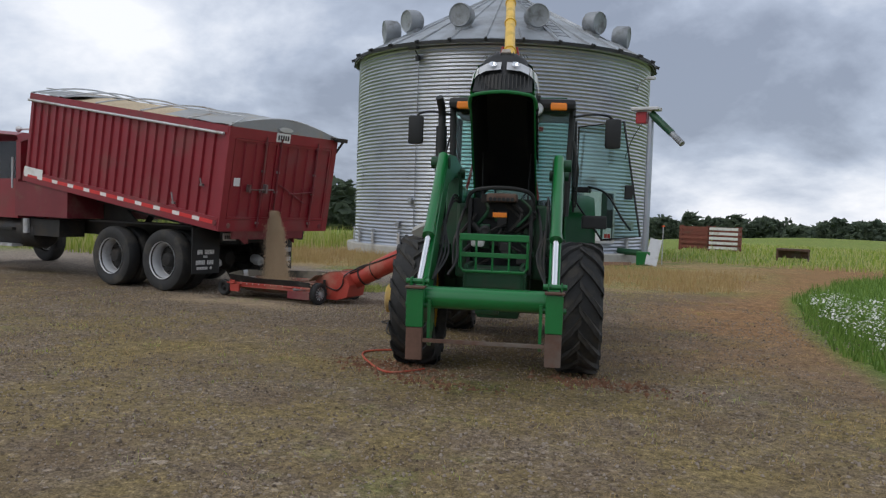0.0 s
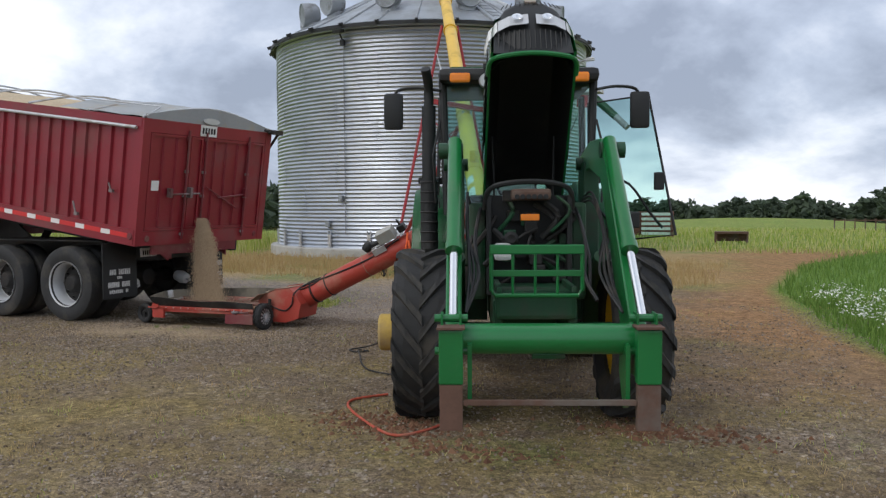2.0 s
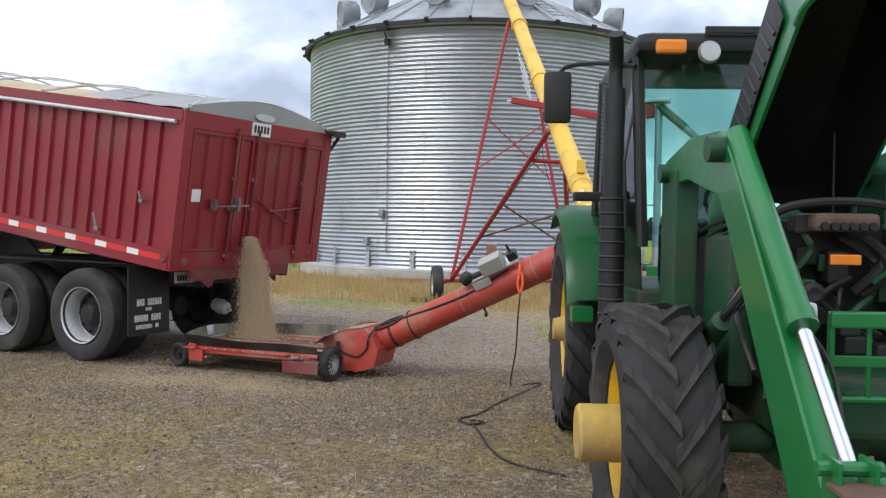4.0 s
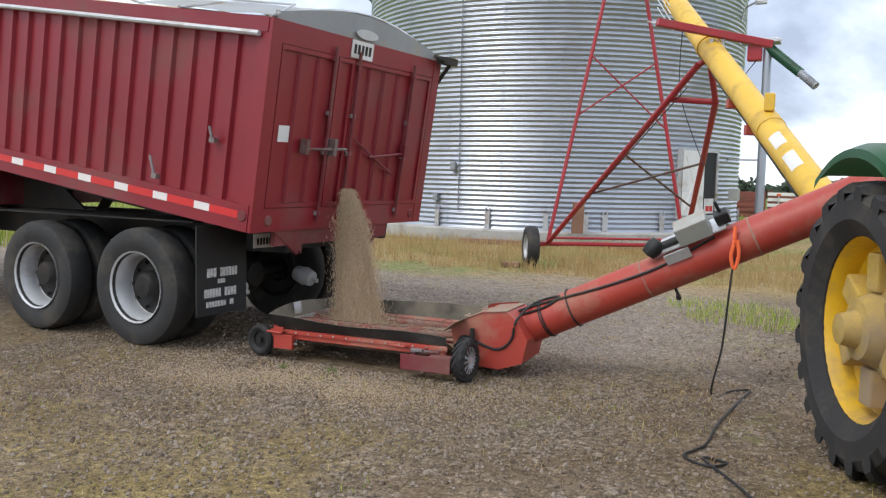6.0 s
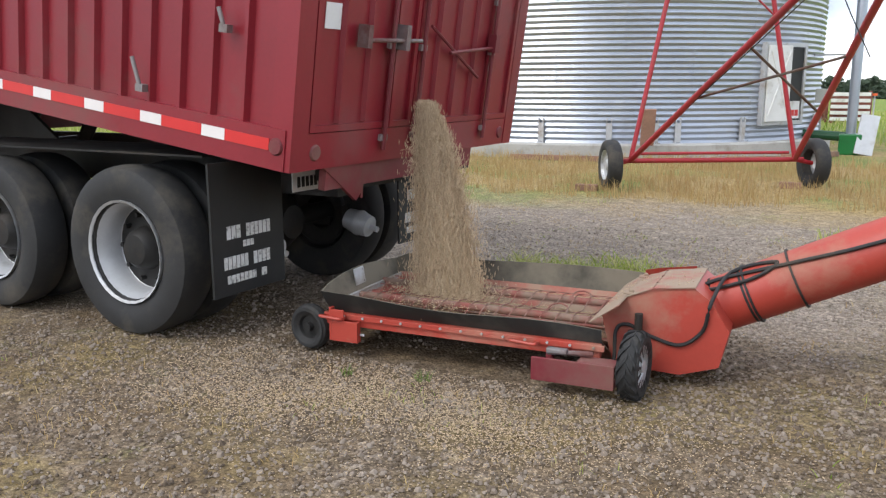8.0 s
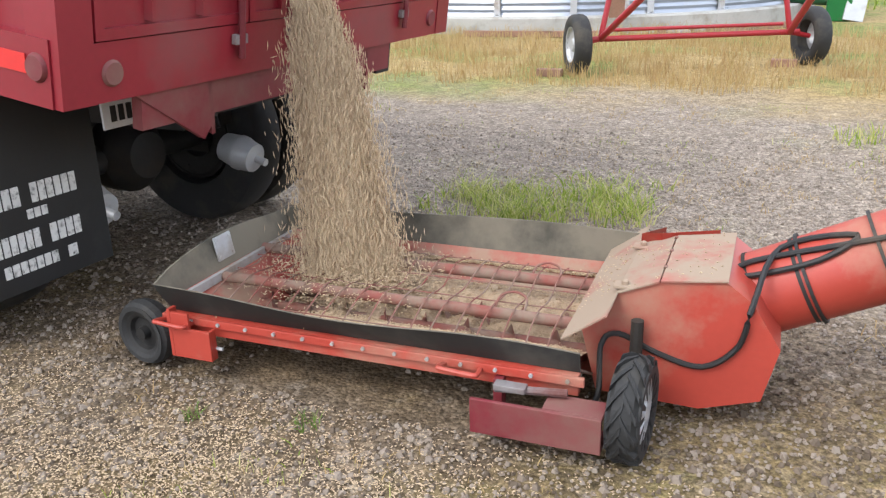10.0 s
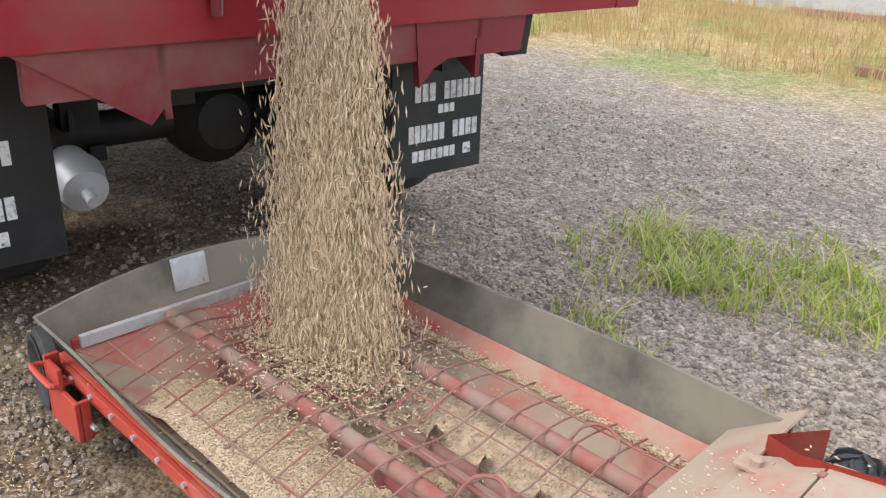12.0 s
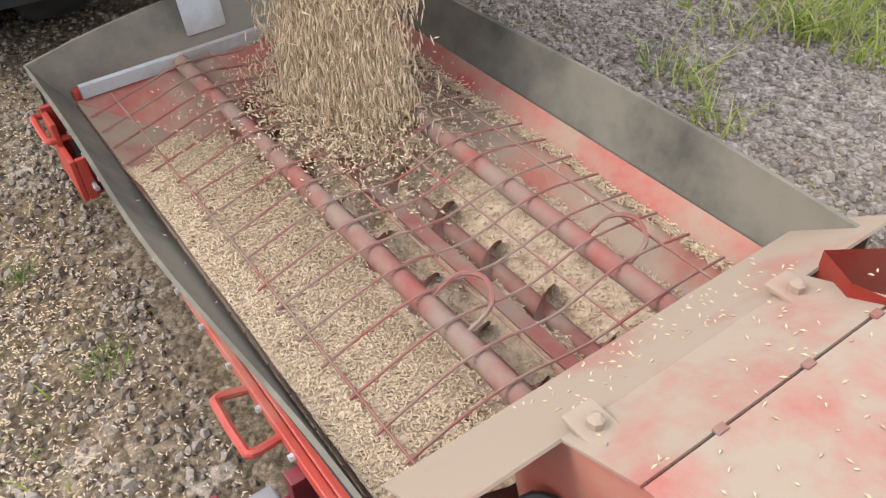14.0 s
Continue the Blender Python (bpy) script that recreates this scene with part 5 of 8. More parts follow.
    hi = [bm.verts.new((x, y, z + 0.055)) for x, y, z in pts]
    for k in range(3):
        bm.faces.new((lo[k], lo[k + 1], hi[k + 1], hi[k]))
    bmesh.ops.solidify(bm, geom=list(bm.faces), thickness=0.006)
    part("axle_guard", bm, M_AUG, hop, "folded red guard plate")
    for y, yw in ((0.20, 0.006), (0.86, 0.99)):
        bm = B()
        rod(bm, (1.60, y, 0.165), (1.60, y, 0.36), 0.020, 10)
        rod(bm, (1.56, y, 0.165), (1.625, yw, 0.165), 0.014, 8)
        part("axle_stem", bm, M_DARK, hop)
    # inclined tube, given in the hopper's own frame
    inv = HOP_M.inverted()
    P0, P1 = inv @ Vector((-7.97, 13.0, 0.33)), inv @ Vector((-5.42, 13.06, 1.56))
    d = (P1 - P0).normalized()
    bm = B()
    rod(bm, P0, P1, 0.140, 28, caps=True)
    part("auger_tube", bm, M_AUG, hop, "faded red auger tube", True)
    for s in (0.07, 0.22, 1.05, 1.85):
        bm = B()
        rod(bm, P0 + d * s, P0 + d * (s + 0.012), 0.1425, 28)
        part("tube_band", bm, M_AUGD if s > 0.5 else M_DARK, hop, smooth=True)
    side = d.cross(Vector((0, 0, 1))).normalized()
    up = side.cross(d)
    # power cable along the near side of the tube
    def on_tube(s, ang, r=0.150):
        return P0 + d * s + r * (math.cos(ang) * side + math.sin(ang) * up)
    bm = B()
    pts = [on_tube(1.62, 0.75), on_tube(1.2, 0.35), on_tube(0.8, 0.45), on_tube(0.45, 0.75), on_tube(0.12, 1.1), on_tube(0.05, 0.95), on_tube(0.10, 0.75), on_tube(0.30, 0.65), on_tube(0.42, 0.95), on_tube(0.20, 1.25)]
    pts += [(1.93, 0.245, 0.44), (1.90, 0.235, 0.30), (1.80, 0.235, 0.215), (1.66, 0.238, 0.24), (1.54, 0.235, 0.29), (1.49, 0.20, 0.26), (1.50, 0.12, 0.12), (1.46, 0.0, 0.08)]
    pipe(bm, smooth_path(pts, 5), 0.0095, 7)
    part("power_cable", bm, M_CABLE, hop, "black power cable tied along the tube", True)
    for s in (0.24, 0.46):
        bm = B()
        rod(bm, P0 + d * s, P0 + d * (s + 0.01), 0.152, 24)
        part("cable_strap", bm, M_CABLE, hop)
    # drive: plate, control box, motor, plug and strap
    mt = Matrix((( *d, 0), (*(-side), 0), (*up, 0), (0, 0, 0, 1))).transposed()
    base_m = Matrix.Translation(P0 + d * 1.50 + up * 0.10 + side * 0.08) @ mt @ pose(0, 0, 0, 28, 0, 0)
    bm = B()
    box(bm, -0.24, 0.22, -0.06, 0.13, 0.060, 0.072, 0.002, base_m)
    box(bm, -0.24, -0.06, -0.10, -0.088, -0.02, 0.060, 0.002, base_m)
    part("motor_plate", bm, M_ZINC, hop, "galvanised mounting plate")
    bm = B()
    box(bm, -0.10, 0.13, -0.10, 0.05, 0.074, 0.21, 0.008, base_m)
    part("control_box", bm, M_GREYBOX, hop, "grey electrical control box")
    bm = B()
    lathe(bm, [(0, -0.07), (0.05, -0.06), (0.062, -0.02), (0.062, 0.03), (0.05, 0.06), (0, 0.07)], 16, base_m @ pose(-0.29, 0.0, 0.10, 0, 70, 20))
    rod(bm, base_m @ Vector((-0.24, 0, 0.09)), base_m @ Vector((-0.05, 0, 0.09)), 0.03, 10)
    part("motor_knob", bm, M_BLACK, hop, "round black knob", True)
    bm = B()
    box(bm, 0.17, 0.27, -0.03, 0.06, 0.074, 0.16, 0.015, base_m)
    rod(bm, base_m @ Vector((0.22, 0.02, 0.15)), base_m @ Vector((0.22, 0.02, 0.24)), 0.012, 6)
    part("plug", bm, M_BLACK, hop, "black plug")
    bm = B()
    p = P0 + d * 1.72 + side * 0.155
    pipe(bm, smooth_path([p + Vector((0, 0, 0.13)), p + Vector((0.0, -0.02, 0.02)), p + Vector((-0.015, -0.02, -0.08)), p + Vector((0.01, -0.015, -0.16)), p + Vector((0.035, -0.02, -0.06)), p + Vector((0.02, -0.02, 0.04))], 4), 0.013, 6)
    part("strap", bm, M_ORSTRAP, hop, "orange ratchet strap end")
    bm = B()
    q = P0 + d * 1.22
    rod(bm, q - up * 0.13 + side * 0.02, q - up * 0.19 + side * 0.02, 0.012, 6)
    rod(bm, q - up * 0.19 + side * 0.02, q - up * 0.21 + side * 0.06, 0.018, 6)
    part("drain_bolt", bm, M_DARK, hop)
    return hop


make_hopper()


def tub_grain():
    """Oats lying in the hopper, banked along the near side."""
    bm = B()
    nx, ny = 90, 50
    rows = []
    for i in range(nx + 1):
        row = []
        for j in range(ny + 1):
            x, y = -0.02 + 1.44 * i / nx, 0.048 + 0.745 * j / ny
            bank = 0.272 - 0.40 * max(0, y - 0.045) if y < 0.36 else 0.132
            bank = bank if y < 0.60 else 0.143 + 0.5 * (min(y, 0.68) - 0.60)
            bank *= 1 if x > 0.45 else 0.60 + 0.40 * max(0.0, x) / 0.45
            heap = 0.07 * math.exp(-((x - 0.40) / 0.18) ** 2 - ((y - 0.54) / 0.14) ** 2)
            boil = max(0.0, 1 - abs(y - 0.49) / 0.15)
            z = bank + heap + 0.070 * boil * noise.noise(Vector((x * 11, y * 15, 3))) + 0.010 * noise.noise(Vector((x * 9, y * 9, 1))) + 0.005 * noise.noise(Vector((x * 60, y * 60, 2)))
            row.append(bm.verts.new(HOP_M @ Vector((x, y, z))))
        rows.append(row)
    for i in range(nx):
        for j in range(ny):
            bm.faces.new((rows[i][j], rows[i + 1][j], rows[i + 1][j + 1], rows[i][j + 1]))
    tagged(link("oat_pile", bm, M_GRAIND, True), "pale oats banked up inside the red hopper", "grain", kind="stuff")


tub_grain()


def oat_pieces(name, spots, material, label, ln=(0.008, 0.014), vertical=0.0, kind="stuff", category="grain"):
    """Loose oats: slim spindles of eight faces, as one object."""
    rnd = random.Random(len(spots) + 11)
    vs, fs = [], []
    for p in spots:
        a = rnd.uniform(0, 2 * math.pi)
        if rnd.random() < vertical:
            dv = Vector((rnd.gauss(0, 0.22), rnd.gauss(0, 0.22), 1)).normalized()
        else:
            dv = Vector((math.cos(a), math.sin(a), rnd.uniform(-0.3, 0.3))).normalized()
        h = rnd.uniform(*ln) / 2
        s = dv.cross(Vector((0.3, 0.5, 0.8))).normalized()
        t = s.cross(dv)
        w = min(0.0021, h * 0.45)
        p = Vector(p)
        i = len(vs)
        vs += [p - dv * h, p + s * w, p + t * w, p - s * w, p - t * w, p + dv * h]
        fs += [(i, i + 2, i + 1), (i, i + 3, i + 2), (i, i + 4, i + 3), (i, i + 1, i + 4), (i + 5, i + 1, i + 2), (i + 5, i + 2, i + 3), (i + 5, i + 3, i + 4), (i + 5, i + 4, i + 1)]
    me = bpy.data.meshes.new(name)
    me.from_pydata([tuple(v) for v in vs], [], fs)
    me.materials.append(material)
    return tagged(new(name, me), label, category, kind=kind)


STREAM_TOP, STREAM_END = Vector((-9.67, 13.19, 1.36)), Vector((-9.40, 12.96, 0.24))


def stream_at(t):
    """Middle of the falling grain, t from the gate (0) to the hopper (1)."""
    s = math.sqrt(t)
    p = STREAM_TOP.lerp(STREAM_END, s * 0.55 + t * 0.45)
    p.z = STREAM_TOP.z + (STREAM_END.z - STREAM_TOP.z) * t
    return p


def make_stream():
    rnd = random.Random(21)
    bm = B()
    rows = []
    n = 46
    for i in range(n + 1):
        t = i / n
        c = stream_at(t)
        wx = (0.068 + 0.070 * t) * (0.38 + 0.62 * min(1.0, t / 0.25))
        wy = 0.050 + 0.015 * t
        row = []
        for k in range(26):
            a = 2 * math.pi * k / 26
            f = 1 + 0.22 * noise.noise(Vector((math.cos(a) * 2.5, math.sin(a) * 2.5, t * 3.0))) + 0.10 * noise.noise(Vector((math.cos(a) * 9, math.sin(a) * 9, t * 6)))
            row.append(bm.verts.new(c + Vector((wx * f * math.cos(a), wy * f * math.sin(a) + 0.25 * wx * f * math.cos(a) * 0.4, 0))))
        rows.append(row)
    for i in range(n):
        for k in range(26):
            bm.faces.new((rows[i][k], rows[i + 1][k], rows[i + 1][(k + 1) % 26], rows[i][(k + 1) % 26]))
    tagged(link("grain_stream", bm, M_GRAIN, True), "thick stream of oats falling from the truck gate into the hopper", "grain", kind="stuff")
    spots = []
    for k in range(34000):
        t = rnd.random()
        c = stream_at(t)
        a, r = rnd.uniform(0, 2 * math.pi), abs(rnd.gauss(0.86, 0.24))
        if rnd.random() < 0.16:
            r *= rnd.uniform(1.0, 1.5)
        wx, wy = (0.085 + 0.105 * t) * (0.42 + 0.58 * min(1.0, t / 0.25)), 0.06 + 0.035 * t
        spots.append(c + Vector((wx * r * math.cos(a), wy * r * math.sin(a) + 0.1 * wx * r * math.cos(a), rnd.uniform(-0.01, 0.01))))
    oat_pieces("falling_oats", spots, M_FLY, "loose oats flying off the falling stream of grain", (0.014, 0.046), 0.95)
    spots = []
    for k in range(9000):  # bouncing round the landing place
        a, r = rnd.uniform(0, 2 * math.pi), abs(rnd.gauss(0, 0.20))
        h = abs(rnd.gauss(0, 0.05)) * max(0.1, 1 - r * 1.5)
        p = STREAM_END + Vector((r * math.cos(a), r * 0.8 * math.sin(a), 0.0))
        spots.append((p.x, p.y, 0.25 + h))
    oat_pieces("bouncing_oats", spots, M_FLY, "oats bouncing on the wire grate of the hopper", (0.009, 0.016), 0.25)
    spots = []
    for k in range(26000):  # lying on the pile
        x, y = rnd.uniform(0.0, 1.40), rnd.uniform(0.05, 0.78)
        if rnd.random() < 0.5:
            y = rnd.uniform(0.05, 0.32)
        bank = 0.272 - 0.40 * max(0, y - 0.045) if y < 0.36 else 0.132
        bank = bank if y < 0.60 else 0.143 + 0.5 * (min(y, 0.68) - 0.60)
        bank *= 1 if x > 0.45 else 0.60 + 0.40 * max(0.0, x) / 0.45
        bank += 0.07 * math.exp(-((x - 0.40) / 0.18) ** 2 - ((y - 0.54) / 0.14) ** 2)
        spots.append(HOP_M @ Vector((x, y, bank + 0.070 * max(0.0, 1 - abs(y - 0.49) / 0.15) * noise.noise(Vector((x * 11, y * 15, 3))) + 0.010 * noise.noise(Vector((x * 9, y * 9, 1))) + rnd.uniform(0.0, 0.006))))
    for k in range(5200):  # ridge of oats caught along the far panel
        x = rnd.uniform(0.05, 1.42)
        spots.append(HOP_M @ Vector((x, 0.824 + rnd.gauss(0, 0.007) + 0.004 * math.sin(x * 23), 0.240 + abs(rnd.gauss(0, 0.005)))))
    oat_pieces("lying_oats", spots, M_FLY, "single oats lying on the heap in the hopper", (0.009, 0.014), 0.0)
    spots = []
    for k in range(330):  # scattered over the housing cover
        x, y = rnd.uniform(1.40, 1.84), rnd.uniform(0.26, 0.77)
        z = 0.335 + 0.72 * (x - 1.405) if x < 1.53 else 0.425 + 0.408 * (x - 1.53) if x < 1.66 else 0.478 + 0.116 * (x - 1.66)
        if rnd.random() < (0.9 if x < 1.5 else 0.35):
            spots.append(HOP_M @ Vector((x, y, z + 0.010)))
    oat_pieces("cover_oats", spots, M_FLY, "stray oats lying on the dusty housing cover", (0.008, 0.013), 0.0)
    spots = []
    for k in range(27000):  # spilled in front of the hopper
        x, y = rnd.gauss(-9.35, 0.75), rnd.gauss(11.95, 0.38)
        if y > 12.40 or rnd.random() > 0.25 + 0.75 * max(0.0, min(1.0, 0.5 + 1.4 * noise.noise(Vector((x * 1.4, y * 1.4, 0.7))))):
            continue
        spots.append((x, y, fall(x, y) + rut(x, y) + 0.006))
    oat_pieces("spilled_oats", spots, M_FLY, "oats spilled over the gravel beside the hopper", (0.009, 0.014), 0.0)


make_stream()


# ---------------------------------------------------------------- long yellow auger on its undercarriage
def make_auger():
    aug = thing("grain_auger", pose(-9.05, 21.0, 0), "long yellow grain auger on a red wheeled undercarriage", "grain auger")
    off = Vector((9.05, -21.0, 0))

    def yl(z):
        return Vector((-5.20 - 0.78 * (z - 0.5), 12.53 + 1.7525 * (z - 0.5), z)) + off

    def W(x, y, z):
        return Vector((x, y, z)) + off
    bm = B()
    rod(bm, yl(1.02), yl(9.9), 0.130, 26)
    part("auger_tube", bm, M_YEL, aug, "yellow auger tube", True)
    ax = (yl(5) - yl(4)).normalized()
    for z, r, ln in ((2.02, 0.137, 0.10), (3.05, 0.145, 0.05), (3.85, 0.150, 0.07), (5.4, 0.16, 0.05), (6.6, 0.16, 0.05), (7.6, 0.16, 0.05)):
        bm = B()
        rod(bm, yl(z) - ax * ln, yl(z) + ax * ln, r, 26)
        part("tube_flange", bm, M_YEL, aug, smooth=True)
    bm = B()
    e = yl(9.9)
    rod(bm, e - ax * 0.1 + Vector((0, 0, 0.05)), e + Vector((-0.1, 0.2, -0.55)), 0.17, 18, 0.14)
    part("spout", bm, M_YEL, aug, smooth=True)
    bm = B()
    box(bm, -0.20, 0.26, -0.24, 0.26, -0.62, 0.02, 0.02, Matrix.Translation(yl(1.15)))
    part("boot", bm, M_AUG, aug, "red auger boot")
    # labels on the tube, turned to the yard
    side = ax.cross(Vector((0, 0, 1))).normalized()
    up = side.cross(ax)
    for z, w in ((1.62, 0.13), (1.80, 0.11)):
        bm = B()
        grid = []
        for i in range(2):
            row = []
            for k in range(7):
                a = radians(135 + 50 * k / 6 - 25)
                row.append(bm.verts.new(yl(z) + ax * (w * (i * 2 - 1)) + 0.1325 * (math.cos(a) * side + math.sin(a) * up)))
            grid.append(row)
        for k in range(6):
            bm.faces.new((grid[0][k], grid[0][k + 1], grid[1][k + 1], grid[1][k]))
        part("warning_label", bm, M_WHITE, aug, "white warning label")
    # winch bracket, guards under the tube
    bm = B()
    for z in (2.15, 2.45):
        c = yl(z) - up * 0.16
        box(bm, -0.10, 0.10, -0.05, 0.05, -0.05, 0.05, 0.008, Matrix.Translation(c) @ pose(0, 0, 0, 0, 0, 20))
    part("winch_bracket", bm, M_AUG, aug, "red bracket under the tube")
    bm = B()
    rod(bm, yl(2.9) - up * 0.20, yl(1.1) - up * 0.21, 0.012, 6)
    part("drive_cable", bm, M_CABLE, aug)
    bm = B()
    box(bm, -0.045, 0.045, -0.06, 0.06, 0.0, 0.16, 0.01, Matrix.Translation(yl(2.05) + up * 0.13))
    part("tube_bracket", bm, M_YEL, aug)
    A, Bp, H, Lo = W(-10.10, 20.40, 0.40), W(-8.02, 21.55, 0.40), yl(5.6), W(-7.24, 16.97, 2.84)
    ab = (Bp - A).normalized()

    def leg(a, b, r, nm="leg", mt=M_FRAME):
        bm = B()
        rod(bm, a, b, r, 10)
        part(nm, bm, mt, aug, smooth=True)
    # axle truss
    leg(A - ab * 0.12, Bp + ab * 0.12, 0.035, "axle_beam")
    leg(A + Vector((0, 0, 0.10)), Bp + Vector((0, 0, 0.10)) - ab * 0.1, 0.022, "axle_brace")
    Ha, Hb = H - ab * 0.17 - up * 0.02, H + ab * 0.17 - up * 0.02
    leg(A, Ha, 0.034)
    leg(Bp, Hb, 0.034)
    La, Lb = Lo - ab * 0.05, W(-7.12, 17.35, 2.45)
    leg(A, La, 0.040, "brace")
    leg(Bp, Lb, 0.040, "brace")
    leg(Lb, yl(2.95) - up * 0.15, 0.036, "brace")
    leg(Lb, A.lerp(La, 0.86), 0.036, "brace")
    leg(La, yl(3.0) - up * 0.1, 0.036, "brace")
    # crossed stays
    leg(A.lerp(Ha, 0.42), Bp.lerp(Hb, 0.60), 0.013, "stay")
    leg(A.lerp(Ha, 0.62), Bp.lerp(Hb, 0.38), 0.013, "stay")
    leg(A.lerp(La, 0.36), Bp.lerp(Lb, 0.66), 0.016, "stay", M_RUST)
    leg(A.lerp(La, 0.60), Bp.lerp(Lb, 0.34), 0.016, "stay", M_RUST)
    leg(A.lerp(La, 0.05), A.lerp(La, 0.95) - Vector((0, 0, 0.12)), 0.006, "cable", M_CABLE)
    # transport beam across the tube
    c = W(-7.10, 16.78, 3.16)
    bm = B()
    m, ln = frame_along(c - ab * 0.66 + Vector((0, 0, 0.10)), c + ab * 0.66 - Vector((0, 0, 0.10)))
    box(bm, -0.05, 0.05, -0.04, 0.04, 0, ln, 0.006, m)
    part("cross_beam", bm, M_FRAME, aug, "dark red cross beam")
    bm = B()
    for s in (-0.03, 0.10):
        rod(bm, c + ab * s + Vector((0, 0, -0.06)), c + ab * s + Vector((0, 0, -0.32)), 0.02, 8)
    rod(bm, c - ab * 0.5 + Vector((0, 0, 0.08)), c - ab * 0.75 + Vector((0, 0.1, 0.10)), 0.014, 6)
    part("beam_bolt", bm, M_ZINC, aug)
    # wheels
    for p, sg in ((A - ab * 0.28, -1), (Bp + ab * 0.28, 1)):
        cc = Vector((p.x, p.y, 0.345))
        m, _ = frame_along(cc, cc + ab * sg)
        bm = B()
        lathe(bm, [(0.20, 0.085), (0.21, 0.09), (0.19, 0.05), (0.10, 0.03), (0.06, 0.07), (0, 0.07)], 20, m)
        wh = part("wheel", bm, M_ALU, aug, "pale steel wheel", True)
        part("tyre", tyre_mesh(B(), 0.35, 0.20, 0.20, 0, 0.0, m, 32), M_RUBBER, wh, smooth=True)
        leg(cc - ab * sg * 0.02, (A if sg < 0 else Bp), 0.03, "spindle")
    for p in (A - ab * 0.28, Bp + ab * 0.28):
        bm = B()
        box(bm, -0.28, 0.02, -0.06, 0.06, 0.0, 0.09, 0.01, Matrix.Translation((p.x - 0.14, p.y - 0.24, -0.005)))
        part("wheel_chock", bm, M_WOOD, aug, "wooden wheel chock")
    # feed cords and hanging chain
    bm = B()
    pipe(bm, smooth_path([yl(3.6) - up * 0.2, yl(3.4) - up * 0.9, W(-7.25, 17.6, 1.7)], 6), 0.006, 5)
    part("hanging_rope", bm, M_CABLE, aug)
    bm = B()
    for k in range(5):
        rod(bm, yl(3.45) + ab * (-0.22 - 0.02 * k) + Vector((0, 0, 0.10 * k - 0.1)), yl(3.75) + ab * (-0.30 - 0.03 * k) + Vector((0, 0, 0.14 * k)), 0.007, 5)
    rod(bm, yl(3.45) - ab * 0.15, yl(3.45) - ab * 0.55, 0.010, 5)
    part("tube_ladder", bm, M_ZINC, aug)
    return aug


make_auger()


# ---------------------------------------------------------------- tractor with loader
TRAC_M = pose(-4.0, 9.61, 0, 0, 0, 20)   # x to its left hand, y to its rear, under the front axle


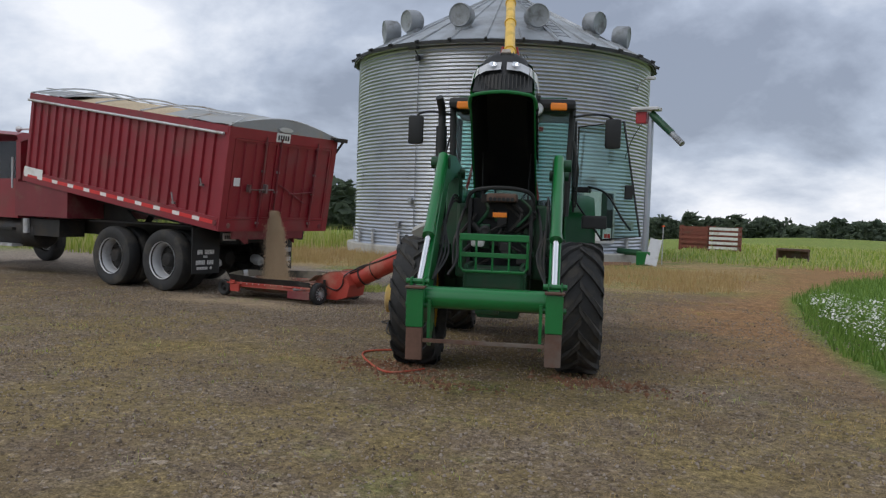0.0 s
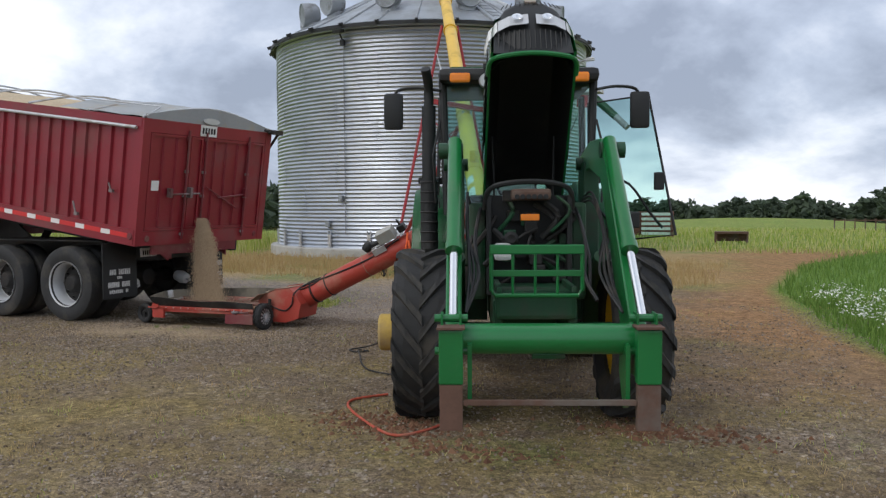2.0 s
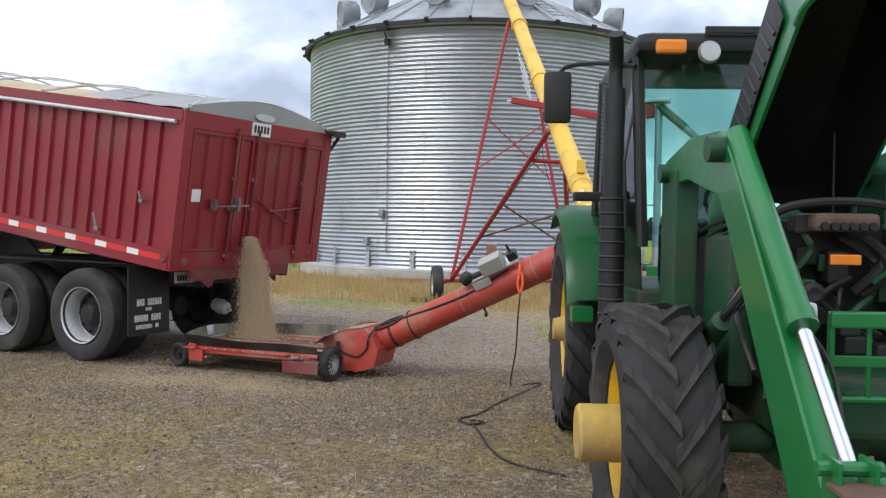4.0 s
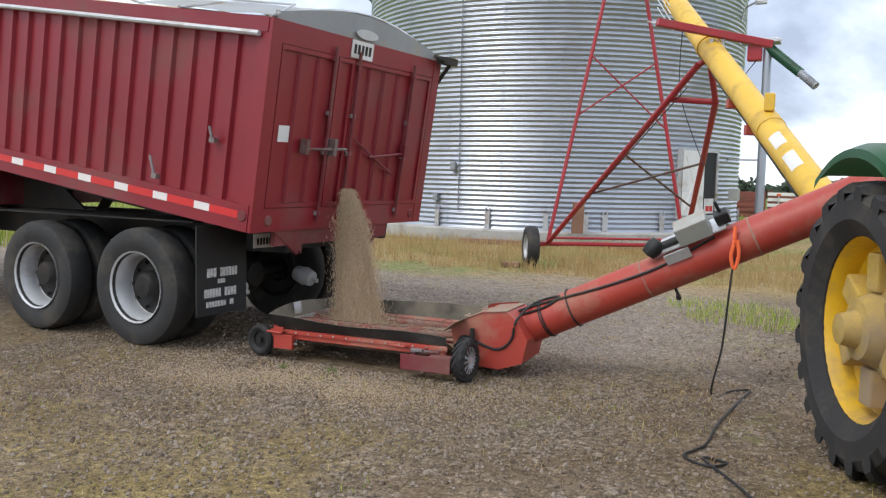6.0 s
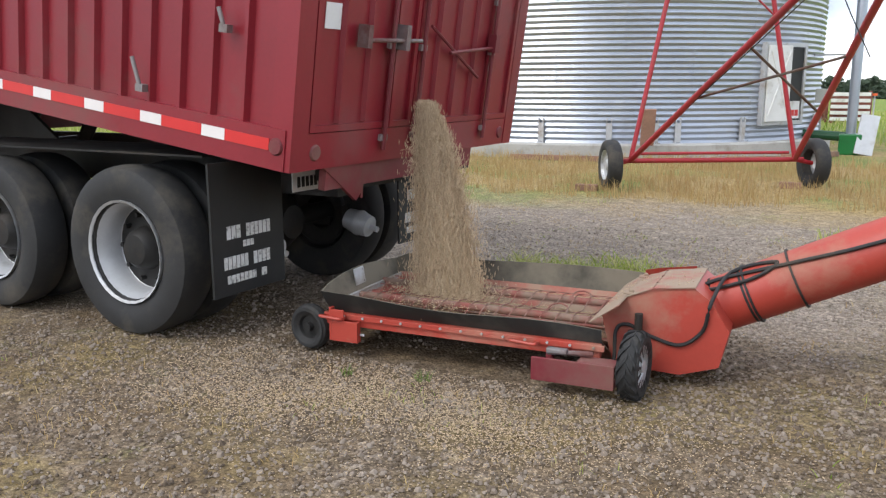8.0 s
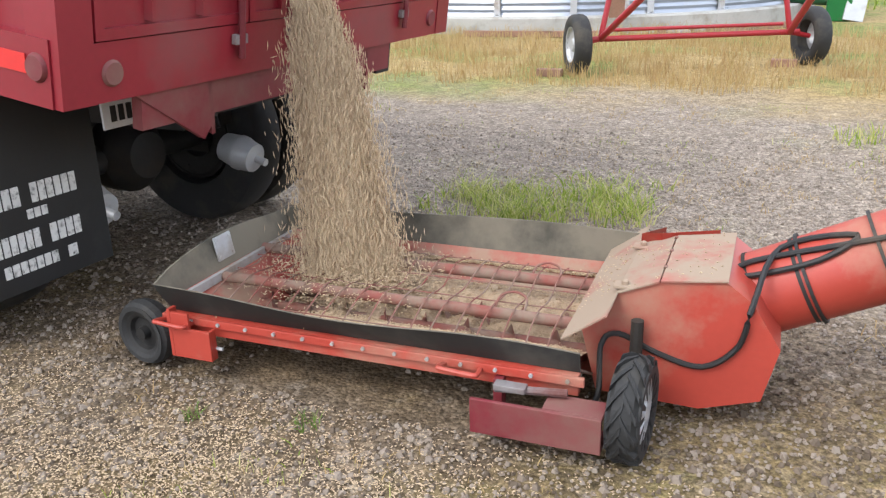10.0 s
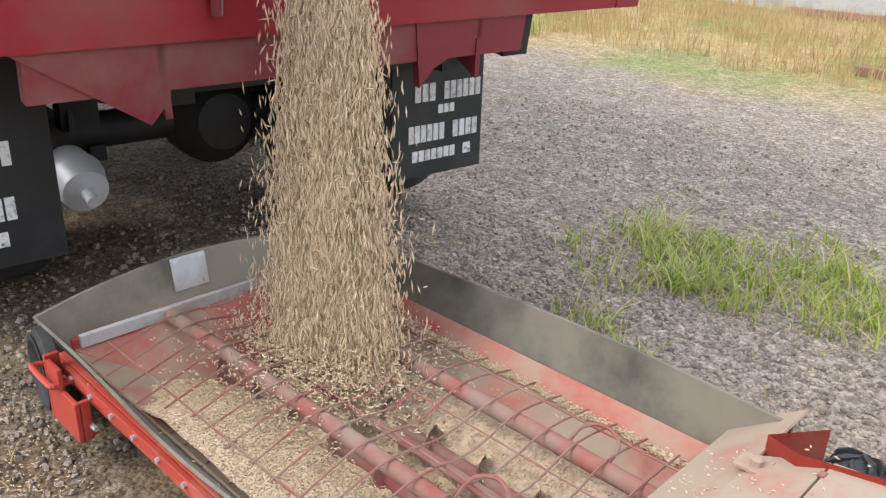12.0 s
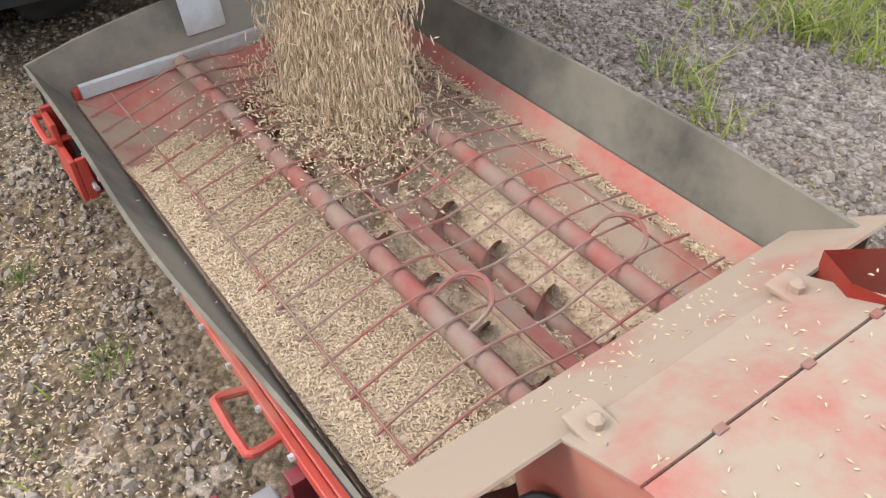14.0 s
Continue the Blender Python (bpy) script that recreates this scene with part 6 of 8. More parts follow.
def make_tractor():
    tr = thing("tractor", TRAC_M, "green farm tractor with raised hood and loader arms", "tractor")

    def p(nm, bm, mt, lab="", smooth=False, par=None):
        return part(nm, bm, mt, par or tr, lab, smooth)
    # wheels
    def wheel(x, y, R, w, rim_r, lugs, lug_h, hub):
        s = 1 if x > 0 else -1
        m = pose(x - s * w / 2, y, R - 0.012) @ Matrix.Rotation(radians(90 * s), 4, "Y")
        bm = B()
        lathe(bm, [(rim_r, -w * 0.30), (rim_r - 0.02, -w * 0.2), (rim_r - 0.03, w * 0.10), (rim_r - 0.012, w * 0.30), (rim_r + 0.018, w * 0.385), (rim_r + 0.018, w * 0.36), (rim_r, w * 0.33)], 40, m)
        lathe(bm, [(rim_r - 0.03, w * 0.05), (rim_r * 0.80, -w * 0.02), (rim_r * 0.62, w * 0.02), (rim_r * 0.55, 0.0), (0, 0.0)], 40, m)
        wh = p("wheel", bm, M_RIM, "yellow steel wheel", True)
        part("tyre", tyre_mesh(B(), R, w, rim_r, 0, lug_h, m, 56), M_RUBBER, wh, "black lugged tractor tyre")
        tread_lugs(wh, R, w, lug_h, lugs, m)
        bm = B()
        lathe(bm, hub, 20, m)
        for k in range(8):
            a = 2 * math.pi * k / 8
            q = Vector((rim_r * 0.46 * math.cos(a), rim_r * 0.46 * math.sin(a), 0))
            rod(bm, m @ q, m @ (q + Vector((0, 0, 0.05))), 0.022, 6)
        part("hub", bm, M_HUB, wh, "dusty yellow hub casting", True)
        return m
    for x in (-0.95, 0.95):
        reach = 0.32 if x < 0 else 0.14
        wheel(x, 0.0, 0.615, 0.40, 0.36, 17, 0.042, [(0.20, 0.0), (0.17, 0.05), (0.135, 0.06), (0.135, reach), (0.12, reach + 0.015), (0, reach + 0.015)])
    for x in (-0.93, 0.93):
        m = wheel(x, 2.55, 0.77, 0.46, 0.485, 20, 0.050, [(0.27, 0.0), (0.25, 0.06), (0.20, 0.08), (0.16, 0.17), (0.10, 0.18), (0.08, 0.26), (0, 0.27)])
        for k in range(6):
            a = 2 * math.pi * k / 6
            q = Vector((0.30 * math.cos(a), 0.30 * math.sin(a), 0.05))
            bm = B()
            box(bm, -0.10, 0.10, -0.07, 0.07, -0.05, 0.06, 0.015, m @ Matrix.Translation(q) @ Matrix.Rotation(a, 4, "Z"))
            p("wheel_weight_lug", bm, M_HUB)
    # axles, frame, engine
    bm = B()
    rod(bm, (-0.62, 0, 0.60), (0.62, 0, 0.60), 0.075, 12)
    box(bm, -0.20, 0.20, -0.16, 0.16, 0.48, 0.74, 0.03)
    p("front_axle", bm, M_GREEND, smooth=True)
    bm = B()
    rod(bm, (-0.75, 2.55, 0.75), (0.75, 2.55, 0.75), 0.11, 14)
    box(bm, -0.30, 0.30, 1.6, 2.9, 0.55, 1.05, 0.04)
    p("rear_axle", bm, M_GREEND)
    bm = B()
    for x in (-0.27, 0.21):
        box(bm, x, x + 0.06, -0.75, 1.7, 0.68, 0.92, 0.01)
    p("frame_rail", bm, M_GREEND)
    p("belly", box(B(), -0.20, 0.20, 0.1, 1.7, 0.62, 0.90, 0.03), M_DARK)
    p("engine", box(B(), -0.27, 0.27, 0.30, 1.15, 0.90, 1.52, 0.04), M_DARK, "greasy dark engine")
    rnd = random.Random(3)
    for k in range(26):  # pipes and fittings round the engine bay
        x, z = rnd.uniform(-0.27, 0.27), rnd.uniform(0.98, 1.60)
        y = rnd.uniform(-0.24, -0.10)
        bm = B()
        if k % 2:
            pipe(bm, smooth_path([(x, y, z), (x + rnd.uniform(-0.15, 0.15), y - 0.05, z - 0.10), (x + rnd.uniform(-0.2, 0.2), y, z - 0.25)], 4), rnd.uniform(0.010, 0.022), 6)
        else:
            box(bm, x - 0.04, x + 0.05, y - 0.05, y + 0.05, z - 0.04, z + 0.04, 0.01)
        p("engine_fitting", bm, M_DARK if k % 3 else M_GREEND)
    bm = B()
    for x in (-0.30, 0.265):
        box(bm, x, x + 0.035, -0.24, -0.02, 0.90, 1.60, 0.008)
    box(bm, -0.265, 0.265, -0.06, -0.03, 0.90, 1.60, 0.0)
    p("radiator_frame", bm, M_BLACK, "black radiator frame")
    bm = B()
    pipe(bm, smooth_path([(-0.31, -0.20, 1.50), (-0.28, -0.24, 1.64), (-0.12, -0.26, 1.69), (0.12, -0.26, 1.69), (0.28, -0.24, 1.64), (0.30, -0.20, 1.50)], 4), 0.020, 8)
    p("shroud_hoop", bm, M_BLACK, smooth=True)
    bm = B()
    box(bm, -0.13, 0.15, -0.30, -0.05, 1.565, 1.645, 0.025)
    p("air_duct", bm, M_RUST, "dusty brown air duct")
    bm = B()
    for k in range(6):
        lathe(bm, [(0.018, 0), (0.018, 0.02), (0, 0.02)], 8, pose(-0.09 + 0.04 * k, -0.30, 1.59, 90))
    p("duct_louvre", bm, M_BLACK)
    p("warning_lens", box(B(), -0.065, 0.065, -0.315, -0.30, 1.425, 1.470, 0.006), M_ORANGE, "orange reflector")
    bm = B()
    lathe(bm, [(0.05, 0), (0.05, 0.03), (0.03, 0.045), (0, 0.04)], 14, pose(-0.13, -0.28, 1.30, 90))
    p("oil_filter", bm, M_DARK, smooth=True)
    bm = B()
    box(bm, -0.25, -0.13, -0.38, -0.26, 1.15, 1.27, 0.03)
    p("washer_bottle", bm, M_WHITE, "milky plastic bottle")
    # front support and weights
    bm = B()
    box(bm, -0.26, 0.26, -0.80, -0.15, 0.80, 0.98, 0.03)
    p("front_support", bm, M_GREEND, "dark green front weight bracket")
    # grille guard
    bm = B()
    pipe(bm, [(-0.285, -0.86, 1.24), (-0.285, -0.86, 1.00), (-0.26, -0.86, 0.965), (0.26, -0.86, 0.965), (0.285, -0.86, 1.00), (0.285, -0.86, 1.24)], 0.014, 8)
    g = p("grille_guard", bm, M_GREEN, "green steel grille guard")
    part("guard_rail", box(B(), -0.295, 0.295, -0.885, -0.845, 1.225, 1.285, 0.008), M_GREEN, g)
    part("guard_rail", box(B(), -0.28, 0.28, -0.873, -0.853, 1.085, 1.125, 0.004), M_GREEN, g)
    for x in (-0.15, -0.01, 0.13):
        bm = B()
        rod(bm, (x, -0.862, 0.965), (x, -0.862, 1.235), 0.010, 8)
        part("guard_bar", bm, M_GREEN, g)
    for x in (-0.25, 0.22):
        part("guard_stay", box(B(), x, x + 0.03, -0.85, -0.30, 0.98, 1.02, 0.004), M_GREEND, g)
    # hood, hinged at the rear and tipped up 46 degrees
    hm = pose(0, 0.90, 1.77) @ Matrix.Rotation(radians(-46), 4, "X") @ Matrix.Diagonal((1, -1, 1, 1))

    def hp(w, s, h):  # across, forward from the hinge, up from the hood's top
        return hm @ Vector((w, s, h))
    bm = B()
    rows_o, rows_i = [], []
    secs = []
    for s in (0.0, 0.3, 0.6, 0.9, 1.2, 1.42, 1.54, 1.60):
        t = s / 1.6
        wt = 0.245 - 0.02 * t
        wb = 0.315 - 0.025 * t
        drop = -0.46 - 0.10 * t
        front = max(0.0, (s - 1.42) / 0.18)
        topd = -0.02 - 0.10 * front ** 2
        secs.append((s, wt * (1 - 0.06 * front), wb * (1 - 0.04 * front), drop, topd))
    for ins, rows in ((0.0, rows_o), (0.016, rows_i)):
        for s, wt, wb, drop, topd in secs:
            pr = [(-wb + ins, drop), (-wb + 0.01 + ins, drop * 0.6), (-wt - 0.03 + ins, -0.13 + topd * 0.5), (-wt + 0.02 + ins * 0.7, -0.03 + topd - ins * 0.7), (-wt * 0.5, topd + 0.012 - ins), (0, topd + 0.02 - ins)]
            pr += [(-x, z) for x, z in pr[-2::-1]]
            rows.append([bm.verts.new(hp(x, s - ins, z)) for x, z in pr])
    for rows in (rows_o, rows_i):
        for i in range(len(rows) - 1):
            for k in range(10):
                bm.faces.new((rows[i][k], rows[i + 1][k], rows[i + 1][k + 1], rows[i][k + 1]))
    for k in (0, 10):
        for i in range(len(secs) - 1):
            bm.faces.new((rows_o[i][k], rows_o[i + 1][k], rows_i[i + 1][k], rows_i[i][k]))
    bmesh.ops.recalc_face_normals(bm, faces=bm.faces)
    hood = p("hood", bm, M_GREEN, "green hood tipped up, dark inside", True)
    # dark lining
    bm = B()
    rows = []
    for s, wt, wb, drop, topd in secs:
        pr = [(-wb + 0.018, drop + 0.002), (-wb + 0.028, drop * 0.6), (-wt - 0.005, -0.14 + topd * 0.5), (-wt + 0.04, -0.055 + topd), (0, topd - 0.02)]
        pr += [(-x, z) for x, z in pr[-2::-1]]
        rows.append([bm.verts.new(hp(x, s - 0.02, z)) for x, z in pr])
    for i in range(len(rows) - 1):
        for k in range(8):
            bm.faces.new((rows[i][k], rows[i + 1][k], rows[i + 1][k + 1], rows[i][k + 1]))
    bm.faces.new(rows[-1])
    part("hood_lining", bm, M_BLACK, hood, "black insulation lining", True)
    # nose: grille, headlights and badge
    bm = B()
    n_in = []
    for h, wd, s in ((-0.00, 0.190, 1.615), (-0.06, 0.215, 1.655), (-0.14, 0.235, 1.680), (-0.26, 0.252, 1.672), (-0.40, 0.262, 1.635), (-0.55, 0.265, 1.575)):
        n_in.append([bm.verts.new(hp(wd * math.sin(radians(a)) / math.sin(radians(80)), s - 0.16 * (1 - math.cos(radians(a))), h)) for a in (-80, -50, -25, 0, 25, 50, 80)])
    for i in range(5):
        for k in range(6):
            bm.faces.new((n_in[i][k], n_in[i][k + 1], n_in[i + 1][k + 1], n_in[i + 1][k]))
    part("nose_grille", bm, M_BLACK, hood, "black front grille", True)
    for k in range(14):
        h = -0.12 - 0.0 * k
        x = -0.20 + 0.40 * k / 13
        bm = B()
        rod(bm, hp(x * 0.9, 1.662 - 0.9 * x * x, -0.06), hp(x, 1.684 - 0.9 * x * x, -0.14), 0.004, 5)
        part("grille_slat", bm, M_BLACK, hood)
        bm = B()
        rod(bm, hp(x * 1.1, 1.650 - 0.9 * x * x, -0.385), hp(x * 1.12, 1.598 - 0.9 * x * x, -0.53), 0.004, 5)
        part("grille_slat", bm, M_BLACK, hood)
    for sg in (-1, 1):
        bm = B()
        a = [hp(sg * w, s, h) for w, s in ((0.025, 1.680), (0.15, 1.664), (0.225, 1.622)) for h in (-0.25, -0.365)]
        vs = [bm.verts.new(q) for q in a]
        bm.faces.new((vs[0], vs[2], vs[3], vs[1]))
        bm.faces.new((vs[2], vs[4], vs[5], vs[3]))
        part("headlight", bm, M_ZINC, hood, "clear headlight")
        bm = B()
        lathe(bm, [(0.0, 0.0), (0.03, 0.012), (0.036, 0.018)], 14, hm @ pose(sg * 0.10, 1.678, -0.305, -90))
        part("headlight_reflector", bm, M_CHROME, hood)
        bm = B()
        a = [hp(sg * w, s, h) for w, s in ((0.230, 1.622), (0.288, 1.545), (0.312, 1.42)) for h in (-0.25, -0.365)]
        vs = [bm.verts.new(q) for q in a]
        bm.faces.new((vs[0], vs[2], vs[3], vs[1]))
        bm.faces.new((vs[2], vs[4], vs[5], vs[3]))
        part("side_lamp", bm, M_WHITE, hood, "pale side lamp panel")
        for k in range(9):  # louvres in the hood's flanks
            s = 0.62 + 0.075 * k
            bm = B()
            rod(bm, hp(sg * (0.302 - 0.02 * s / 1.6), s, -0.20), hp(sg * (0.322 - 0.02 * s / 1.6), s + 0.05, -0.40), 0.011, 6)
            part("louvre", bm, M_BLACK, hood)
        bm = B()
        quad_plate(bm, hp(sg * 0.296, 0.55, -0.17), hp(sg * 0.282, 1.36, -0.17), hp(sg * 0.30, 1.36, -0.42), hp(sg * 0.316, 0.55, -0.42), 0.006 * sg)
        part("side_grille", bm, M_BLACK, hood)
    bm = B()
    pts = [hp(w, s, h) for w, s, h in ((-0.292, 1.40, -0.545), (-0.285, 1.50, -0.56), (-0.23, 1.56, -0.57), (0, 1.59, -0.57), (0.23, 1.56, -0.57), (0.285, 1.50, -0.56), (0.292, 1.40, -0.545))]
    pipe(bm, smooth_path(pts, 4), 0.017, 8)
    part("nose_lip", bm, M_GREEN, hood, "green lower lip of the nose", True)
    bm = B()
    box(bm, -0.04, 0.04, -0.012, 0.012, -0.028, 0.028, 0.01, hm @ pose(0, 1.672, -0.075))
    part("badge", bm, M_ZINC, hood, "small pale badge")
    for sg in (-1, 1):
        part("gas_strut", rod(B(), (0.22 * sg, 0.35, 1.45), hp(0.24 * sg, 0.55, -0.15), 0.010, 6), M_BLACK, hood)
    # loader: tower, boom arms, cylinders, cross tube, tool carrier
    for sg in (-1, 1):
        x = 0.515 * sg
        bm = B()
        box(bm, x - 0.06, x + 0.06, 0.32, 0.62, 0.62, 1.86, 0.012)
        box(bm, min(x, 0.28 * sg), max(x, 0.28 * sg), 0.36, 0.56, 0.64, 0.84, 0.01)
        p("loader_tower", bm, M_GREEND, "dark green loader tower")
        bm = B()
        prof = [(0.62, 1.78), (0.62, 1.92), (0.14, 2.00), (-0.36, 1.985), (-0.50, 1.90), (-1.42, 0.90), (-1.56, 0.74), (-1.54, 0.60), (-1.40, 0.58), (-1.28, 0.66), (-0.50, 1.58), (-0.36, 1.71), (0.14, 1.80)]
        m = Matrix(((0, 0, 1, x - 0.045), (1, 0, 0, 0), (0, 1, 0, 0), (0, 0, 0, 1)))
        sheet(bm, prof, 0.09, m)
        bmesh.ops.bevel(bm, geom=list(bm.edges), offset=0.008, segments=1, affect="EDGES")
        p("boom_arm", bm, M_GREEN, "green loader boom arm")
        bm = B()
        rod(bm, (x + 0.075 * sg - 0.13 * sg, -0.42, 1.90), (x + 0.11 * sg, -0.42, 1.90), 0.055, 14)
        p("boom_pin", bm, M_GREEND, smooth=True)
        bm = B()
        rod(bm, (x - 0.09 * sg, 0.50, 1.85), (x + 0.10 * sg, 0.50, 1.85), 0.05, 12)
        p("boom_pin", bm, M_GREEND, smooth=True)
        # tilt cylinder in front of the boom
        a, b = Vector((x, -0.46, 1.96)), Vector((x, -1.55, 0.92))
        bm = B()
        rod(bm, a, a.lerp(b, 0.66), 0.045, 14)
        rod(bm, a.lerp(b, 0.63), a.lerp(b, 0.67), 0.052, 14)
        cyl = p("tilt_cylinder", bm, M_GREEN, "green hydraulic cylinder", True)
        bm = B()
        rod(bm, a.lerp(b, 0.66), b, 0.024, 12)
        part("piston_rod", bm, M_CHROME, cyl, "bright chrome piston rod", True)
        # lift cylinder behind
        a, b = Vector((x - 0.02 * sg, 0.40, 0.80)), Vector((x - 0.02 * sg, -0.70, 1.42))
        bm = B()
        rod(bm, a, a.lerp(b, 0.60), 0.045, 12)
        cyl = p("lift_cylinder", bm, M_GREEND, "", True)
        bm = B()
        rod(bm, a.lerp(b, 0.60), b, 0.025, 10)
        part("piston_rod", bm, M_CHROME, cyl, "bright chrome piston rod", True)
        # hoses
        for k in range(3):
            bm = B()
            o = 0.03 * k
            pipe(bm, smooth_path([(x - 0.075 * sg - o * sg, 0.35, 1.55 - o), (x - 0.085 * sg, -0.25, 1.62 - o), (x - 0.08 * sg, -0.75, 1.40 - o), (x - 0.09 * sg - o * sg, -1.05, 1.12), (x - 0.07 * sg, -1.35, 0.92)], 5), 0.009, 6)
            p("hydraulic_hose", bm, M_CABLE)
        # carrier plate, green above and bare below
        c = 0.525 * sg
        bm = B()
        box(bm, c - 0.065, c + 0.065, -1.70, -1.63, 0.58, 0.87, 0.008)
        p("tool_carrier", bm, M_GREEN, "green tool carrier")
        p("carrier_cap", box(B(), c - 0.075, c + 0.075, -1.72, -1.60, 0.875, 0.89, 0.003), M_RUST, "rusty cap plate")
        bm = B()
        box(bm, c - 0.062, c + 0.062, -1.695, -1.635, 0.33, 0.578, 0.006)
        p("carrier_foot", bm, M_RUST, "bare rusty carrier foot")
        bm = B()
        for px in (c - 0.055, c + 0.045):
            box(bm, px, px + 0.012, -1.63, -1.52, 0.60, 0.95, 0.003)
        rod(bm, (c - 0.09, -1.57, 0.92), (c + 0.09, -1.57, 0.92), 0.022, 10)
        rod(bm, (c - 0.09, -1.57, 0.74), (c + 0.09, -1.57, 0.74), 0.022, 10)
        p("carrier_link", bm, M_GREEN)
        bm = B()
        prof = [(-1.62, 0.78), (-1.45, 0.80), (-1.42, 0.60), (-1.55, 0.42), (-1.62, 0.45)]
        m = Matrix(((0, 0, 1, c - 0.10 * sg - 0.012), (1, 0, 0, 0), (0, 1, 0, 0), (0, 0, 0, 1)))
        sheet(bm, prof, 0.024, m)
        p("side_plate", bm, M_GREEN)
    bm = B()
    rod(bm, (-0.49, -1.50, 0.795), (0.49, -1.50, 0.795), 0.085, 22)
    p("cross_tube", bm, M_GREEN, "thick green cross tube", True)
    p("carrier_bar", box(B(), -0.46, 0.46, -1.685, -1.66, 0.465, 0.495, 0.003), M_RUST, "thin rusty bar")
    bm = B()
    rod(bm, (-0.08, -1.50, 0.71), (0.10, -1.50, 0.71), 0.03, 8)
    p("tube_boss", bm, M_GREEND)
    # cab
    cf, cr = 1.00, 2.20
    for sg in (-1, 1):
        bm = B()
        rod(bm, (0.60 * sg, cf, 1.45), (0.64 * sg, cf + 0.05, 2.60), 0.035, 8)
        p("cab_post", bm, M_BLACK, "black cab post")
        bm = B()
        rod(bm, (0.72 * sg, cr, 1.20), (0.68 * sg, cr - 0.10, 2.58), 0.032, 8)
        p("cab_post", bm, M_BLACK, "black cab post")
        bm = B()
        rod(bm, (0.71 * sg, cr - 0.22, 1.10), (0.67 * sg, cr - 0.30, 2.56), 0.014, 8)
        p("cab_post", bm, M_BLACK, "black cab post")
        bm = B()
        if sg < 0:
            quad_plate(bm, (0.60 * sg, cf, 1.20), (0.72 * sg, cr, 1.20), (0.70 * sg, cr - 0.1, 2.56), (0.64 * sg, cf + 0.05, 2.56), 0.006)
            p("side_window", bm, M_PANE, "tinted cab window")
    bm = B()
    quad_plate(bm, (-0.60, cf + 0.01, 1.45), (0.60, cf + 0.01, 1.45), (0.64, cf + 0.06, 2.56), (-0.64, cf + 0.06, 2.56), 0.006)
    p("windscreen", bm, M_PANE, "tinted windscreen")
    bm = B()
    quad_plate(bm, (-0.70, cr, 1.50), (0.70, cr, 1.50), (0.68, cr - 0.1, 2.56), (-0.68, cr - 0.1, 2.56), 0.006)
    p("rear_window", bm, M_PANE, "tinted rear window")
    p("cab_floor", box(B(), -0.62, 0.62, cf, cr, 1.02, 1.20, 0.02), M_GREEND)
    p("dash", box(B(), -0.45, 0.45, cf + 0.08, cf + 0.30, 1.20, 1.62, 0.05), M_BLACK)
    p("seat", box(B(), -0.22, 0.22, 1.66, 1.80, 1.20, 1.95, 0.06), M_GREYBOX, "grey seat back")
    p("seat_base", box(B(), -0.25, 0.25, 1.30, 1.62, 1.20, 1.55, 0.05), M_BLACK)
    bm = B()
    pipe(bm, [(0.17 * math.cos(a), 1.25 + 0.05 * math.sin(a), 1.72 + 0.15 * math.sin(a)) for a in [2 * math.pi * k / 20 for k in range(20)]], 0.015, 6, True)
    p("steering_wheel", bm, M_BLACK)
    bm = B()
    box(bm, -0.67, 0.67, cf - 0.12, cr + 0.05, 2.56, 2.675, 0.05)
    p("cab_roof", bm, M_BLACK, "dark cab roof with rounded edges", True)
    p("roof_cap", box(B(), -0.58, 0.58, cf + 0.05, cr - 0.1, 2.676, 2.71, 0.02), M_GREEND)
    p("light_bar", box(B(), -0.30, 0.30, cf - 0.15, cf - 0.125, 2.66, 2.70, 0.005), M_BLACK)
    for sg in (-1, 1):
        bm = B()
        box(bm, 0.49 * sg - 0.085, 0.49 * sg + 0.085, cf - 0.17, cf - 0.115, 2.545, 2.625, 0.02)
        p("turn_signal", bm, M_ORANGE, "orange turn signal lamp")
        bm = B()
        lathe(bm, [(0.0, 0.03), (0.055, 0.03), (0.065, 0.0), (0.05, -0.05), (0, -0.06)], 16, pose(0.27 * sg, cf - 0.12, 2.56, 90))
        p("work_lamp", bm, M_ZINC, "round work lamp", True)
        # mirrors
        bm = B()
        pipe(bm, smooth_path([(0.66 * sg, cf, 2.50), (0.85 * sg, cf + 0.18, 2.55), (1.04 * sg, cf + 0.28, 2.54), (1.08 * sg, cf + 0.30, 2.44)], 4), 0.014, 6)
        arm = p("mirror_arm", bm, M_BLACK)
        bm = B()
        box(bm, 1.08 * sg - 0.085, 1.08 * sg + 0.085, cf + 0.26, cf + 0.33, 2.20, 2.52, 0.03)
        part("mirror", bm, M_BLACK, arm, "black mirror housing", True)
        bm = B()
        rod(bm, (0.66 * sg, cf + 0.02, 2.25), (0.72 * sg, cf - 0.05, 1.95), 0.010, 6)
        rod(bm, (0.72 * sg, cf - 0.05, 1.95), (0.70 * sg, cf - 0.02, 1.55), 0.010, 6)
        p("grab_rail", bm, M_BLACK)
    # open glass door
    hz = Vector((0.71, 1.98, 0))
    corners = [hz + Vector((0.02 + 0.60 * t, -0.54 * t, z)) for t, z in ((0.0, 2.50), (0.80, 2.52), (1.15, 1.26), (0.50, 1.20), (0.0, 1.62))]
    bm = B()
    vs = [bm.verts.new(c) for c in corners]
    bm.faces.new(vs)
    door = p("glass_door", bm, M_GLASS, "tinted glass cab door standing open")
    bm = B()
    pipe(bm, corners, 0.013, 6, True)
    part("door_frame", bm, M_BLACK, door)
    bm = B()
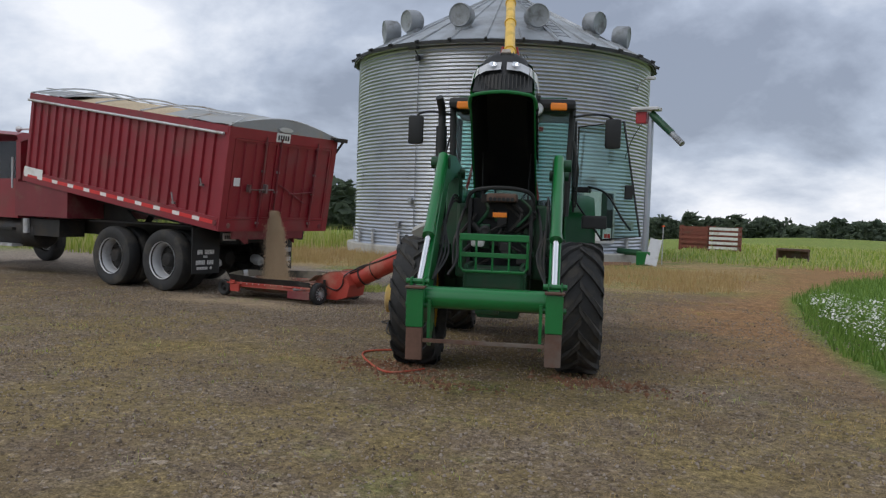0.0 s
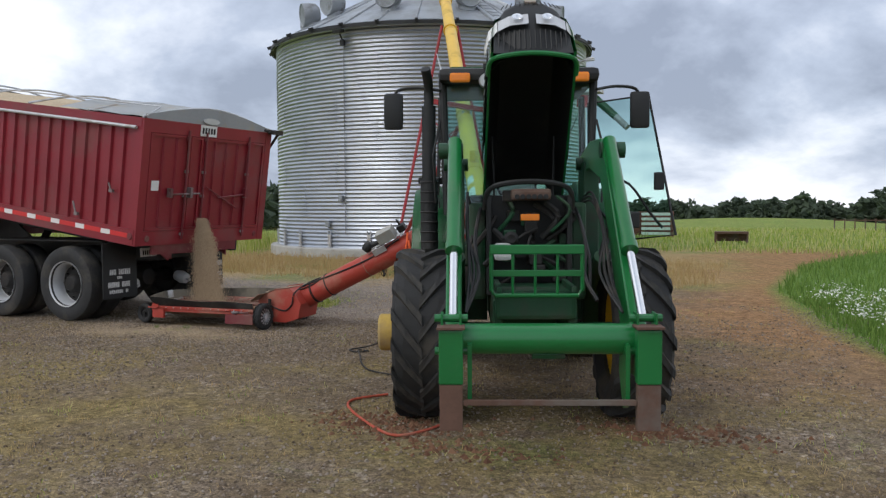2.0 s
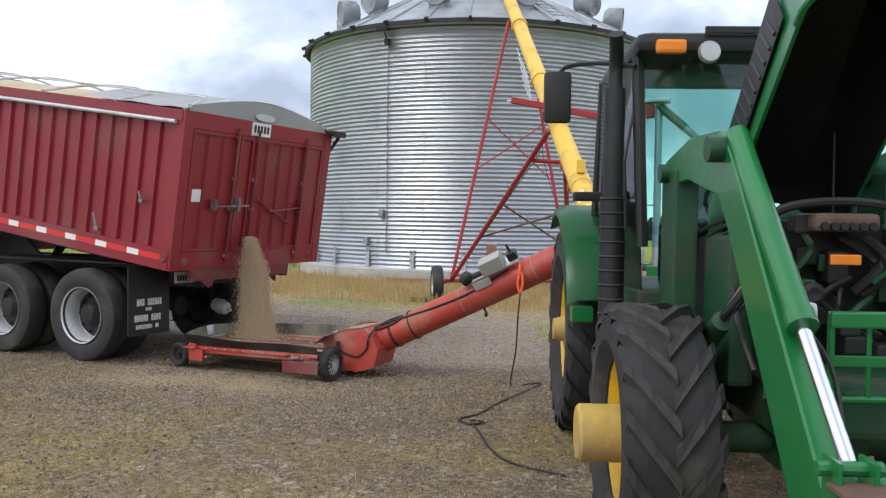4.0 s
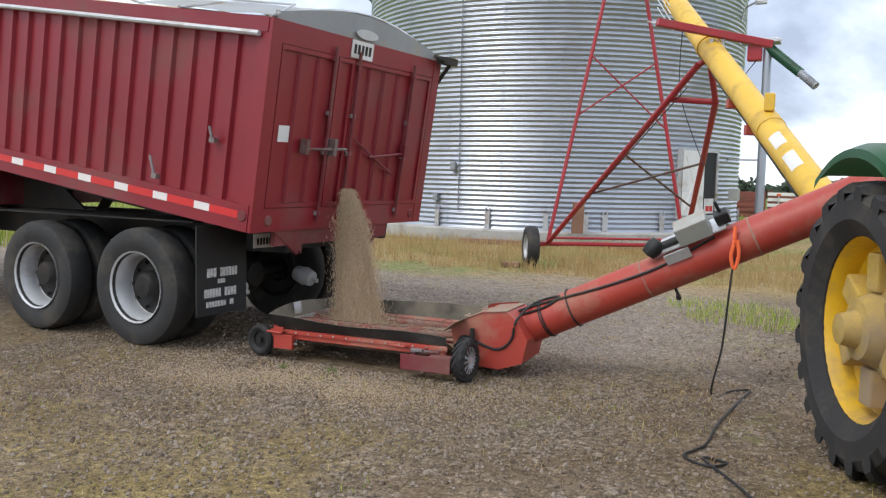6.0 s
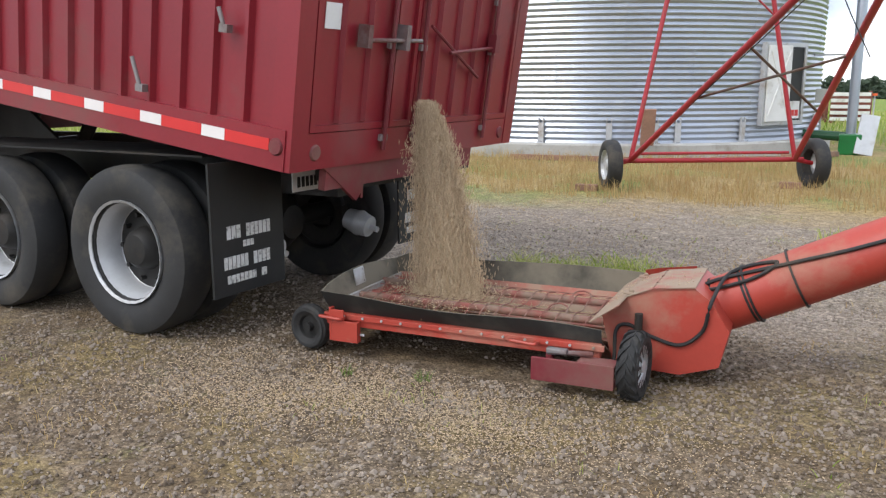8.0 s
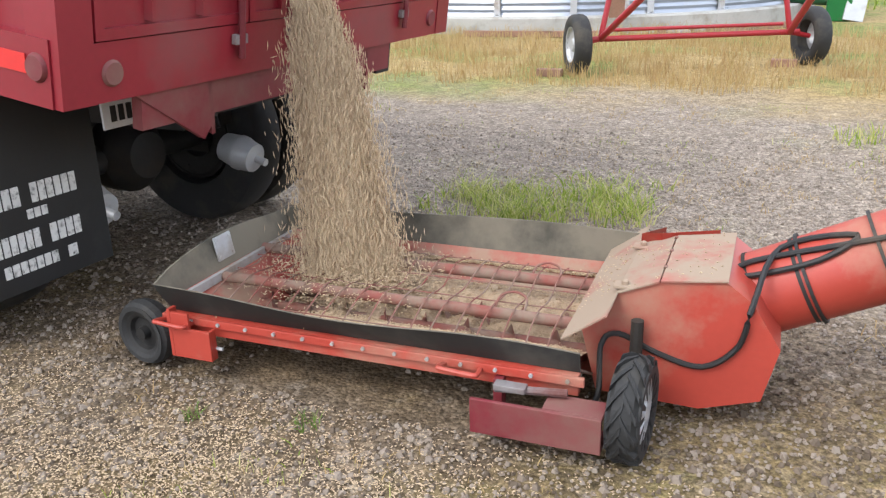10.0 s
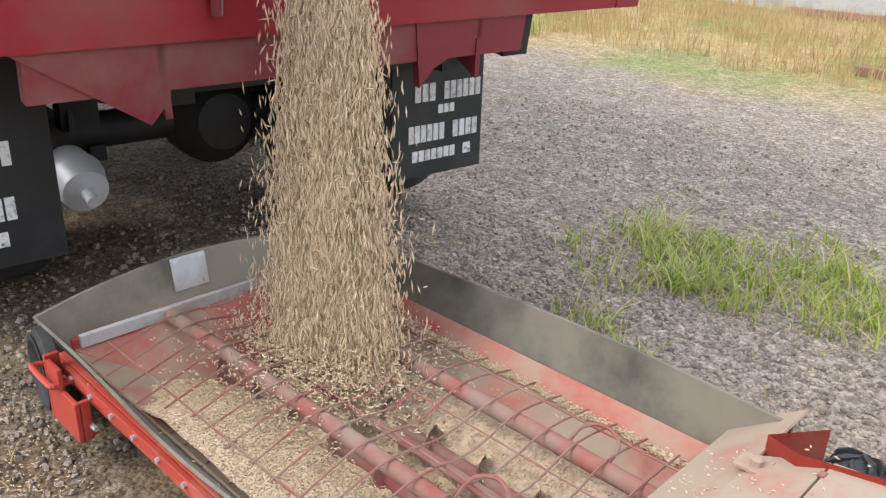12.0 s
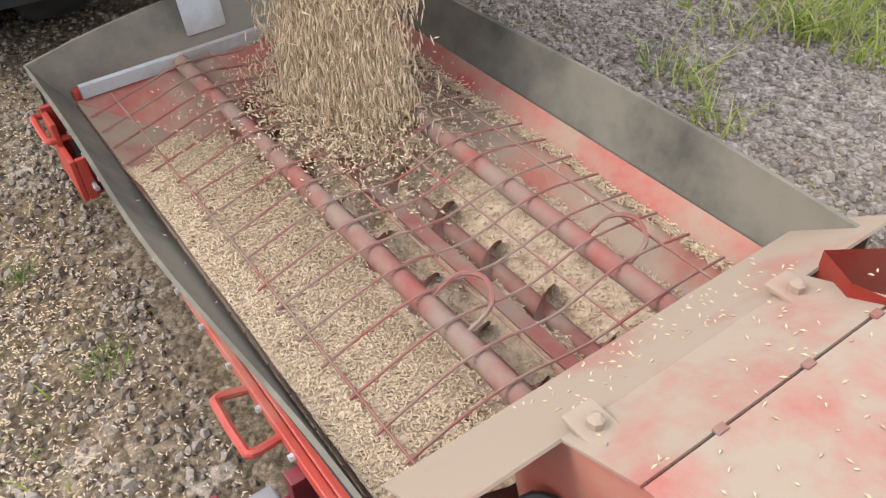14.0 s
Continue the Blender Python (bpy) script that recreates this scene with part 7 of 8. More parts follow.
    pipe(bm, smooth_path([hz + Vector((0.15, -0.15, 1.80)), hz + Vector((0.35, -0.33, 1.72)), hz + Vector((0.52, -0.46, 1.45)), hz + Vector((0.62, -0.50, 1.32))], 4), 0.013, 6)
    box(bm, 1.24, 1.33, 1.41, 1.46, 1.66, 1.82, 0.015)
    part("door_handle", bm, M_BLACK, door, "black door handle and rail")
    # exhaust stack
    bm = B()
    rod(bm, (-0.76, 1.08, 0.92), (-0.76, 1.08, 1.75), 0.075, 16)
    rod(bm, (-0.76, 1.08, 1.75), (-0.76, 1.08, 2.38), 0.060, 16)
    ex = p("exhaust_pipe", bm, M_BLACK, "dark exhaust stack with a perforated guard", True)
    bm = B()
    pipe(bm, smooth_path([(-0.76, 1.08, 2.38), (-0.76, 1.08, 2.50), (-0.765, 1.03, 2.60), (-0.78, 0.97, 2.68)], 4), 0.042, 10)
    part("exhaust_elbow", bm, M_BLACK, ex, smooth=True)
    for k in range(9):
        bm = B()
        lathe(bm, [(0.0755, -0.008), (0.081, 0), (0.0755, 0.008)], 16, pose(-0.76, 1.08, 1.05 + 0.085 * k))
        part("guard_ring", bm, M_DARK, ex)
    # fenders, side covers, steps
    for sg in (-1, 1):
        bm = B()
        rows = []
        for k in range(17):
            a = radians(17 + 108 * k / 16)
            R = 0.90
            y, z = 2.52 - R * math.cos(a), 0.80 + R * math.sin(a) * 1.02
            rows.append([bm.verts.new(q) for q in ((0.50 * sg, y, z), (0.88 * sg, y, z), (0.955 * sg, y * 0.985 + 2.52 * 0.015, z - 0.03), (0.962 * sg, y * 0.96 + 2.52 * 0.04, z - 0.075))])
        for k in range(16):
            for j in range(3):
                bm.faces.new((rows[k][j], rows[k + 1][j], rows[k + 1][j + 1], rows[k][j + 1]))
        bmesh.ops.solidify(bm, geom=list(bm.faces), thickness=0.012)
        p("rear_fender", bm, M_GREEN, "green rear fender", True)
        bm = B()
        quad_plate(bm, (0.60 * sg, 1.60, 0.95), (0.60 * sg, 2.15, 0.95), (0.60 * sg, 2.15, 1.75), (0.60 * sg, 1.60, 1.75), 0.02)
        p("fender_side", bm, M_GREEN)
        bm = B()
        box(bm, 0.86 * sg - 0.07, 0.86 * sg + 0.07, 1.58, 1.72, 0.93, 1.03, 0.006)
        p("fender_bracket", bm, M_GREEN)
        bm = B()
        box(bm, 0.80 * sg - 0.10, 0.80 * sg + 0.10, 1.86, 1.96, 1.735, 1.80, 0.015)
        p("fender_lamp", bm, M_BLACK)
        p("side_tank", box(B(), 0.32 * sg if sg > 0 else -0.62, 0.62 if sg > 0 else -0.32, 1.0, 1.62, 0.58, 1.02, 0.05), M_DARK)
        bm = B()
        for k in range(3):
            box(bm, 0.66 * sg - 0.12, 0.66 * sg + 0.12, 1.15, 1.45, 0.42 + 0.24 * k, 0.45 + 0.24 * k, 0.005)
        for yy in (1.14, 1.44):
            box(bm, 0.66 * sg - 0.12, 0.66 * sg - 0.10, yy, yy + 0.02, 0.42, 1.05)
        if sg > 0:
            p("step_ladder", bm, M_BLACK)
        else:
            bm.free()
        bm = B()
        box(bm, 0.92 * sg - 0.14, 0.92 * sg + 0.12, 1.05, 1.25, 1.33, 1.47, 0.015)
        if sg > 0:
            p("battery_box", bm, M_BLACK)
        else:
            bm.free()
        # small front work: dark hoses beside the frame
        bm = B()
        pipe(bm, smooth_path([(0.33 * sg, -0.05, 1.55), (0.38 * sg, -0.30, 1.30), (0.36 * sg, -0.45, 1.05), (0.42 * sg, -0.60, 0.90)], 5), 0.014, 6)
        p("engine_hose", bm, M_CABLE)
        bm = B()
        pipe(bm, smooth_path([(0.36 * sg, 0.05, 1.45), (0.42 * sg, -0.20, 1.20), (0.40 * sg, -0.40, 0.98)], 5), 0.012, 6)
        p("engine_hose", bm, M_CABLE)
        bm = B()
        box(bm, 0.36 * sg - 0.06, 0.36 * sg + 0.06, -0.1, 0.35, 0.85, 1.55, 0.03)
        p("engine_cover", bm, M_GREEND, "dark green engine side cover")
    return tr


make_tractor()


# ---------------------------------------------------------------- cords on the ground
def cord(name, pts, r, material, label):
    bm = B()
    pipe(bm, smooth_path([(x, y, z + (fall(x, y) + rut(x, y) + r * 0.8 if z < 0.01 else 0)) for x, y, z in pts], 8), r, 7)
    return tagged(link(name, bm, material, True), label, "cord")


cord("extension_cord", [(-6.42, 12.93, 0.98), (-6.44, 12.92, 0.70), (-6.47, 12.96, 0.35), (-6.53, 13.02, 0.0), (-6.40, 13.18, 0), (-6.29, 13.25, 0), (-6.33, 12.95, 0), (-6.40, 12.30, 0),
                        (-6.42, 11.80, 0), (-6.50, 11.55, 0), (-6.36, 11.42, 0), (-6.27, 11.52, 0), (-6.40, 11.55, 0), (-6.20, 11.20, 0), (-6.00, 10.85, 0), (-5.75, 10.56, 0), (-5.36, 10.44, 0)],
     0.0075, M_CABLE, "black extension cord hanging from the auger tube onto the gravel")
cord("red_cord", [(-4.45, 9.0, 0), (-4.50, 8.84, 0), (-4.61, 8.68, 0), (-4.77, 8.74, 0), (-5.09, 9.04, 0), (-5.32, 9.30, 0), (-5.37, 9.50, 0), (-5.20, 9.75, 0)],
     0.010, M_REDROPE, "faded red cord lying on the gravel by the tractor")


# ---------------------------------------------------------------- things round the bin
def make_post_auger():
    au = thing("unload_auger", pose(-7.30, 28.30, 0), "galvanised upright auger with a green discharge tube and red motor", "auger")
    bm = B()
    rod(bm, (0, 0, 0.1), (0, 0, 4.75), 0.10, 14)
    part("upright_tube", bm, M_STEEL, au, "galvanised upright tube", True)
    bm = B()
    rod(bm, (0.02, 0, 4.70), (0.75, -0.35, 4.05), 0.12, 14, 0.11)
    part("discharge_tube", bm, M_GREEND, au, "dark green slanting tube", True)
    bm = B()
    rod(bm, (0.62, -0.30, 4.17), (1.10, -0.52, 3.72), 0.095, 14)
    part("discharge_spout", bm, M_VENT, au, "grey spout", True)
    part("motor", box(B(), -0.45, -0.12, -0.14, 0.14, 4.40, 4.76, 0.03), M_FRAME, au, "dark red motor housing")
    part("rain_cover", box(B(), -0.60, 0.28, -0.26, 0.26, 4.80, 4.90, 0.02), M_ZINC, au, "pale metal cover")
    part("base", box(B(), -0.22, 0.22, -0.22, 0.22, -0.02, 0.42, 0.03), M_GREEN, au, "green steel base")
    bm = B()
    rod(bm, (0, 0, 0.35), (-1.9, 0.5, 0.42), 0.10, 12)
    part("inlet_tube", bm, M_GREEND, au)
    bm = B()
    rod(bm, (0, 0, 2.05), (-1.35, 0.9, 2.08), 0.02, 8)
    part("stay", bm, M_ZINC, au)
    bm = B()
    pipe(bm, smooth_path([(-0.2, -0.1, 4.45), (-0.6, 0.1, 3.9), (-0.95, 0.5, 3.0), (-0.9, 0.5, 1.2)], 5), 0.012, 6)
    part("cable", bm, M_CABLE, au)


make_post_auger()


def board(name, m, w, h, t, mt, label, category="board", group=""):
    ob = link(name, box(B(), -w / 2, w / 2, -t / 2, t / 2, 0, h, 0.006), mt)
    ob.matrix_basis = m
    return tagged(ob, label, category, group)


board("leaning_panel", pose(-7.05, 28.05, 0, -14, 10, 12), 0.36, 0.85, 0.06, M_ZINC, "pale metal panel leaning beside the green auger base", "panel")
board("plank", pose(-10.85, 24.95, 0.29, 14, 0, 20), 0.26, 0.72, 0.05, M_WOOD, "weathered plank leaning on the corrugated bin wall", "plank")
for k, (x, y, ln, rz) in enumerate(((-12.6, 24.35, 1.6, 4), (-9.3, 25.35, 1.9, 32), (-8.0, 26.9, 1.5, 50), (-11.6, 24.45, 1.1, 10))):
    ob = link("timber", box(B(), -ln / 2, ln / 2, -0.05, 0.05, 0, 0.10, 0.006), M_WOOD)
    ob.matrix_basis = pose(x, y, 0.0, 0, 0, rz)
    tagged(ob, "grey timber lying beside the bin slab", "timber", "timbers by the bin")
for k, (x, y, s) in enumerate(((-9.95, 25.0, 0.16), (-9.7, 24.9, 0.13), (-9.85, 25.25, 0.15), (-9.5, 25.2, 0.12))):
    bm = B()
    bmesh.ops.create_icosphere(bm, subdivisions=2, radius=s)
    for v in bm.verts:
        v.co *= 1 + 0.35 * noise.noise(v.co * 6 + Vector((k, 0, 0)))
        v.co.z *= 0.7
    ob = link("rock", bm, M_STONE)
    ob.matrix_basis = pose(x, y, s * 0.4)
    tagged(ob, "grey fieldstone lying beside the bin", "rock", "rocks by the bin")
box_ob = link("meter_box", box(B(), -0.12, 0.12, -0.08, 0.08, 0, 0.30, 0.015), M_GREYBOX)
box_ob.matrix_basis = pose(-7.92, 28.62, 1.05, 0, 0, -15)
tagged(box_ob, "grey meter box on the bin wall", "meter box")
hd = B()
rod(hd, (0, 0, 0), (0, 0, 0.05), 0.05, 10)
hopper_lamp = link("beacon", hd, M_ORSTRAP)
hopper_lamp.matrix_basis = pose(-6.9, 28.9, 1.2)
tagged(hopper_lamp, "small orange reflector on a stake", "reflector")
st = B()
rod(st, (-6.9, 28.9, 0), (-6.9, 28.9, 1.2), 0.015, 6)
tagged(link("reflector_stake", st, M_ZINC), "thin steel stake holding a reflector", "stake")


def make_crate(m, mt_slat, label):
    c = thing("slatted_crate", m, label, "crate", "slatted crates at the field edge")
    for x in (-0.62, 0.62):
        for y in (-0.35, 0.35):
            part("corner_post", box(B(), x - 0.05, x + 0.05, y - 0.05, y + 0.05, 0, 1.18, 0.004), M_RUSTWOOD, c)
    for k in range(5):
        z = 0.10 + 0.225 * k
        part("slat", box(B(), -0.66, 0.66, -0.415, -0.402, z, z + 0.13, 0.003), mt_slat, c)
        part("slat", box(B(), -0.66, 0.66, 0.402, 0.415, z, z + 0.13, 0.003), M_RUSTWOOD, c)
        for x in (-0.674, 0.661):
            part("slat", box(B(), x, x + 0.013, -0.40, 0.40, z, z + 0.13, 0.003), M_RUSTWOOD, c)
    part("back_panel", box(B(), -0.56, 0.56, 0.30, 0.32, 0.05, 1.12), M_RUSTWOOD, c)


make_crate(pose(-8.75, 43.6, fall(-8.75, 43.6), 0, 0, 3), M_RUSTWOOD, "red-brown slatted wooden crate standing in grass")
make_crate(pose(-7.30, 43.5, fall(-7.30, 43.5), 0, 0, -4), M_WHITE, "slatted crate with pale front boards standing in grass")

feeder = thing("hay_feeder", pose(-3.75, 37.0, fall(-3.75, 37.0), 0, 0, 6), "dark low feed trough standing in the field", "feeder")
part("trough", box(B(), -0.60, 0.60, -0.30, 0.30, 0.40, 0.48, 0.01), M_RUST, feeder)
for x in (-0.56, 0.56):
    for y in (-0.26, 0.26):
        part("leg", box(B(), x - 0.03, x + 0.03, y - 0.03, y + 0.03, -0.05, 0.45), M_RUST, feeder)
part("back_board", box(B(), -0.60, 0.60, 0.26, 0.29, 0.1, 0.40), M_RUST, feeder)
fence = thing("fence", pose(2.2, 55.0, fall(2.2, 55.0), 0, 0, 4), "short run of dark fence posts in the field", "fence")
for k in range(6):
    part("post", box(B(), -1.3 + 0.52 * k, -1.24 + 0.52 * k, -0.03, 0.03, -0.1, 0.75), M_RUST, fence)
part("rail", box(B(), -1.3, 1.36, -0.045, -0.032, 0.62, 0.68), M_RUST, fence)


# ---------------------------------------------------------------- plants
def patch(cx, cy, rx, ry, n, seed, edge=0.7):
    rnd = random.Random(seed)
    out = []
    while len(out) < n:
        a, r = rnd.uniform(0, 2 * math.pi), math.sqrt(rnd.random())
        x, y = cx + rx * r * math.cos(a), cy + ry * r * math.sin(a)
        if noise.noise(Vector((x * 2.3, y * 2.3, seed))) > -0.12 - edge * (1 - r):
            out.append((x, y))
    return out


def clumps(x0, x1, y0, y1, n_clump, per, spread, seed, keep=None):
    rnd = random.Random(seed)
    out = []
    for _ in range(n_clump):
        x, y = rnd.uniform(x0, x1), rnd.uniform(y0, y1)
        if keep and not keep(x, y):
            continue
        for _ in range(rnd.randint(per // 2, per)):
            out.append((x + rnd.gauss(0, spread), y + rnd.gauss(0, spread)))
    return out


def clear(x, y):
    """Keeps plants off the hopper, wheels, bin slab and the camera's way."""
    if -10.2 < x < -7.6 and 12.2 < y < 13.6:
        return False
    if math.hypot(x - BIN_X, y - BIN_Y) < BIN_R + 0.3:
        return False
    if -16 < x < -10.2 and 12.0 < y < 15.0:
        return False
    return True


tuft_spots = clumps(-9.85, -8.55, 14.55, 15.20, 46, 34, 0.045, 61) + patch(-9.20, 14.85, 0.62, 0.36, 260, 1) + patch(-8.85, 15.35, 0.40, 0.25, 120, 8) + patch(-9.35, 14.05, 0.14, 0.10, 60, 2) + patch(-9.10, 13.95, 0.10, 0.07, 30, 3) + patch(-9.55, 14.40, 0.20, 0.20, 60, 5)
blades("grass_tuft", tuft_spots, M_GRASS, "fresh green grass tuft growing through the gravel", "grass", 0.04, 0.17, 0.0042, 1.4)
blades("weed_tuft", patch(-9.23, 12.27, 0.05, 0.05, 46, 6) + patch(-9.62, 12.18, 0.04, 0.04, 24, 7), M_LAWN, "small dark weed in the gravel", "weed", 0.03, 0.07, 0.002, 1.2)
blades("grass_patch", patch(-6.35, 16.6, 0.9, 0.8, 700, 9) + patch(-6.9, 17.3, 0.7, 0.4, 250, 10), M_GRASS, "fresh green grass patch behind the auger tube", "grass", 0.05, 0.16, 0.006, 0.7)
blades("dry_grass", [q for q in clumps(-20, -3.5, 19.3, 25.5, 1500, 16, 0.12, 31, clear)], M_DRYG, "dry yellow grass along the foot of the bin", "grass", 0.08, 0.30, 0.006, 0.5)
blades("yard_weeds", [q for q in clumps(-14, 0.5, 3.0, 19, 2600, 14, 0.07, 32, clear)], M_DRYG, "thin dry weeds in the gravel yard", "weed", 0.012, 0.055, 0.0028, 1.3)
blades("yard_grass", [q for q in clumps(-14, 0.5, 4.0, 19, 420, 14, 0.08, 33, clear)], M_GRASS, "sparse green grass in the gravel yard", "grass", 0.015, 0.06, 0.003, 1.0)
rnd = random.Random(40)
lawn = []
while len(lawn) < 15000:
    y = 9.0 + 26 * rnd.random() ** 1.5
    x = -2.1 + 0.02 * (y - 20) ** 2 + 7.0 * rnd.random() ** 1.3 + 0.25 * noise.noise(Vector((y * 0.5, 0, 2)))
    lawn.append((x, y))
blades("tall_grass", lawn, M_LAWN, "lush tall green grass beside the yard", "grass", 0.08, 0.30, 0.010, 0.6)
reeds = []
while len(reeds) < 7000:
    reeds.append((rnd.uniform(-32, -17.8), rnd.uniform(19, 33)))
reeds += [(rnd.uniform(-30, -14), rnd.uniform(17.5, 19.5)) for _ in range(2500)]
blades("reed_grass", [q for q in reeds if clear(*q) and math.hypot(q[0] - BIN_X, q[1] - BIN_Y) > BIN_R + 0.5], M_GRASS, "tall rough grass behind the truck", "grass", 0.3, 0.95, 0.014, 0.35)
blades("field_grass", [(rnd.uniform(-9, 16), rnd.uniform(31, 60)) for _ in range(12000)], M_GRASS, "green meadow grass beyond the yard", "grass", 0.10, 0.35, 0.02, 0.5)


def make_daisies():
    r2 = random.Random(77)
    vs, fs = [], []
    stems = []
    for k in range(330):
        y = r2.uniform(11.8, 17.6)
        x = -1.95 + 0.02 * (y - 20) ** 2 + abs(r2.gauss(0, 0.8))
        h = r2.uniform(0.16, 0.34)
        z = fall(x, y) + h
        stems.append((x, y))
        for j in range(r2.randint(2, 5)):
            c = Vector((x + r2.gauss(0, 0.05), y + r2.gauss(0, 0.05), z + r2.gauss(0, 0.03)))
            n = 6
            i = len(vs)
            tilt = Vector((r2.gauss(0, 0.4), r2.gauss(0, 0.4), 0))
            rr = r2.uniform(0.008, 0.017)
            vs.append(tuple(c + Vector((0, 0, 0.004))))
            for q in range(n):
                a = 2 * math.pi * q / n
                o = Vector((rr * math.cos(a), rr * math.sin(a), 0))
                vs.append(tuple(c + o + Vector((0, 0, o.dot(tilt)))))
            fs += [(i, i + 1 + q, i + 1 + (q + 1) % n) for q in range(n)]
    me = bpy.data.meshes.new("white_flowers")
    me.from_pydata(vs, [], fs)
    me.materials.append(M_PETAL)
    tagged(new("white_flowers", me), "white wild flowers among the tall grass", "flowers", kind="stuff")
    blades("flower_stems", stems * 3, M_LAWN, "green stems of the wild flowers", "grass", 0.14, 0.30, 0.006, 0.3)


make_daisies()


def make_woods():
    """Far woods: trunks and crowns of many small leaf clumps, in one object."""
    r3 = random.Random(55)
    vs, fs = [], []

    def clump(c, s):
        i = len(vs)
        for q in range(5):
            vs.append((c[0] + r3.gauss(0, s), c[1] + r3.gauss(0, s), c[2] + r3.gauss(0, s * 0.8)))
        fs.extend(((i, i + 1, i + 2), (i, i + 2, i + 3), (i + 1, i + 3, i + 4), (i, i + 1, i + 4), (i + 2, i + 3, i + 4)))

    def tree(x, y, h, w):
        z = fall(x, y)
        i = len(vs)
        for q in range(3):
            a = 2.1 * q
            vs.append((x + 0.35 * math.cos(a), y + 0.35 * math.sin(a), z - 0.5))
        vs.append((x, y, z + h * 0.7))
        fs.extend(((i, i + 1, i + 3), (i + 1, i + 2, i + 3), (i + 2, i, i + 3)))
        for _ in range(int(70 + 8 * w)):
            a, u = r3.uniform(0, 2 * math.pi), r3.random()
            hh = 0.12 + 0.88 * u
            rr = w * (0.35 + 0.65 * math.sin(math.pi * min(1, 0.2 + 0.75 * u))) * math.sqrt(r3.random())
            clump((x + rr * math.cos(a), y + rr * math.sin(a), z + h * hh), w * 0.20)
    for k in range(520):  # belt behind the field
        a = radians(-62 + 118 * k / 519)
        d = r3.uniform(250, 300) - 20 * math.sin(a * 2)
        lump = noise.noise(Vector((k * 0.035, 0, 0)))
        h = 7.5 + 3.0 * lump + r3.uniform(-1.5, 2.2)
        x, y = d * math.sin(a) - 5, d * math.cos(a)
        tree(x, y, h, r3.uniform(2.5, 4.2))
    for k in range(46):  # nearer clump on the right of the field and behind the truck
        x, y = (r3.uniform(14, 60), r3.uniform(175, 200)) if k < 24 else (r3.uniform(-75, -46), r3.uniform(80, 110))
        tree(x, y, r3.uniform(4.5, 7.5) if k < 24 else r3.uniform(5, 8), r3.uniform(1.8, 3.0))
    me = bpy.data.meshes.new("far_woods")
    me.from_pydata(vs, [], fs)
    me.materials.append(M_WOODS)
    tagged(new("far_woods", me), "belt of dark green woods beyond the fields", "woods", kind="stuff")


make_woods()


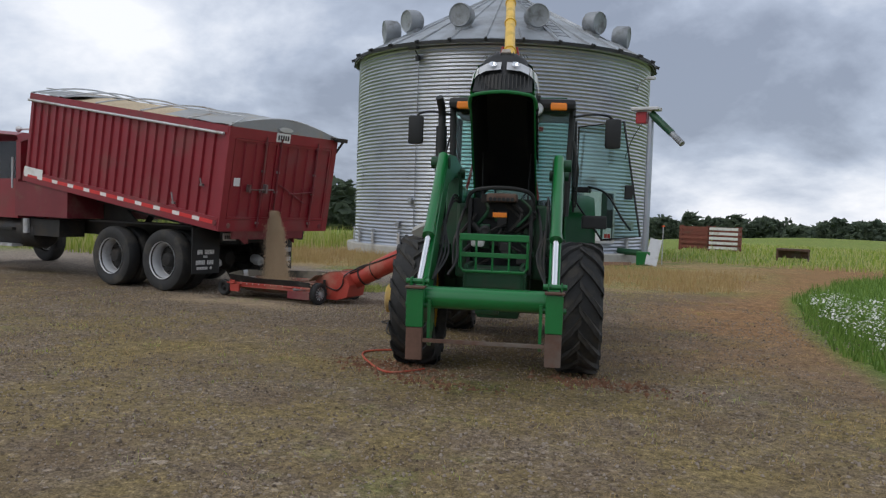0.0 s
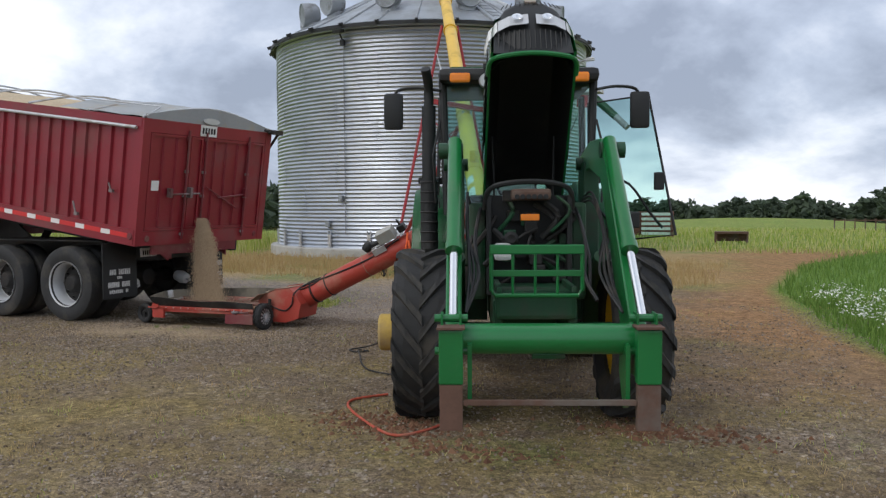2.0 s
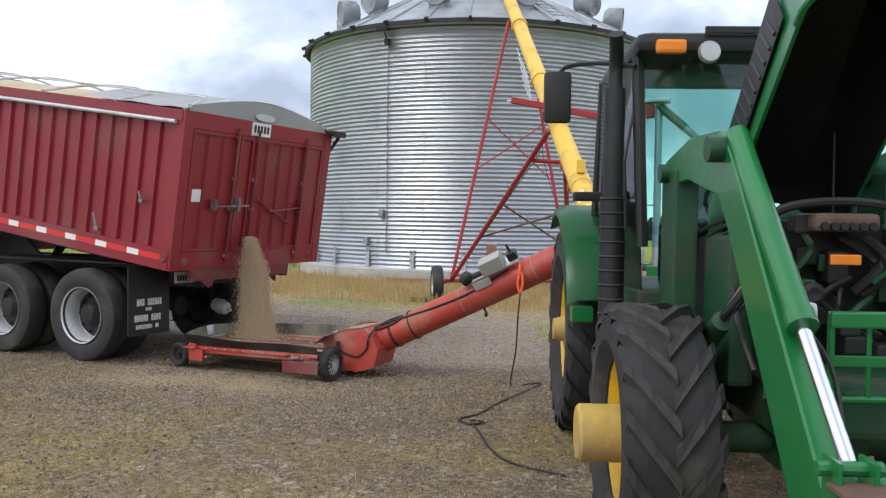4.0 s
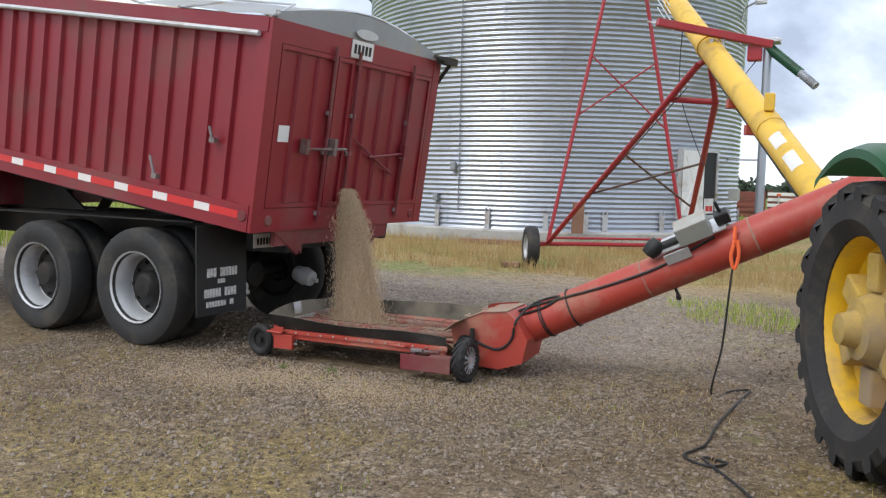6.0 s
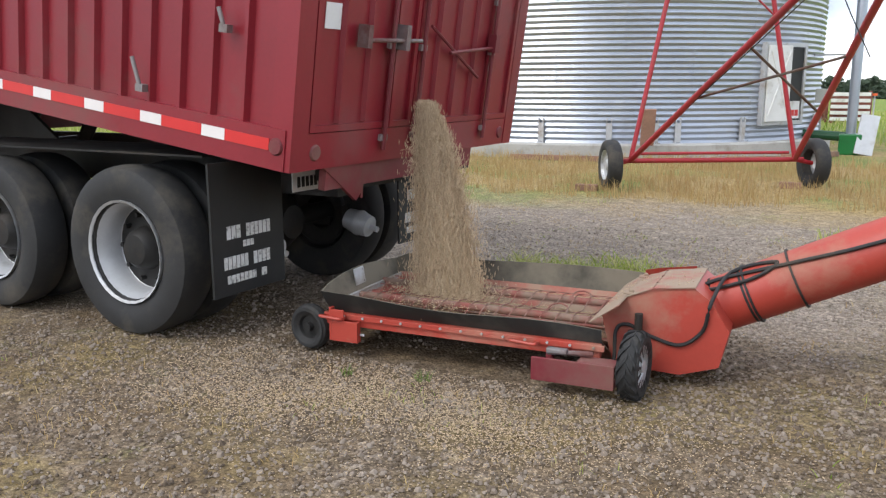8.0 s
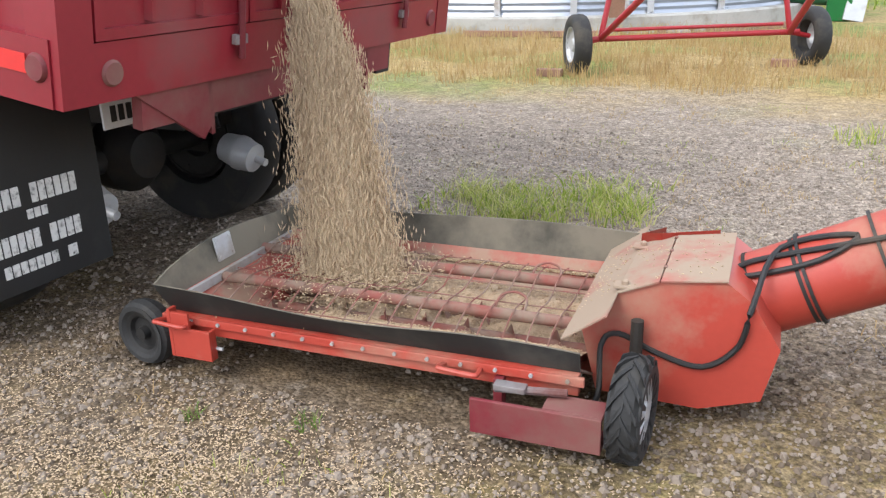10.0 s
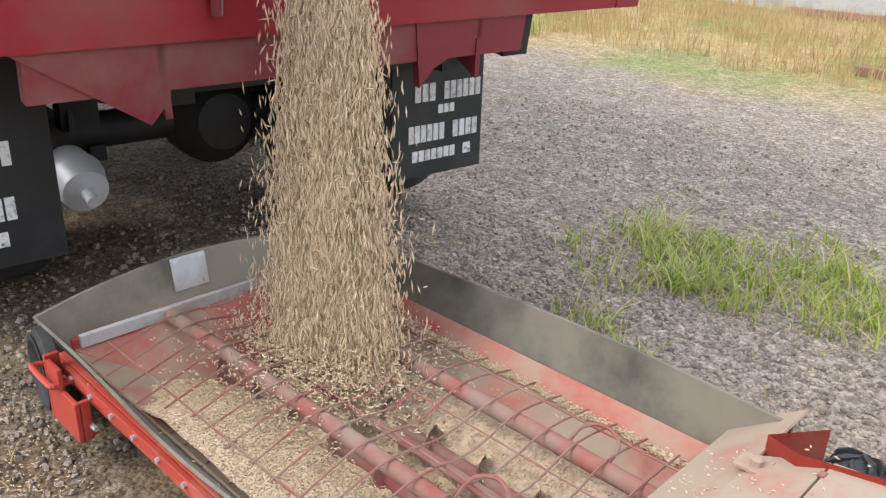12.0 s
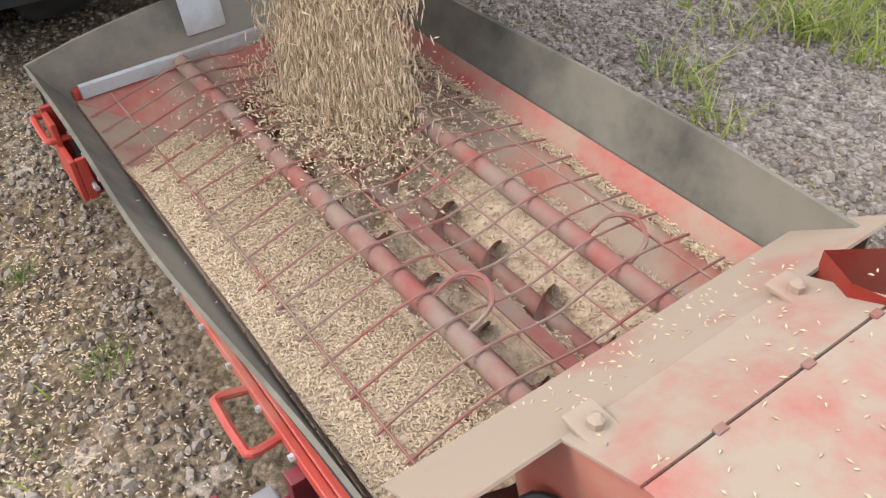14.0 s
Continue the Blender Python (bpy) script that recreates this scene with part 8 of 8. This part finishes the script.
# ---------------------------------------------------------------- loose stones of the yard
def make_pebbles():
    r4 = random.Random(91)
    lots = {False: ([], []), True: ([], [])}

    def stone(x, y, s):
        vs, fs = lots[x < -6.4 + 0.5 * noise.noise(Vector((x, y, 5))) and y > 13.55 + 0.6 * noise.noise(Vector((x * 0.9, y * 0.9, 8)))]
        i = len(vs)
        z = fall(x, y) + rut(x, y)
        a0 = r4.uniform(0, 6.28)
        top = s * r4.uniform(0.35, 0.75)
        for k in range(5):
            a = a0 + k * 1.257 + r4.uniform(-0.3, 0.3)
            q = s * r4.uniform(0.75, 1.2)
            vs.append((x + q * math.cos(a), y + q * math.sin(a), z - s * 0.3))
        for k in range(3):
            a = a0 + k * 2.094 + r4.uniform(-0.4, 0.4)
            q = s * r4.uniform(0.35, 0.75)
            vs.append((x + q * math.cos(a), y + q * math.sin(a), z + top * r4.uniform(0.7, 1.1)))
        fs.extend(((i, i + 1, i + 5), (i + 1, i + 6, i + 5), (i + 1, i + 2, i + 6), (i + 2, i + 3, i + 6), (i + 3, i + 7, i + 6), (i + 3, i + 4, i + 7), (i + 4, i + 5, i + 7), (i + 4, i, i + 5), (i + 5, i + 6, i + 7)))
    for k in range(30000):  # about the hopper, where the camera comes nearest
        x, y = r4.gauss(-9.0, 1.6), r4.gauss(12.9, 1.5)
        if -9.95 < x < -8.3 and 12.42 < y < 13.25:
            continue
        stone(x, y, min(0.022, 0.003 + abs(r4.gauss(0, 0.0055))))
    for k in range(62000):
        x, y = r4.uniform(-12, 0.5), r4.uniform(4.0, 17)
        if noise.noise(Vector((x * 0.5, y * 0.5, 3))) < -0.25:
            continue
        stone(x, y, min(0.024, 0.0035 + abs(r4.gauss(0, 0.0050))))
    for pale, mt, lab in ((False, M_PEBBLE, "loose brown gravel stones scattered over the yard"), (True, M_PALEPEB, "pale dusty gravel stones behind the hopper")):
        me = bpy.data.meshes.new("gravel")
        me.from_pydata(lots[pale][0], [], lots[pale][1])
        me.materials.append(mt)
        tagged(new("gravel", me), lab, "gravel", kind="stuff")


make_pebbles()


def make_clods():
    """Red-brown soil churned up where the tractor's front wheels dug in."""
    r5 = random.Random(17)
    vs, fs = [], []
    for cx, cy, sx, sy, n in ((-4.75, 8.95, 0.30, 0.14, 420), (-2.95, 9.45, 0.26, 0.14, 340), (-4.15, 8.55, 0.35, 0.10, 160)):
        for _ in range(n):
            x, y = r5.gauss(cx, sx), r5.gauss(cy, sy)
            s = min(0.040, 0.006 + abs(r5.gauss(0, 0.011)))
            z = fall(x, y) + rut(x, y)
            i = len(vs)
            for k in range(5):
                a = 1.257 * k + r5.uniform(-0.3, 0.3)
                vs.append((x + s * r5.uniform(0.7, 1.3) * math.cos(a), y + s * r5.uniform(0.7, 1.3) * math.sin(a), z - 0.2 * s))
            vs.append((x + r5.gauss(0, s * 0.2), y + r5.gauss(0, s * 0.2), z + s * r5.uniform(0.5, 0.9)))
            fs.extend((i + k, i + (k + 1) % 5, i + 5) for k in range(5))
    me = bpy.data.meshes.new("soil_clods")
    me.from_pydata(vs, [], fs)
    me.materials.append(M_CLOD)
    tagged(new("soil_clods", me), "red-brown churned soil clods by the tractor wheels", "soil", kind="stuff")


make_clods()
